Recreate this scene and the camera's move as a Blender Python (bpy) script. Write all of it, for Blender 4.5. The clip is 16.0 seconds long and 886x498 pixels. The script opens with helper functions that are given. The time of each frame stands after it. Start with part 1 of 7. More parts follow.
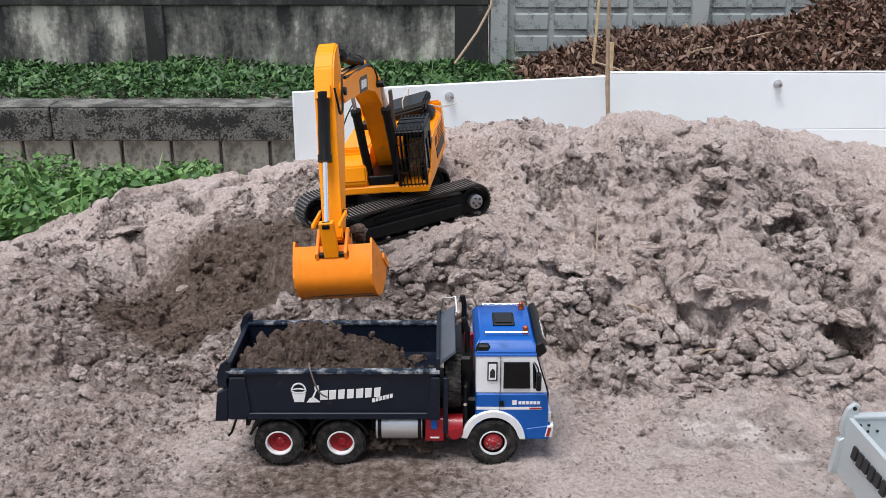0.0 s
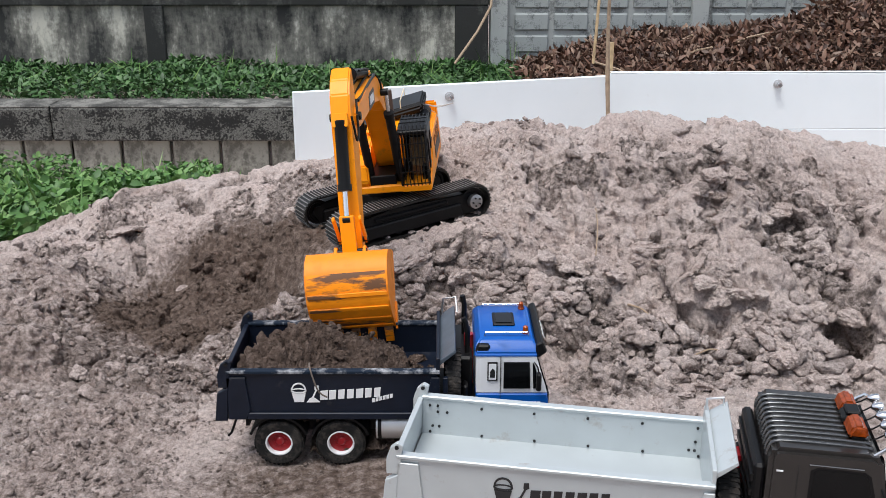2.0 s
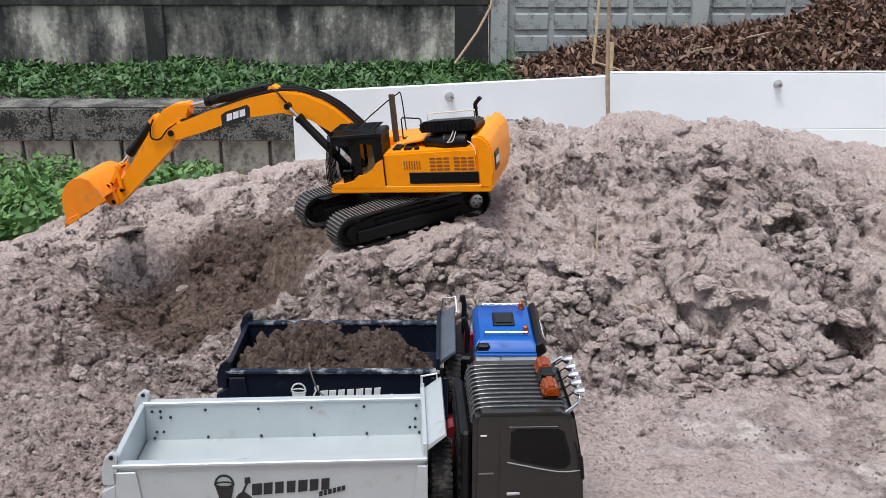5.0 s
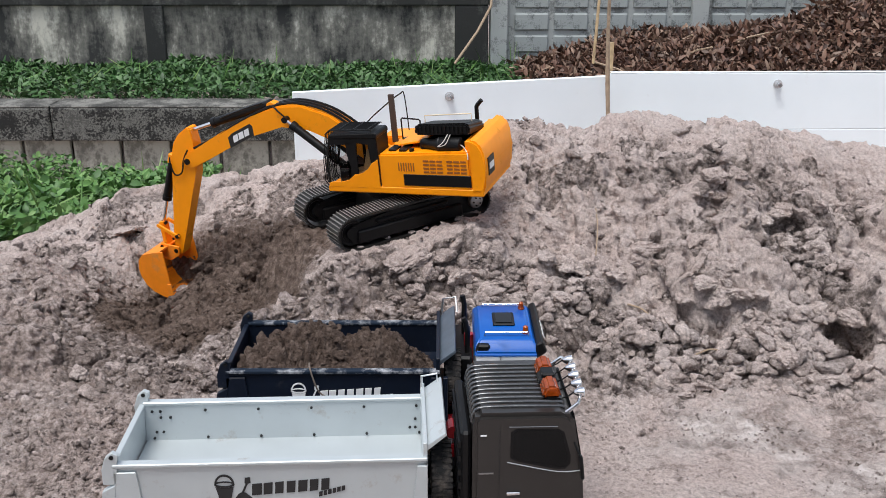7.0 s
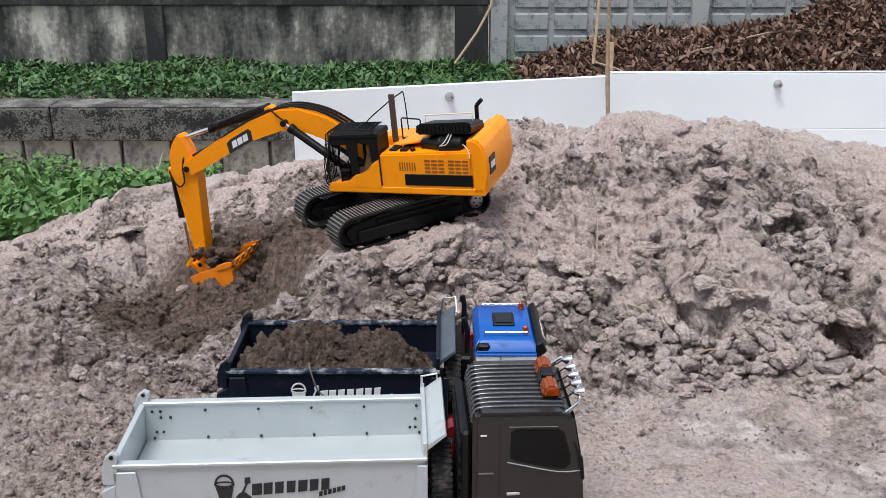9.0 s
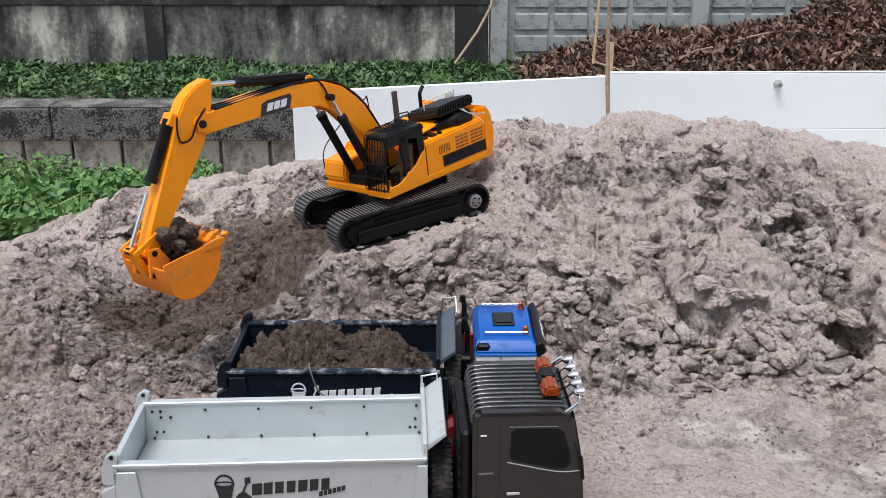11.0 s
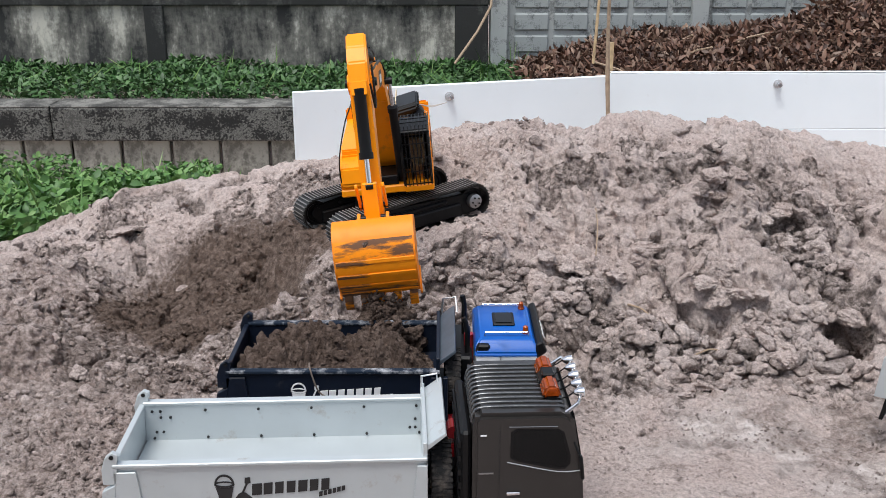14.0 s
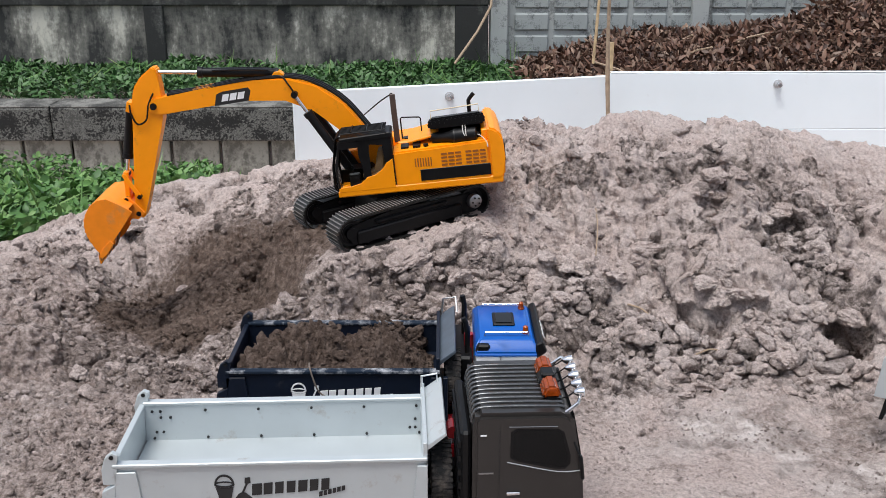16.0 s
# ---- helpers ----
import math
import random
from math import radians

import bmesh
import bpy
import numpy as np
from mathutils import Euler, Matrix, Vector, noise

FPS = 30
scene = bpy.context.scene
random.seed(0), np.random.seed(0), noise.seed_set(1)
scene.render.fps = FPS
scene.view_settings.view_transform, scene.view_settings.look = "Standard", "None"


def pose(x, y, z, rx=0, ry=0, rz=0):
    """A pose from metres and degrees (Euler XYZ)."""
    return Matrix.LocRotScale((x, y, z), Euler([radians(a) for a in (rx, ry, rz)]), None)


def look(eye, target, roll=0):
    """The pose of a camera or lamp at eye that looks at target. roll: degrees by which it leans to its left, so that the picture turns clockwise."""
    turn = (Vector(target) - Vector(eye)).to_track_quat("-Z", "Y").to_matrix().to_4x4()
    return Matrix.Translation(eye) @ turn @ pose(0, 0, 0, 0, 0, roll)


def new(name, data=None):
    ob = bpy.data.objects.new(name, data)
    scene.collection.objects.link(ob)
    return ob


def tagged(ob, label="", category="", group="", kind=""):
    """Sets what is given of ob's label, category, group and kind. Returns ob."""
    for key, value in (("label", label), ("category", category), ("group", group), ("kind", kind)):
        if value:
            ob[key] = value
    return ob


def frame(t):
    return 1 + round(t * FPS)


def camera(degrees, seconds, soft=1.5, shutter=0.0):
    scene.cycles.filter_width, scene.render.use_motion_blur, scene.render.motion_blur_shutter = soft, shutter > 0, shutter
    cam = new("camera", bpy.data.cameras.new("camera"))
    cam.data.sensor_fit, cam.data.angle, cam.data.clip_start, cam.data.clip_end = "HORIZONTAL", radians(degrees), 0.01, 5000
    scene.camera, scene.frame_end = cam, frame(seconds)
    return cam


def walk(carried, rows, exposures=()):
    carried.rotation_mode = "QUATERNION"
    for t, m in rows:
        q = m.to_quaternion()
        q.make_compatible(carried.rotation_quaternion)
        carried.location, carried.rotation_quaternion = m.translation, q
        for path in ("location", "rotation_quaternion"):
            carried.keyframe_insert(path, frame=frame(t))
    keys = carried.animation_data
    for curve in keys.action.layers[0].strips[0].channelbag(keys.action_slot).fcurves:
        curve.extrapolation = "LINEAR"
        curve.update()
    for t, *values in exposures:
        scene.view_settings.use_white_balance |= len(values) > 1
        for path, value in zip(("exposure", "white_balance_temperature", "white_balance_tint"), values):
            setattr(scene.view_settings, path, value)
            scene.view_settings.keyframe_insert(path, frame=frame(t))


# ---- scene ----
cam = camera(48.26, 16.0, soft=0.7)
EYE = pose(0, 0, 0.88, 70.5, 0, 0)
walk(cam, [(0, EYE), (16, EYE)])

# overcast daylight
world = bpy.data.worlds.new("world")
scene.world = world
world.use_nodes = True
wn, wl = world.node_tree.nodes, world.node_tree.links
sky = wn.new("ShaderNodeTexSky")
sky.sky_type, sky.sun_disc = "NISHITA", False
sky.sun_elevation, sky.sun_rotation = radians(70), radians(214)
grey = wn.new("ShaderNodeHueSaturation")
grey.inputs["Saturation"].default_value = 0.48
wl.new(sky.outputs[0], grey.inputs["Color"])
wl.new(grey.outputs[0], wn["Background"].inputs[0])
wn["Background"].inputs[1].default_value = 0.130
sun_data = bpy.data.lights.new("sun", "SUN")
sun_data.energy, sun_data.angle, sun_data.color = 2.0, radians(28), (1.0, 0.985, 0.965)
sun = new("sun", sun_data)
sun.matrix_world = look((-0.8, -1.2, 4.0), (0, 0, 0))
scene.view_settings.exposure = 0.64


# ---- materials ----
def mat(name, col, rough=0.5, metal=0.0, var=0.08, scale=40.0, bump=0.0, bscale=None, dirt=None, dirt_amt=0.0, dscale=9.0, spec=0.5, coat=0.0):
    """A surface: base colour with fine variation, optional dirt patches and fine relief, in object space."""
    m = bpy.data.materials.new(name)
    m.use_nodes = True
    n, l = m.node_tree.nodes, m.node_tree.links
    b = n["Principled BSDF"]
    tc = n.new("ShaderNodeTexCoord")
    nz = n.new("ShaderNodeTexNoise")
    nz.inputs["Scale"].default_value, nz.inputs["Detail"].default_value = scale, 5
    l.new(tc.outputs["Object"], nz.inputs["Vector"])
    hv = n.new("ShaderNodeHueSaturation")
    hv.inputs["Color"].default_value = (*col, 1)
    mr = n.new("ShaderNodeMapRange")
    mr.inputs["From Min"].default_value, mr.inputs["From Max"].default_value = 0.3, 0.7
    mr.inputs["To Min"].default_value, mr.inputs["To Max"].default_value = 1 - var, 1 + var
    l.new(nz.outputs[0], mr.inputs["Value"])
    l.new(mr.outputs[0], hv.inputs["Value"])
    out = hv.outputs[0]
    if dirt:
        dn = n.new("ShaderNodeTexNoise")
        dn.inputs["Scale"].default_value, dn.inputs["Detail"].default_value, dn.inputs["Roughness"].default_value = dscale, 8, 0.7
        l.new(tc.outputs["Object"], dn.inputs["Vector"])
        dr = n.new("ShaderNodeMapRange")
        dr.inputs["From Min"].default_value, dr.inputs["From Max"].default_value = 0.62 - 0.35 * dirt_amt, 0.8 - 0.25 * dirt_amt
        l.new(dn.outputs[0], dr.inputs["Value"])
        mx = n.new("ShaderNodeMix")
        mx.data_type = "RGBA"
        mx.inputs["B"].default_value = (*dirt, 1)
        l.new(dr.outputs[0], mx.inputs["Factor"])
        l.new(out, mx.inputs["A"])
        out = mx.outputs["Result"]
        rr = n.new("ShaderNodeMapRange")
        rr.inputs["To Min"].default_value, rr.inputs["To Max"].default_value = rough, 0.9
        l.new(dr.outputs[0], rr.inputs["Value"])
        l.new(rr.outputs[0], b.inputs["Roughness"])
    else:
        b.inputs["Roughness"].default_value = rough
    l.new(out, b.inputs["Base Color"])
    b.inputs["Metallic"].default_value = metal
    b.inputs["Specular IOR Level"].default_value = spec
    b.inputs["Coat Weight"].default_value = coat
    if bump:
        bn = n.new("ShaderNodeTexNoise")
        bn.inputs["Scale"].default_value, bn.inputs["Detail"].default_value = bscale or scale * 4, 6
        l.new(tc.outputs["Object"], bn.inputs["Vector"])
        bp = n.new("ShaderNodeBump")
        bp.inputs["Strength"].default_value, bp.inputs["Distance"].default_value = bump, 0.002
        l.new(bn.outputs[0], bp.inputs["Height"])
        l.new(bp.outputs[0], b.inputs["Normal"])
    return m


def cab_glass():
    m = bpy.data.materials.new("clear_cab_glass")
    m.use_nodes = True
    b = m.node_tree.nodes["Principled BSDF"]
    b.inputs["Base Color"].default_value = (0.55, 0.57, 0.58, 1)
    b.inputs["Transmission Weight"].default_value, b.inputs["Roughness"].default_value, b.inputs["IOR"].default_value = 1.0, 0.03, 1.1
    return m


M_CABGLASS = cab_glass()
M_ORANGE = mat("orange_paint", (0.98, 0.315, 0.003), 0.38, var=0.03, dirt=(0.50, 0.20, 0.03), dirt_amt=0.05, dscale=25, spec=0.28)
M_ORANGE_WORN = mat("worn_orange_paint", (0.92, 0.255, 0.012), 0.5, var=0.06, spec=0.3, dirt=(0.62, 0.24, 0.06), dirt_amt=0.25, dscale=22)
M_BLACK = mat("black_plastic", (0.005, 0.005, 0.0055), 0.42, var=0.2, spec=0.22)
M_TRACK = mat("track_steel", (0.008, 0.008, 0.008), 0.45, var=0.3, dirt=(0.10, 0.085, 0.075), dirt_amt=0.06, dscale=60, spec=0.35)
M_SHOE = mat("track_shoe_steel", (0.022, 0.021, 0.020), 0.4, metal=0.4, var=0.3, dirt=(0.16, 0.14, 0.12), dirt_amt=0.15, dscale=70)
M_WORN = mat("worn_bare_steel", (0.24, 0.23, 0.22), 0.5, metal=0.1, var=0.4, scale=150)
M_CHROME = mat("chrome", (0.75, 0.75, 0.76), 0.15, metal=1.0, var=0.03)
M_STEEL = mat("grey_steel", (0.35, 0.35, 0.36), 0.35, metal=0.9, var=0.1)
M_GLASS = mat("dark_glass", (0.004, 0.0045, 0.005), 0.08, var=0.02, spec=0.22)
M_NAVY = mat("navy_paint", (0.0045, 0.0085, 0.019), 0.45, var=0.15, dirt=(0.05, 0.05, 0.055), dirt_amt=0.07, dscale=30, bump=0.1, spec=0.3)
M_WORN_EDGE = mat("worn_metal_edge", (0.50, 0.51, 0.53), 0.6, var=0.3, scale=120, dirt=(0.010, 0.018, 0.032), dirt_amt=1.12, dscale=42, spec=0.2)
M_BLUE = mat("blue_paint", (0.002, 0.090, 0.39), 0.28, var=0.05, dirt=(0.04, 0.09, 0.22), dirt_amt=0.06, spec=0.35)
M_WHITE = mat("white_paint", (0.78, 0.79, 0.80), 0.35, var=0.03, dirt=(0.5, 0.46, 0.42), dirt_amt=0.08)
M_RED = mat("red_paint", (0.30, 0.008, 0.014), 0.35, var=0.06, coat=0.2)
M_ALU = mat("brushed_aluminium", (0.66, 0.67, 0.68), 0.38, metal=0.75, var=0.05, scale=15)
M_SILVER = mat("silver_white_paint", (0.51, 0.55, 0.56), 0.30, metal=0.3, var=0.05, scale=12, dirt=(0.36, 0.31, 0.27), dirt_amt=0.06, dscale=22)
M_GUN = mat("bronze_grey_paint", (0.034, 0.031, 0.029), 0.32, metal=0.4, var=0.05, coat=0.25)
M_RUBBER = mat("tyre_rubber", (0.010, 0.010, 0.010), 0.75, var=0.25, dirt=(0.085, 0.072, 0.063), dirt_amt=0.42, dscale=60, spec=0.3)
M_AMBER = mat("amber_lens", (0.24, 0.038, 0.002), 0.12, var=0.35, scale=160, spec=0.4)
M_CLEAR = mat("clear_lens", (0.80, 0.82, 0.84), 0.08, metal=0.6, var=0.03)
M_DECAL_W = mat("white_decal", (0.80, 0.80, 0.80), 0.45, var=0.04)
M_DECAL_K = mat("black_decal", (0.015, 0.015, 0.016), 0.45, var=0.05)
M_BOARD = mat("white_plastic_board", (0.87, 0.925, 0.945), 0.35, var=0.02, scale=6, dirt=(0.62, 0.60, 0.57), dirt_amt=0.06, dscale=5)
M_TWIG = mat("grey_brown_twig", (0.15, 0.12, 0.10), 0.8, var=0.3, scale=80, bump=0.4)
M_WOOD = mat("weathered_stick", (0.34, 0.25, 0.17), 0.75, var=0.25, scale=60, bump=0.4)


def smeared_paint():
    """Orange paint with soil smeared across the bucket's width."""
    m = mat("soil_smeared_paint", (0.95, 0.285, 0.006), 0.5, var=0.08, spec=0.3)
    n, l = m.node_tree.nodes, m.node_tree.links
    b = n["Principled BSDF"]
    clean = b.inputs["Base Color"].links[0].from_socket
    tc = n.new("ShaderNodeTexCoord")
    mp = n.new("ShaderNodeMapping")
    mp.inputs["Scale"].default_value = (26, 6, 26)
    l.new(tc.outputs["Object"], mp.inputs["Vector"])
    t = n.new("ShaderNodeTexNoise")
    t.inputs["Scale"].default_value, t.inputs["Detail"].default_value, t.inputs["Roughness"].default_value = 1.0, 7, 0.62
    l.new(mp.outputs[0], t.inputs["Vector"])
    r = n.new("ShaderNodeMapRange")
    r.inputs["From Min"].default_value, r.inputs["From Max"].default_value = 0.52, 0.58
    l.new(t.outputs[0], r.inputs["Value"])
    x = n.new("ShaderNodeMix")
    x.data_type = "RGBA"
    x.inputs["B"].default_value = (0.15, 0.072, 0.036, 1)
    l.new(r.outputs[0], x.inputs["Factor"])
    l.new(clean, x.inputs["A"])
    l.new(x.outputs["Result"], b.inputs["Base Color"])
    return m


M_SMEAR = smeared_paint()


def ground_material(name="dry_soil", wets=((0.066, 0.045, 0.035), (0.150, 0.108, 0.087), (0.320, 0.248, 0.212)), island=False):
    """Dry pinkish-grey soil, damp and dark in the digging pit; the same dark tone also paints shade."""
    m = bpy.data.materials.new(name)
    m.use_nodes = True
    n, l = m.node_tree.nodes, m.node_tree.links
    b = n["Principled BSDF"]
    tc = n.new("ShaderNodeNewGeometry")

    def noise_tex(scale, detail=8, rough=0.6):
        t = n.new("ShaderNodeTexNoise")
        t.inputs["Scale"].default_value, t.inputs["Detail"].default_value, t.inputs["Roughness"].default_value = scale, detail, rough
        l.new(tc.outputs["Position"], t.inputs["Vector"])
        return t.outputs[0]

    def ramp(src, *stops):
        r = n.new("ShaderNodeValToRGB")
        e = r.color_ramp.elements
        e[0].position, e[0].color = stops[0][0], (*stops[0][1], 1)
        e[1].position, e[1].color = stops[-1][0], (*stops[-1][1], 1)
        for p, c in stops[1:-1]:
            e.new(p).color = (*c, 1)
        l.new(src, r.inputs[0])
        return r.outputs[0]

    def mix(fac, a, c):
        x = n.new("ShaderNodeMix")
        x.data_type = "RGBA"
        l.new(fac, x.inputs["Factor"])
        l.new(a, x.inputs["A"])
        l.new(c, x.inputs["B"])
        return x.outputs["Result"]

    base = ramp(noise_tex(7), (0.3, (0.36, 0.282, 0.252)), (0.46, (0.60, 0.482, 0.438)), (0.58, (0.63, 0.532, 0.492)), (0.74, (0.78, 0.66, 0.615)))
    fine = ramp(noise_tex(120, 6, 0.7), (0.32, (0.15, 0.120, 0.108)), (0.5, (0.56, 0.466, 0.428)), (0.66, (0.80, 0.695, 0.657)))
    half = n.new("ShaderNodeValue")
    half.outputs[0].default_value = 0.5
    dry = mix(half.outputs[0], base, fine)
    inner = ramp(noise_tex(75, 8, 0.7), (0.32, (0.085, 0.067, 0.059)), (0.46, (0.255, 0.208, 0.188)), (0.60, (0.50, 0.418, 0.384)))
    shell = n.new("ShaderNodeAttribute")
    shell.attribute_name = "crust"
    edge = n.new("ShaderNodeMath")
    edge.operation, edge.use_clamp = "MULTIPLY_ADD", True
    l.new(noise_tex(30, 8, 0.7), edge.inputs[0])
    edge.inputs[1].default_value = 4.2
    eoff = n.new("ShaderNodeMath")
    eoff.operation = "MULTIPLY_ADD"
    l.new(shell.outputs["Fac"], eoff.inputs[0])
    eoff.inputs[1].default_value, eoff.inputs[2].default_value = 2.6, -2.9
    l.new(eoff.outputs[0], edge.inputs[2])
    dry = mix(edge.outputs[0], inner, dry)
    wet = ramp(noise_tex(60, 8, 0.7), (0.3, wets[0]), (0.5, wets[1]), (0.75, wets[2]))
    # damp soil, plus shade of a hollow and of the truck put into the colour
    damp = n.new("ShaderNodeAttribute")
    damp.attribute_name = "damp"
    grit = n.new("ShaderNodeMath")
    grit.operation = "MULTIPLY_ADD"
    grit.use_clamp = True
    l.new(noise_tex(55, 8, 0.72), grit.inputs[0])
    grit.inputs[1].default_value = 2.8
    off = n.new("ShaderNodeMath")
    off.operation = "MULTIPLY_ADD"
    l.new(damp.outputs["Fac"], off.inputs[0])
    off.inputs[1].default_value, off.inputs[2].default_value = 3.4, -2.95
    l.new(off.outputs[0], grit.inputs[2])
    dust = n.new("ShaderNodeAttribute")
    dust.attribute_name = "dust"
    powder = ramp(noise_tex(14, 10, 0.7), (0.36, (0.20, 0.162, 0.145)), (0.46, (0.44, 0.372, 0.342)), (0.54, (0.63, 0.545, 0.505)), (0.64, (0.80, 0.725, 0.69)))
    dd = n.new("ShaderNodeMath")
    dd.operation = "MULTIPLY_ADD"
    dd.use_clamp = True
    l.new(noise_tex(9, 8, 0.65), dd.inputs[0])
    dd.inputs[1].default_value = 1.8
    dof = n.new("ShaderNodeMath")
    dof.operation = "MULTIPLY_ADD"
    l.new(dust.outputs["Fac"], dof.inputs[0])
    dof.inputs[1].default_value, dof.inputs[2].default_value = 1.7, -1.62
    l.new(dof.outputs[0], dd.inputs[2])
    grain = n.new("ShaderNodeMix")
    grain.data_type, grain.blend_type = "RGBA", "MULTIPLY"
    grain.inputs["Factor"].default_value = 0.8
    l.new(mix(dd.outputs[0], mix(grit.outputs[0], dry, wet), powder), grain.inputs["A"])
    l.new(ramp(noise_tex(420, 4, 0.8), (0.32, (0.70, 0.69, 0.68)), (0.48, (1.0, 1.0, 1.0)), (0.68, (1.2, 1.2, 1.2))), grain.inputs["B"])
    tone = grain.outputs["Result"]
    if island:
        hv = n.new("ShaderNodeHueSaturation")
        mr = n.new("ShaderNodeMapRange")
        mr.inputs["To Min"].default_value, mr.inputs["To Max"].default_value = 0.72, 1.14
        l.new(tc.outputs["Random Per Island"], mr.inputs["Value"])
        l.new(mr.outputs[0], hv.inputs["Value"])
        l.new(tone, hv.inputs["Color"])
        tone = hv.outputs[0]
    l.new(tone, b.inputs["Base Color"])
    b.inputs["Roughness"].default_value = 0.95
    b.inputs["Specular IOR Level"].default_value = 0.2
    bp = n.new("ShaderNodeBump")
    bp.inputs["Strength"].default_value, bp.inputs["Distance"].default_value = 1.0, 0.0058
    l.new(noise_tex(190, 6, 0.75), bp.inputs["Height"])
    coarse = n.new("ShaderNodeBump")
    coarse.inputs["Strength"].default_value, coarse.inputs["Distance"].default_value = 1.0, 0.013
    l.new(noise_tex(58, 6, 0.65), coarse.inputs["Height"])
    l.new(coarse.outputs[0], bp.inputs["Normal"])
    l.new(bp.outputs[0], b.inputs["Normal"])
    return m


M_SOIL = ground_material()
M_STONE = ground_material("dry_soil_lumps", island=True)
M_LOAD = ground_material("fresh_damp_soil", ((0.052, 0.035, 0.027), (0.125, 0.088, 0.070), (0.28, 0.212, 0.178)))

EXX, EXY, EXZ, EXYAW, EXPITCH, EXROLL = -0.1150, 2.2984, 0.1446, -151.44, 5.60, 1.64


# ---- mesh helpers ----
def part(name, bm, material, parent=None, label="", smooth=False, bevel=0.0, seg=1):
    """Links a bmesh as one mesh object under a thing or a part."""
    if bevel:
        bmesh.ops.bevel(bm, geom=bm.edges[:], offset=bevel, segments=seg, affect="EDGES", clamp_overlap=True)
    me = bpy.data.meshes.new(name)
    bmesh.ops.recalc_face_normals(bm, faces=bm.faces[:])
    bm.to_mesh(me)
    bm.free()
    mats = material if isinstance(material, (list, tuple)) else [material]
    for q in mats:
        me.materials.append(q)
    if smooth:
        me.shade_smooth()
        me.set_sharp_from_angle(angle=radians(38))
    ob = new(name, me)
    if parent:
        ob.parent = parent
    if label:
        tagged(ob, label)
    return ob


def share(name, me, parent, m):
    ob = new(name, me)
    ob.parent = parent
    ob.matrix_basis = m
    return ob


def B(*boxes):
    """A bmesh of boxes, each x0, x1, y0, y1, z0, z1."""
    bm = bmesh.new()
    for b in boxes:
        add_box(bm, *b)
    return bm


def add_box(bm, x0, x1, y0, y1, z0, z1):
    v = [bm.verts.new((x, y, z)) for x in (x0, x1) for y in (y0, y1) for z in (z0, z1)]
    for f in ((0, 1, 3, 2), (4, 6, 7, 5), (0, 4, 5, 1), (2, 3, 7, 6), (0, 2, 6, 4), (1, 5, 7, 3)):
        bm.faces.new([v[i] for i in f])
    return bm


def add_prism(bm, pts, y0, y1, taper=1.0):
    """A polygon of (x, z), pushed from y0 to y1."""
    a = [bm.verts.new((x, y0, z)) for x, z in pts]
    b = [bm.verts.new((x, y1, z)) for x, z in pts]
    bm.faces.new(a)
    bm.faces.new(b[::-1])
    for i in range(len(pts)):
        j = (i + 1) % len(pts)
        bm.faces.new((a[i], b[i], b[j], a[j]))
    return bm


def P(pts, y0, y1):
    return add_prism(bmesh.new(), pts, y0, y1)


def add_tube(bm, pts, r, seg=8, radii=None):
    """A round bar along a line of points, closed at both ends."""
    pts = [Vector(p) for p in pts]
    rings = []
    for i, p in enumerate(pts):
        d = (pts[min(i + 1, len(pts) - 1)] - pts[max(i - 1, 0)]).normalized()
        a = d.orthogonal().normalized() if not rings else (ref - ref.dot(d) * d).normalized()
        ref, b = a, d.cross(a)
        rr = radii[i] if radii else r
        rings.append([bm.verts.new(p + rr * (math.cos(k) * a + math.sin(k) * b)) for k in (2 * math.pi * q / seg for q in range(seg))])
    for u, v in zip(rings, rings[1:]):
        for q in range(seg):
            bm.faces.new((u[q], u[(q + 1) % seg], v[(q + 1) % seg], v[q]))
    bm.faces.new(rings[0][::-1])
    bm.faces.new(rings[-1])
    return bm


def bend(pts, n=6):
    """A smooth line through the points."""
    p = [Vector(pts[0]), *map(Vector, pts), Vector(pts[-1])]
    out = []
    for a, b, c, d in zip(p, p[1:], p[2:], p[3:]):
        for k in range(n):
            t = k / n
            out.append(0.5 * (2 * b + (c - a) * t + (2 * a - 5 * b + 4 * c - d) * t * t + (3 * b - a - 3 * c + d) * t**3))
    return out + [p[-1]]


def T(pts, r, seg=8, radii=None):
    return add_tube(bmesh.new(), pts, r, seg, radii)


def lathe(prof, seg=32, cap=True):
    """A turned shape from (radius, height) pairs about the y axis."""
    bm = bmesh.new()
    rings = [[bm.verts.new((r * math.cos(2 * math.pi * k / seg), h, r * math.sin(2 * math.pi * k / seg))) for k in range(seg)] for r, h in prof]
    for u, v in zip(rings, rings[1:]):
        for k in range(seg):
            bm.faces.new((u[k], u[(k + 1) % seg], v[(k + 1) % seg], v[k]))
    if cap and prof[0][0] > 1e-6:
        bm.faces.new(rings[0][::-1])
    if cap and prof[-1][0] > 1e-6:
        bm.faces.new(rings[-1])
    bmesh.ops.remove_doubles(bm, verts=bm.verts[:], dist=1e-6)
    return bm


def thing(name, label, category, m=None, group="", kind=""):
    ob = new(name)
    ob.empty_display_size = 0.05
    if m is not None:
        ob.matrix_basis = m
    return tagged(ob, label, category, group, kind)


# ---- lattice noise for the ground ----
rng = np.random.default_rng(7)
LAT = rng.random((256, 256))


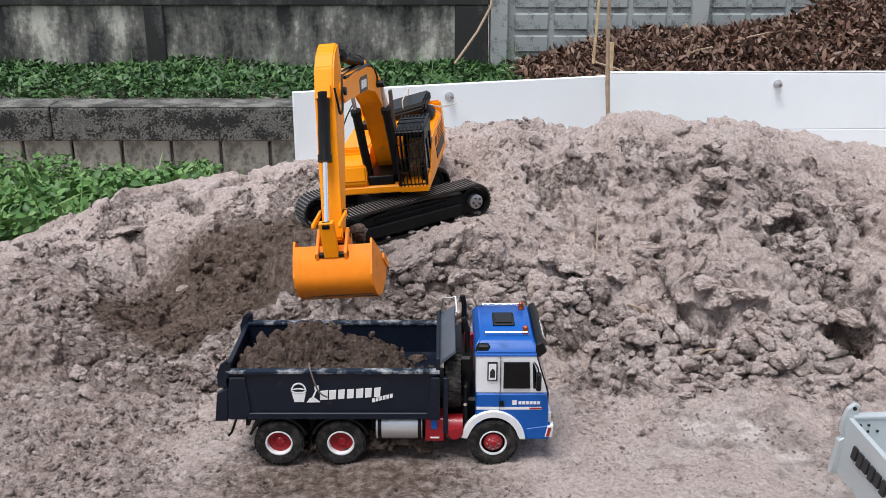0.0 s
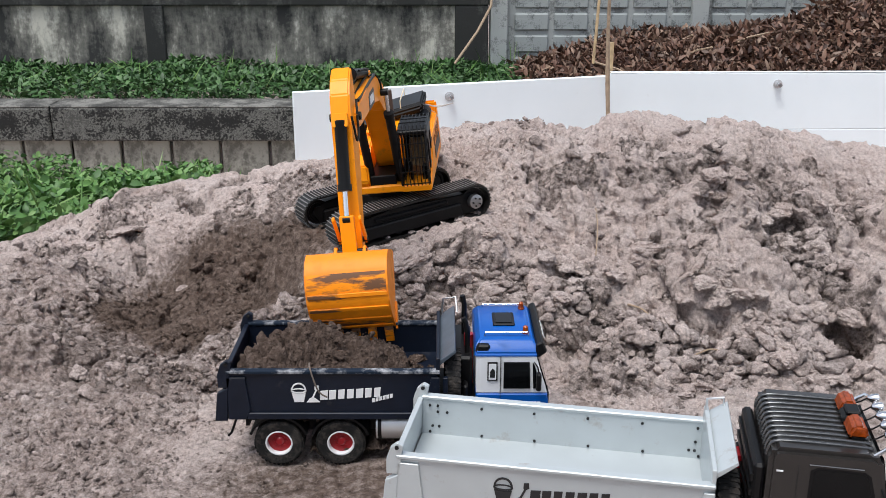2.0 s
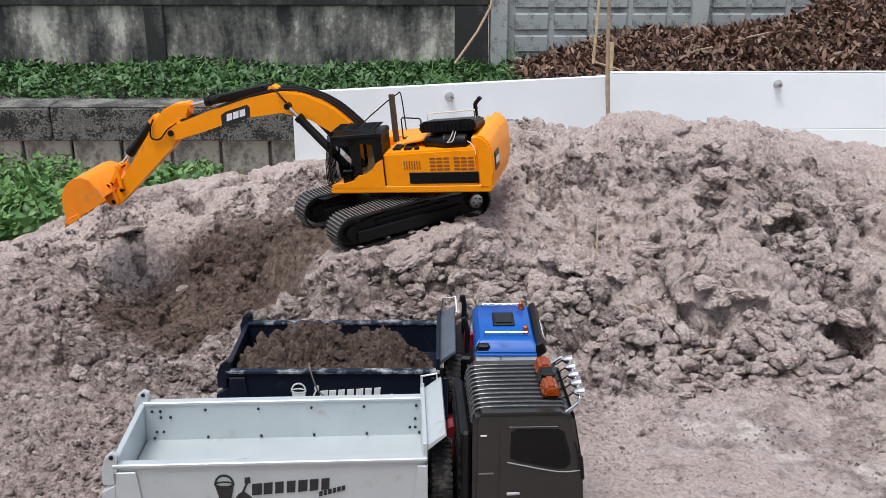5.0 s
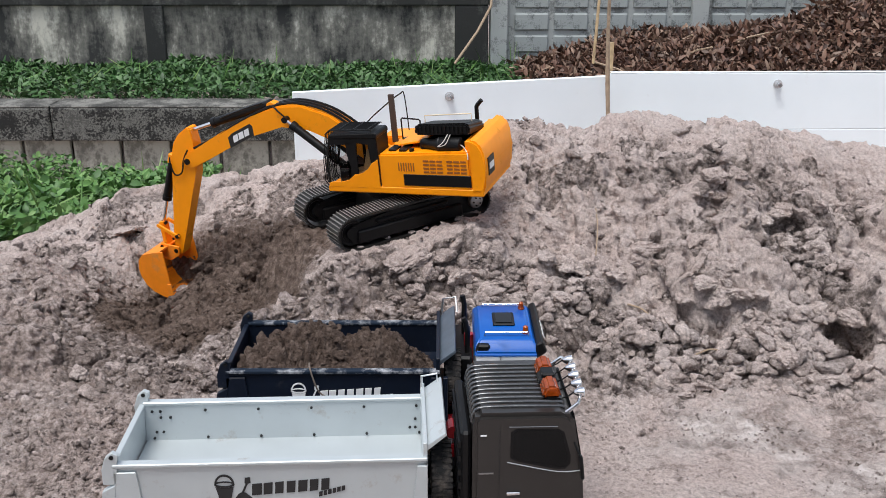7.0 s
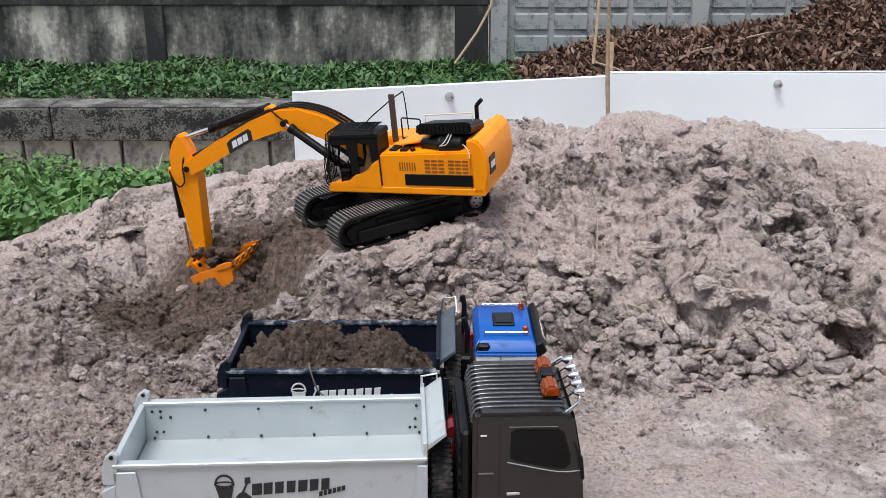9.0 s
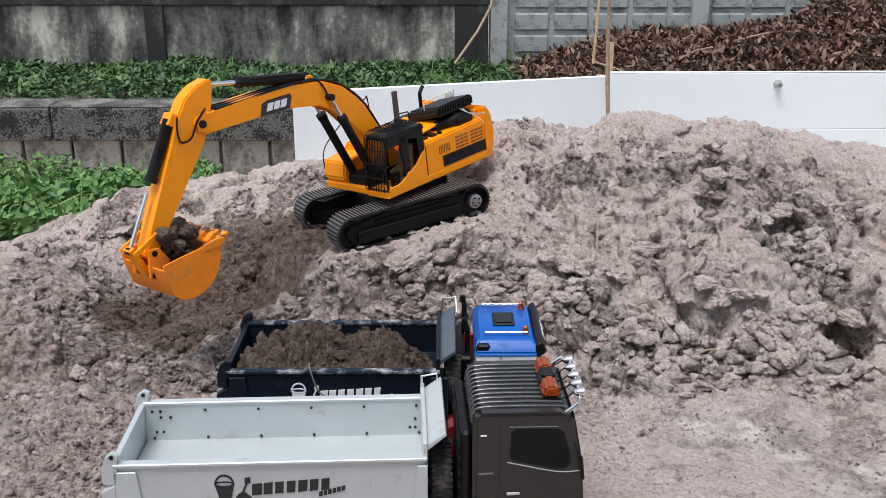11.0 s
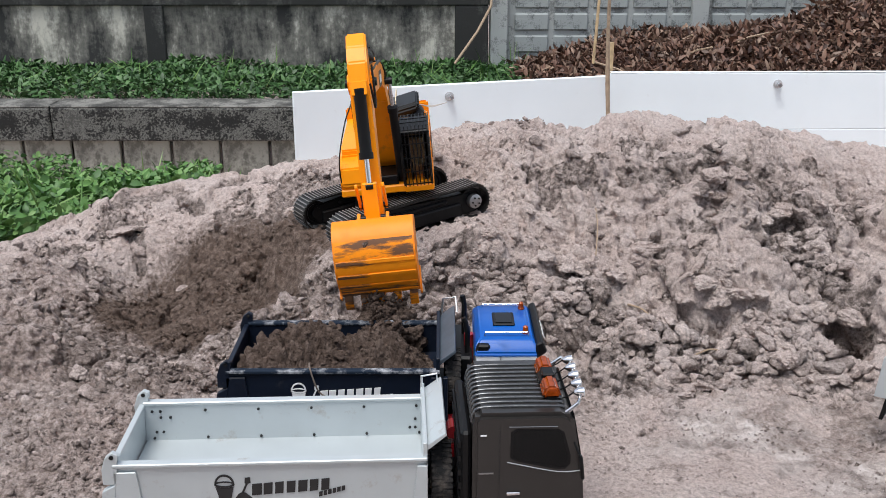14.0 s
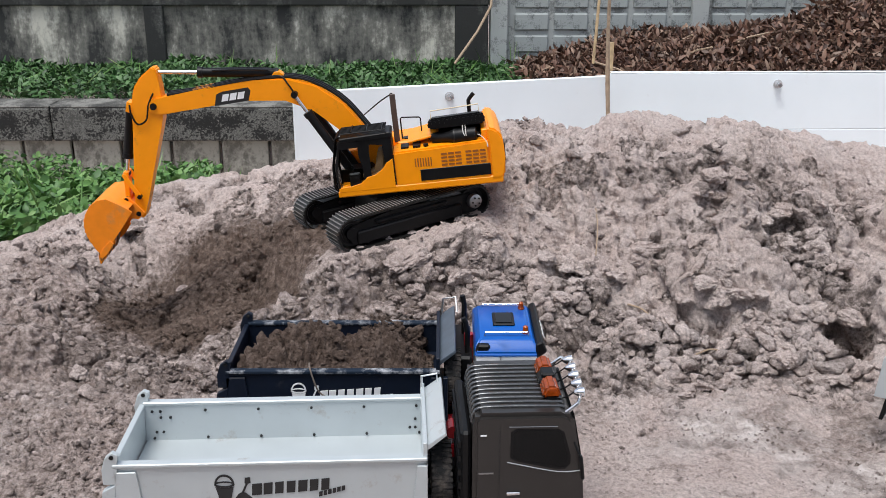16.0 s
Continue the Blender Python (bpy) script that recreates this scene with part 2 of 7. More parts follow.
def vnoise(x, y):
    xi, yi = np.floor(x).astype(int), np.floor(y).astype(int)
    fx, fy = x - xi, y - yi
    fx, fy = fx * fx * (3 - 2 * fx), fy * fy * (3 - 2 * fy)
    g = lambda i, j: LAT[(xi + i) % 256, (yi + j) % 256]
    return (g(0, 0) * (1 - fx) + g(1, 0) * fx) * (1 - fy) + (g(0, 1) * (1 - fx) + g(1, 1) * fx) * fy - 0.5


def fbm(x, y, f, octaves=4, gain=0.5):
    s, a = 0, 1
    for k in range(octaves):
        s = s + a * vnoise(x * f + 17.3 * k, y * f + 9.1 * k)
        f, a = f * 2.03, a * gain
    return s


def smooth(a, b, x):
    t = np.clip((x - a) / (b - a), 0, 1)
    return t * t * (3 - 2 * t)


def stance(x, y, z, yaw, pitch, roll):
    """The machine's standing pose."""
    return pose(x, y, z) @ (Matrix.Rotation(radians(yaw), 4, "Z") @ Matrix.Rotation(radians(pitch), 4, "Y") @ Matrix.Rotation(radians(roll), 4, "X"))


EXC = stance(EXX, EXY, EXZ, EXYAW, EXPITCH, EXROLL)


def worley(x, y, f, seed=0):
    """Nearest and second nearest scattered point, a random number for the nearest, and the offset from it."""
    x, y = x * f, y * f
    xi, yi = np.floor(x).astype(int), np.floor(y).astype(int)
    d1, d2, idn = np.full(x.shape, 9.0), np.full(x.shape, 9.0), np.zeros(x.shape)
    ox, oy = np.zeros(x.shape), np.zeros(x.shape)
    for i in (-1, 0, 1):
        for j in (-1, 0, 1):
            a, b = xi + i, yi + j
            ax = x - a - LAT[(a + seed) % 256, (b + 31) % 256]
            ay = y - b - LAT[(a + 77) % 256, (b + seed + 5) % 256]
            d = np.hypot(ax, ay)
            r = LAT[(a + 13 + seed) % 256, (b + 101) % 256]
            closer = d < d1
            d2 = np.where(closer, d1, np.minimum(d2, d))
            idn, ox, oy = np.where(closer, r, idn), np.where(closer, ax, ox), np.where(closer, ay, oy)
            d1 = np.where(closer, d, d1)
    return d1, d2, idn, ox, oy


def clods(x, y, f, seed, angular=0.6):
    """Broken lumps with tilted tops and crevices between, about 0 to 1 high."""
    d1, d2, r, ox, oy = worley(x, y, f, seed)
    dome = np.sqrt(np.clip(1 - (d1 / 0.9) ** 2, 0, 1))
    block = smooth(0.9, 0.45, d1)
    a = 40.0 * r
    tilt = 0.7 * (ox * np.cos(a) + oy * np.sin(a))
    top = dome * (1 - angular) + (block + tilt * block) * angular
    return top * (0.15 + 0.85 * (7.31 * r % 1.0)) * smooth(0.0, 0.16, d2 - d1)


def mound(x, y):
    """The heap's large form: flat yard, low ground with the pit on one side, tall heap on the other."""
    # tall side
    crest = np.interp(x, [-0.5, -0.37, -0.15, 0, 0.29, 0.65, 0.95, 1.15, 1.4, 2.5], [0.12, 0.135, 0.20, 0.25, 0.285, 0.293, 0.238, 0.185, 0.18, 0.16])
    cy = np.interp(x, [-0.37, 0, 0.3, 2.5], [2.8, 2.68, 2.75, 2.75])
    toe = np.interp(x, [-0.45, -0.1, 0.15, 0.35, 0.8, 1.3, 2.5], [1.62, 1.66, 1.72, 1.74, 1.76, 1.70, 1.62])
    t = np.clip((y - toe) / (cy - toe), 0, 1)
    p = np.interp(x, [-0.1, 0.3, 0.9], [1.0, 0.75, 0.72])
    tall = crest * (0.8 * t**p + 0.2 * smooth(0, 1, t))
    # low side
    c2 = np.interp(x, [-2.6, -1.6, -1.28, -1.13, -0.97, -0.78, -0.51, -0.37], [-0.24, -0.13, -0.08, -0.035, 0.04, 0.058, 0.11, 0.13])
    cy2 = np.interp(x, [-1.6, -1.13, -0.78, -0.37], [2.6, 2.75, 2.85, 2.82])
    dip = np.interp(x, [-2.5, -1.3, -1.0, -0.7, -0.45], [-0.06, -0.05, -0.045, -0.075, -0.03])
    fall = smooth(1.5, 2.35, y)
    rise = smooth(0, 1, (y - 2.42) / (cy2 - 2.42))
    low = dip * fall * (1 - rise) + c2 * rise
    w = smooth(-0.50, -0.27, x + 0.10 * (y - 2.1))
    up = low * (1 - w) + tall * w
    top = cy2 * (1 - w) + cy * w
    back = np.interp(x, [-2.5, -0.5, -0.2, 0.1, 2.5], [-0.75, -0.75, -0.3, 0.02, 0.02])
    reach = np.interp(x, [-0.5, 0.1], [1.5, 0.5])
    f = smooth(0, 1, (y - top) / reach)
    return up * (1 - f) + back * f


def hole(x, y, cx, cy, rx, ry, depth, k=2.0):
    return -depth * np.exp(-((((x - cx) / rx) ** 2 + ((y - cy) / ry) ** 2) ** k))


def stony(x, y):
    """Where loose stones and lumps lie on an even slope: the tall side's foot, and below the machine."""
    return np.maximum(np.exp(-((((x - 0.64) / 0.27) ** 2 + ((y - 1.80) / 0.13) ** 2) ** 2)), 0.8 * np.exp(-((((x - 0.05) / 0.27) ** 2 + ((y - 2.0) / 0.13) ** 2) ** 2)))


def pit_at(x, y):
    return np.exp(-((((x + 0.57) / 0.40) ** 2 + ((y - 2.26) / 0.46) ** 2) ** 2))


def crust_at(x, y):
    """Pale dried crust, broken away in patches: broad sheets, and smaller slabs."""
    wx, wy = x + 0.035 * fbm(x, y, 13, 4, 0.6), y + 0.035 * fbm(x + 5, y + 3, 13, 4, 0.6)
    heap = smooth(1.62, 1.82, y)
    bias = 0.10 * smooth(0.15, 0.45, x) + 0.05 * smooth(-0.45, -0.8, x) + 0.05 * smooth(2.45, 2.65, y) - 0.55 * pit_at(x, y) - 0.5 * stony(x, y) - 0.06 * np.exp(-((((x - 0.0) / 0.32) ** 2 + ((y - 1.98) / 0.2) ** 2) ** 2))
    broad = smooth(-0.012, 0.035, fbm(wx + 2, wy + 7, 3.4, 5, 0.6) + bias)
    slab = smooth(-0.008, 0.03, fbm(wx + 40, wy + 11, 9.5, 4, 0.55) - 0.03 + 0.5 * bias)
    return heap * broad, heap * slab


HOLLOWS = ((0.545, 1.905, 0.085, 0.055, 0.085), (0.845, 1.91, 0.06, 0.085, 0.10), (0.645, 2.29, 0.05, 0.05, 0.06), (0.84, 2.30, 0.045, 0.03, 0.055), (0.73, 2.15, 0.035, 0.035, 0.045), (0.63, 2.2, 0.03, 0.06, 0.035), (0.43, 2.02, 0.07, 0.05, 0.04), (0.25, 2.06, 0.07, 0.04, 0.04), (0.02, 2.02, 0.06, 0.05, 0.035), (0.46, 2.38, 0.05, 0.03, 0.04), (1.06, 2.3, 0.05, 0.05, 0.05))


def ground_z(x, y, detail=True):
    z = mound(x, y)
    heap = smooth(1.60, 1.80, y) * (1 - smooth(2.9, 3.2, y))
    yard = 1 - heap
    left = 1 - smooth(-0.50, -0.35, x)
    z = z + hole(x, y, -0.80, 2.47, 0.125, 0.16, 0.10, 1.5) - hole(x, y, -0.515, 2.43, 0.055, 0.07, 0.034, 1.5) + hole(x, y, -0.63, 2.43, 0.06, 0.06, 0.014, 1.5) + hole(x, y, -0.66, 2.20, 0.20, 0.17, 0.03, 1.5) + hole(x, y, -0.46, 2.38, 0.06, 0.14, 0.035) + hole(x, y, -0.62, 1.98, 0.13, 0.10, 0.025)
    if detail:
        wx, wy = x + 0.025 * fbm(x, y, 16, 3), y + 0.025 * fbm(x + 5, y + 3, 16, 3)
        big, midc, sml = clods(wx, wy, 7.5, 3, 0.8), clods(wx, wy, 19, 11, 0.85), clods(wx + 0.008 * fbm(x, y, 80, 2), wy + 0.008 * fbm(x + 3, y, 80, 2), 46, 29, 0.9)
        mid2 = clods(wx + 0.01 * fbm(x + 8, y, 45, 2), wy + 0.01 * fbm(x, y + 8, 45, 2), 30, 19, 0.9)
        tiny = clods(x, y, 95, 41)
        patch = smooth(-0.15, 0.25, fbm(x + 3, y + 8, 3.0, 3))
        patch2 = smooth(-0.2, 0.2, fbm(x + 31, y + 2, 7.0, 3))
        rug = 0.15 * (1 - 0.45 * left) * fbm(wx + 4, wy + 1, 5.0, 4, 0.55)
        q = rug / 0.034
        ledge = 0.034 * (np.floor(q) + smooth(0.55, 0.95, q - np.floor(q)))
        flatter = 1 - 0.65 * smooth(2.5, 2.68, y)
        crumble = sum(a * (0.25 - np.abs(vnoise((c * wx - s * wy) * f + 7.7 * f, (s * wx + c * wy) * f + 3.1 * f))) for a, f, c, s in ((0.026, 11, 0.8, 0.6), (0.018, 23, 0.28, 0.96), (0.006, 41, 0.96, 0.28)))
        calm = 1 - 0.45 * smooth(2.42, 2.62, y)
        level = 1 - 0.8 * stony(x, y)
        broad, slab = crust_at(x, y)
        shell = np.maximum(broad, 0.8 * slab)
        z = z + heap * (0.021 * broad + 0.012 * slab - 0.016 + 0.010 * shell * fbm(wx + 9, wy + 4, 17, 3, 0.5))
        calm = calm * (1.15 - 0.65 * shell)
        calm = calm * (0.35 + 0.65 * level) * (1 - 0.55 * np.exp(-((((x + 0.67) / 0.24) ** 2 + ((y - 2.36) / 0.28) ** 2) ** 2)))
        z = z + heap * (flatter * level * (0.45 * ledge + 0.42 * rug + 0.026 * (big - 0.3) * patch) + calm * (0.016 * (midc - 0.25) * (0.4 + 0.8 * patch) + 0.009 * (mid2 - 0.25) * (0.3 + 0.9 * patch2) + 0.004 * (sml - 0.3) * (0.3 + 0.8 * patch2) + (crumble - 0.008) * (0.45 + 0.75 * patch2)))
        ls = smooth(-0.25, -0.55, x) * yard
        z = z + ls * (0.025 * fbm(x, y, 5, 3) + 0.007 * (midc - 0.25) + 0.006 * (sml - 0.3) + 0.007 * (mid2 - 0.25) + 0.6 * (crumble - 0.008))
        z = z + yard * (0.012 * fbm(x, y, 6, 3) + 0.003 * (sml - 0.3) * patch2 + 0.007 * fbm(x, y, 34, 4, 0.65) + 0.4 * crumble * patch2)
        z = z + 0.0005 * tiny + 0.002 * heap * fbm(x + 0.01 * fbm(x, y, 70, 2), y, 52, 3, 0.6)
        # undercut hollows where the tall side has broken away
        for cx, cy, rx, ry, dp in HOLLOWS:
            z = z + hole(wx, wy, cx, cy, rx, ry, dp, 3.0)
    # the broken surface fades out into plain ground away from the yard
    near = smooth(2.1, 1.5, np.abs(x)) * smooth(0.75, 1.15, y)
    plain = mound(x, y) * smooth(2.9, 2.0, np.abs(x))
    z = plain + (z - mound(x, y)) * near
    # the machine's standing place, pressed flat
    inv = np.array(EXC.inverted())
    nrm = np.array(EXC.to_3x3() @ Vector((0, 0, 1)))
    lx, ly = inv[0, 0] * (x - EXX) + inv[0, 1] * (y - EXY), inv[1, 0] * (x - EXX) + inv[1, 1] * (y - EXY)
    plane = EXZ - (nrm[0] * (x - EXX) + nrm[1] * (y - EXY)) / nrm[2]
    d = np.maximum(np.abs(lx) - 0.23, np.abs(ly) - 0.16)
    w = 1 - smooth(-0.02, 0.08, d)
    z = z * (1 - w) + (plane - 0.002 + 0.006 * fbm(x, y, 30, 3, 0.6) + 0.016 * smooth(-0.025, 0.01, d)) * w
    # flat under the trucks
    near = (1 - smooth(1.58, 1.72, y)) * (1 - smooth(0.9, 1.4, np.abs(x))) * smooth(-0.62, -0.45, x)
    z = z * (1 - 0.6 * near)
    return z


def leaned(x, y, z):
    """Lumps lean out over the slope below them."""
    lump = z - ground_z(x, y, False)
    lean = smooth(1.62, 1.8, y) * (1 - smooth(2.45, 2.65, y)) * (np.abs(x) < 1.38)
    return x + lean * 0.3 * lump * np.clip(6 * fbm(x, y, 9, 2), -1, 1), y - lean * 0.32 * lump


def damp_shade_at(x, y):
    d = 0.98 * np.exp(-(((x + 0.60) / 0.38) ** 2 + ((y - 2.35) / 0.36) ** 2) ** 2.2)
    d = np.maximum(d, 0.86 * np.exp(-(((x + 0.37) / 0.19) ** 2 + ((y - 2.26) / 0.32) ** 2) ** 1.6))
    # shade inside the undercut hollow, painted as dark soil
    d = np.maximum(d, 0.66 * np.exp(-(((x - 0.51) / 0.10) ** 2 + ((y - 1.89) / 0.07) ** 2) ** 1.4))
    # brown soil beside the truck, its shadow along the wheels painted in
    d = np.maximum(d, 0.74 * np.exp(-(((x + 0.16) / 0.42) ** 2 + ((y - 1.36) / 0.17) ** 2) ** 1.3))
    d = np.maximum(d, 0.60 * np.exp(-(((x + 0.13) / 0.44) ** 2 + ((y - 1.88) / 0.33) ** 2) ** 2))
    d = np.maximum(d, 0.58 * np.exp(-(((x - 0.27) / 0.09) ** 2 + ((y - 1.62) / 0.16) ** 2)))
    d = np.maximum(d, 0.58 * smooth(-0.05, 0.25, fbm(x + 21, y + 4, 6.0, 4, 0.6)) * smooth(0.2, 0.4, x) * smooth(1.80, 1.62, y))
    edge = smooth(2.6, 1.3, np.abs(x)) * smooth(0.2, 1.1, y)
    return np.maximum(d, 0.56 * smooth(2.75, 2.35, y) * smooth(-0.35, -0.5, x)) * edge


def dust_at(x, y):
    """Pale powder ground by wheels, in front of the tall side and along the yard."""
    drift = smooth(-0.22, 0.10, fbm(x + 3, y + 5, 5.5, 4, 0.6))
    return (0.35 + 0.65 * drift) * smooth(2.4, 1.4, x) * smooth(0.3, 1.1, y) * smooth(0.15, 0.4, x + 0.4 * fbm(x, y, 3, 3)) * smooth(1.78, 1.60, y + 0.12 * fbm(x + 9, y, 4, 3))


def oblique(x, y, z, f):
    """Noise that varies along all three axes."""
    return 0.6 * (vnoise(f * (x + 0.55 * z) + 3.7, f * (y - 0.45 * z)) + vnoise(f * (0.8 * x - 0.6 * y + 0.4 * z) + 11.1, f * (0.9 * z + 0.35 * x)) + vnoise(f * (0.7 * y + 0.3 * x) + 5.3, f * (0.85 * z - 0.5 * y)))


def build_ground():
    xs = np.concatenate([np.linspace(-30, -2.0, 15)[:-1], np.arange(-2.0, -1.3, 0.02), np.arange(-1.3, 1.4, 0.0036), np.arange(1.4, 2.0, 0.02), np.linspace(2.0, 30, 15)])
    ys = np.concatenate([np.linspace(-20, 0.6, 12)[:-1], np.arange(0.6, 1.2, 0.02), np.arange(1.2, 1.6, 0.0055), np.arange(1.6, 2.55, 0.0024), np.arange(2.55, 2.95, 0.0045), np.arange(2.95, 3.4, 0.02), np.linspace(3.4, 7.2, 24), [7.34, 7.36], np.linspace(7.5, 12, 20), np.linspace(13, 60, 10)])
    X, Y = np.meshgrid(xs, ys)
    Z = ground_z(X, Y)
    far = smooth(3.0, 7.2, Y)
    low = np.interp(X, [-0.5, 0.3], [-1.15, -0.5])
    Z = np.where(Y > 3.0, Z * (1 - far) + low * far, Z)
    Z = np.where((np.abs(X) > 3) & (Y < 3), 0.0 * Z, Z)
    bank = smooth(7.34, 7.36, Y)
    Z = Z * (1 - bank) + (-0.63 + 0.04 * fbm(X, Y, 1.5, 3)) * bank
    # loose soil gathers at the foot of every steep step
    yard = slice(int(np.searchsorted(ys, 1.2)), int(np.searchsorted(ys, 2.9)))
    H = Z[yard]
    dx, dy = np.diff(xs)[None], np.diff(ys[yard])[:, None]
    steep = 1 + 4 * sum(np.exp(-((((X[yard] - cx) / (1.5 * rx)) ** 2 + ((Y[yard] - cy) / (1.6 * ry)) ** 2) ** 2)) for cx, cy, rx, ry, dp in HOLLOWS[:5])
    for _ in range(16):
        H[:, 1:] = np.maximum(H[:, 1:], H[:, :-1] - 1.7 * dx * steep[:, 1:])
        H[:, :-1] = np.maximum(H[:, :-1], H[:, 1:] - 1.7 * dx * steep[:, 1:])
        H[1:] = np.maximum(H[1:], H[:-1] - 1.9 * dy * steep[1:])
        H[:-1] = np.maximum(H[:-1], H[1:] - 1.5 * dy * steep[1:])
    nx, ny = len(xs), len(ys)
    X2, Y2 = leaned(X, Y, Z)
    # crumbly relief, pushed out along the slope's own direction
    P3 = np.stack([X2, Y2, Z], -1)
    N = np.cross(np.gradient(P3, axis=1), np.gradient(P3, axis=0))
    N /= np.linalg.norm(N, axis=-1, keepdims=True) + 1e-12
    shell = np.maximum(np.maximum(*crust_at(X, Y)), 0.9 * smooth(1.74, 1.62, Y))
    shell = np.maximum(shell, 0.9 * smooth(1.30, 1.42, np.abs(X)))
    amount = smooth(1.3, 1.7, Y) * (1 - smooth(2.75, 2.95, Y)) * smooth(1.4, 1.2, np.abs(X)) * (1 - 0.5 * shell) * (1 - 0.4 * pit_at(X, Y)) + 0.2
    amount = amount * smooth(1.5, 1.3, np.abs(X)) * smooth(1.1, 1.25, Y) * (1 - smooth(2.85, 2.95, Y))
    push = sum(a * oblique(X2, Y2, Z, f) for a, f in ((0.013, 24), (0.014, 52), (0.012, 105), (0.008, 180))) + 0.012 * (0.2 - np.abs(oblique(X2 + 3, Y2, Z, 70)))
    P3 = P3 + N * (amount * push)[..., None]
    co = P3.reshape(-1, 3)
    i = (np.arange(ny - 1)[:, None] * nx + np.arange(nx - 1)[None]).ravel()
    faces = np.stack([i, i + 1, i + nx + 1, i + nx], 1)
    me = bpy.data.meshes.new("ground")
    me.vertices.add(len(co))
    me.vertices.foreach_set("co", co.astype(np.float32).ravel())
    me.loops.add(faces.size)
    me.loops.foreach_set("vertex_index", faces.astype(np.int32).ravel())
    me.polygons.add(len(faces))
    me.polygons.foreach_set("loop_start", np.arange(0, faces.size, 4, dtype=np.int32))
    me.update(calc_edges=True)
    # real damp with the painted shade mixed in
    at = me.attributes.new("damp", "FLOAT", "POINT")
    at.data.foreach_set("value", damp_shade_at(X, Y).ravel().astype(np.float32))
    at = me.attributes.new("dust", "FLOAT", "POINT")
    at.data.foreach_set("value", dust_at(X, Y).ravel().astype(np.float32))
    at = me.attributes.new("crust", "FLOAT", "POINT")
    at.data.foreach_set("value", shell.ravel().astype(np.float32))
    me.materials.append(M_SOIL)
    me.shade_smooth()
    return tagged(new("ground", me), "pinkish-grey loose soil heaped behind a flat dirt yard", "soil", kind="structure")


build_ground()


# ---- walls and boards behind ----
def concrete(name, light, dark, streak=1.0, level=0.5, scale=3.0, grit=0.35, runs=0.0, soft=0.0):
    """Weathered concrete, with black mould in patches and vertical runs."""
    m = bpy.data.materials.new(name)
    m.use_nodes = True
    n, l = m.node_tree.nodes, m.node_tree.links
    b = n["Principled BSDF"]
    tc = n.new("ShaderNodeTexCoord")
    mp = n.new("ShaderNodeMapping")
    mp.inputs["Scale"].default_value = (1.0, 1.0, 0.45 if streak else 1.0)
    l.new(tc.outputs["Object"], mp.inputs["Vector"])
    a = n.new("ShaderNodeTexNoise")
    a.inputs["Scale"].default_value, a.inputs["Detail"].default_value, a.inputs["Roughness"].default_value = scale, 10, 0.68
    l.new(mp.outputs[0], a.inputs["Vector"])
    c = n.new("ShaderNodeTexNoise")
    c.inputs["Scale"].default_value, c.inputs["Detail"].default_value, c.inputs["Roughness"].default_value = scale * 12, 8, 0.7
    l.new(tc.outputs["Object"], c.inputs["Vector"])
    add = n.new("ShaderNodeMath")
    add.operation = "MULTIPLY_ADD"
    add.inputs[1].default_value = grit
    l.new(c.outputs[0], add.inputs[0])
    l.new(a.outputs[0], add.inputs[2])
    mould = add.outputs[0]
    if runs:
        # thin vertical runs of mould under the coping
        wide = n.new("ShaderNodeMapping")
        wide.inputs["Scale"].default_value = (5.0, 5.0, 0.55)
        l.new(tc.outputs["Object"], wide.inputs["Vector"])
        d = n.new("ShaderNodeTexNoise")
        d.inputs["Scale"].default_value, d.inputs["Detail"].default_value, d.inputs["Roughness"].default_value = 1.3, 6, 0.6
        l.new(wide.outputs[0], d.inputs["Vector"])
        run = n.new("ShaderNodeMath")
        run.operation = "MULTIPLY_ADD"
        run.inputs[1].default_value = runs
        l.new(d.outputs[0], run.inputs[0])
        l.new(mould, run.inputs[2])
        mould = run.outputs[0]
    r = n.new("ShaderNodeValToRGB")
    e = r.color_ramp.elements
    e[0].position, e[0].color = level + 0.10 - soft, (*dark, 1)
    e[1].position, e[1].color = level + 0.26 + soft, (*light, 1)
    mid = e.new(level + 0.19)
    mid.color = (*[0.55 * q + 0.3 * w for q, w in zip(dark, light)], 1)
    l.new(mould, r.inputs[0])
    l.new(r.outputs[0], b.inputs["Base Color"])
    b.inputs["Roughness"].default_value = 0.92
    bp = n.new("ShaderNodeBump")
    bp.inputs["Strength"].default_value, bp.inputs["Distance"].default_value = 0.5, 0.01
    l.new(c.outputs[0], bp.inputs["Height"])
    l.new(bp.outputs[0], b.inputs["Normal"])
    return m


M_WALL = concrete("mouldy_plaster", (0.56, 0.54, 0.47), (0.032, 0.033, 0.032), level=0.63, scale=1.9, grit=0.22, runs=0.38, soft=0.035)
M_PILLAR = concrete("black_mould_concrete", (0.16, 0.16, 0.15), (0.022, 0.023, 0.022), level=0.58, scale=3.0)
M_BEAM = concrete("stained_beam", (0.20, 0.20, 0.18), (0.012, 0.012, 0.011), streak=0, level=0.88, scale=5.0, grit=0.85, soft=0.09)
M_COPING = concrete("scoured_cement", (0.22, 0.215, 0.195), (0.035, 0.035, 0.032), streak=0, level=0.58, scale=6.0, grit=0.6, soft=0.05)
M_PANEL = concrete("grey_precast", (0.31, 0.305, 0.26), (0.095, 0.09, 0.075), level=0.43, scale=2.6, grit=0.4, soft=0.03)
M_BLOCK = concrete("grey_block", (0.31, 0.335, 0.33), (0.125, 0.14, 0.137), streak=0, level=0.42, scale=5.0)
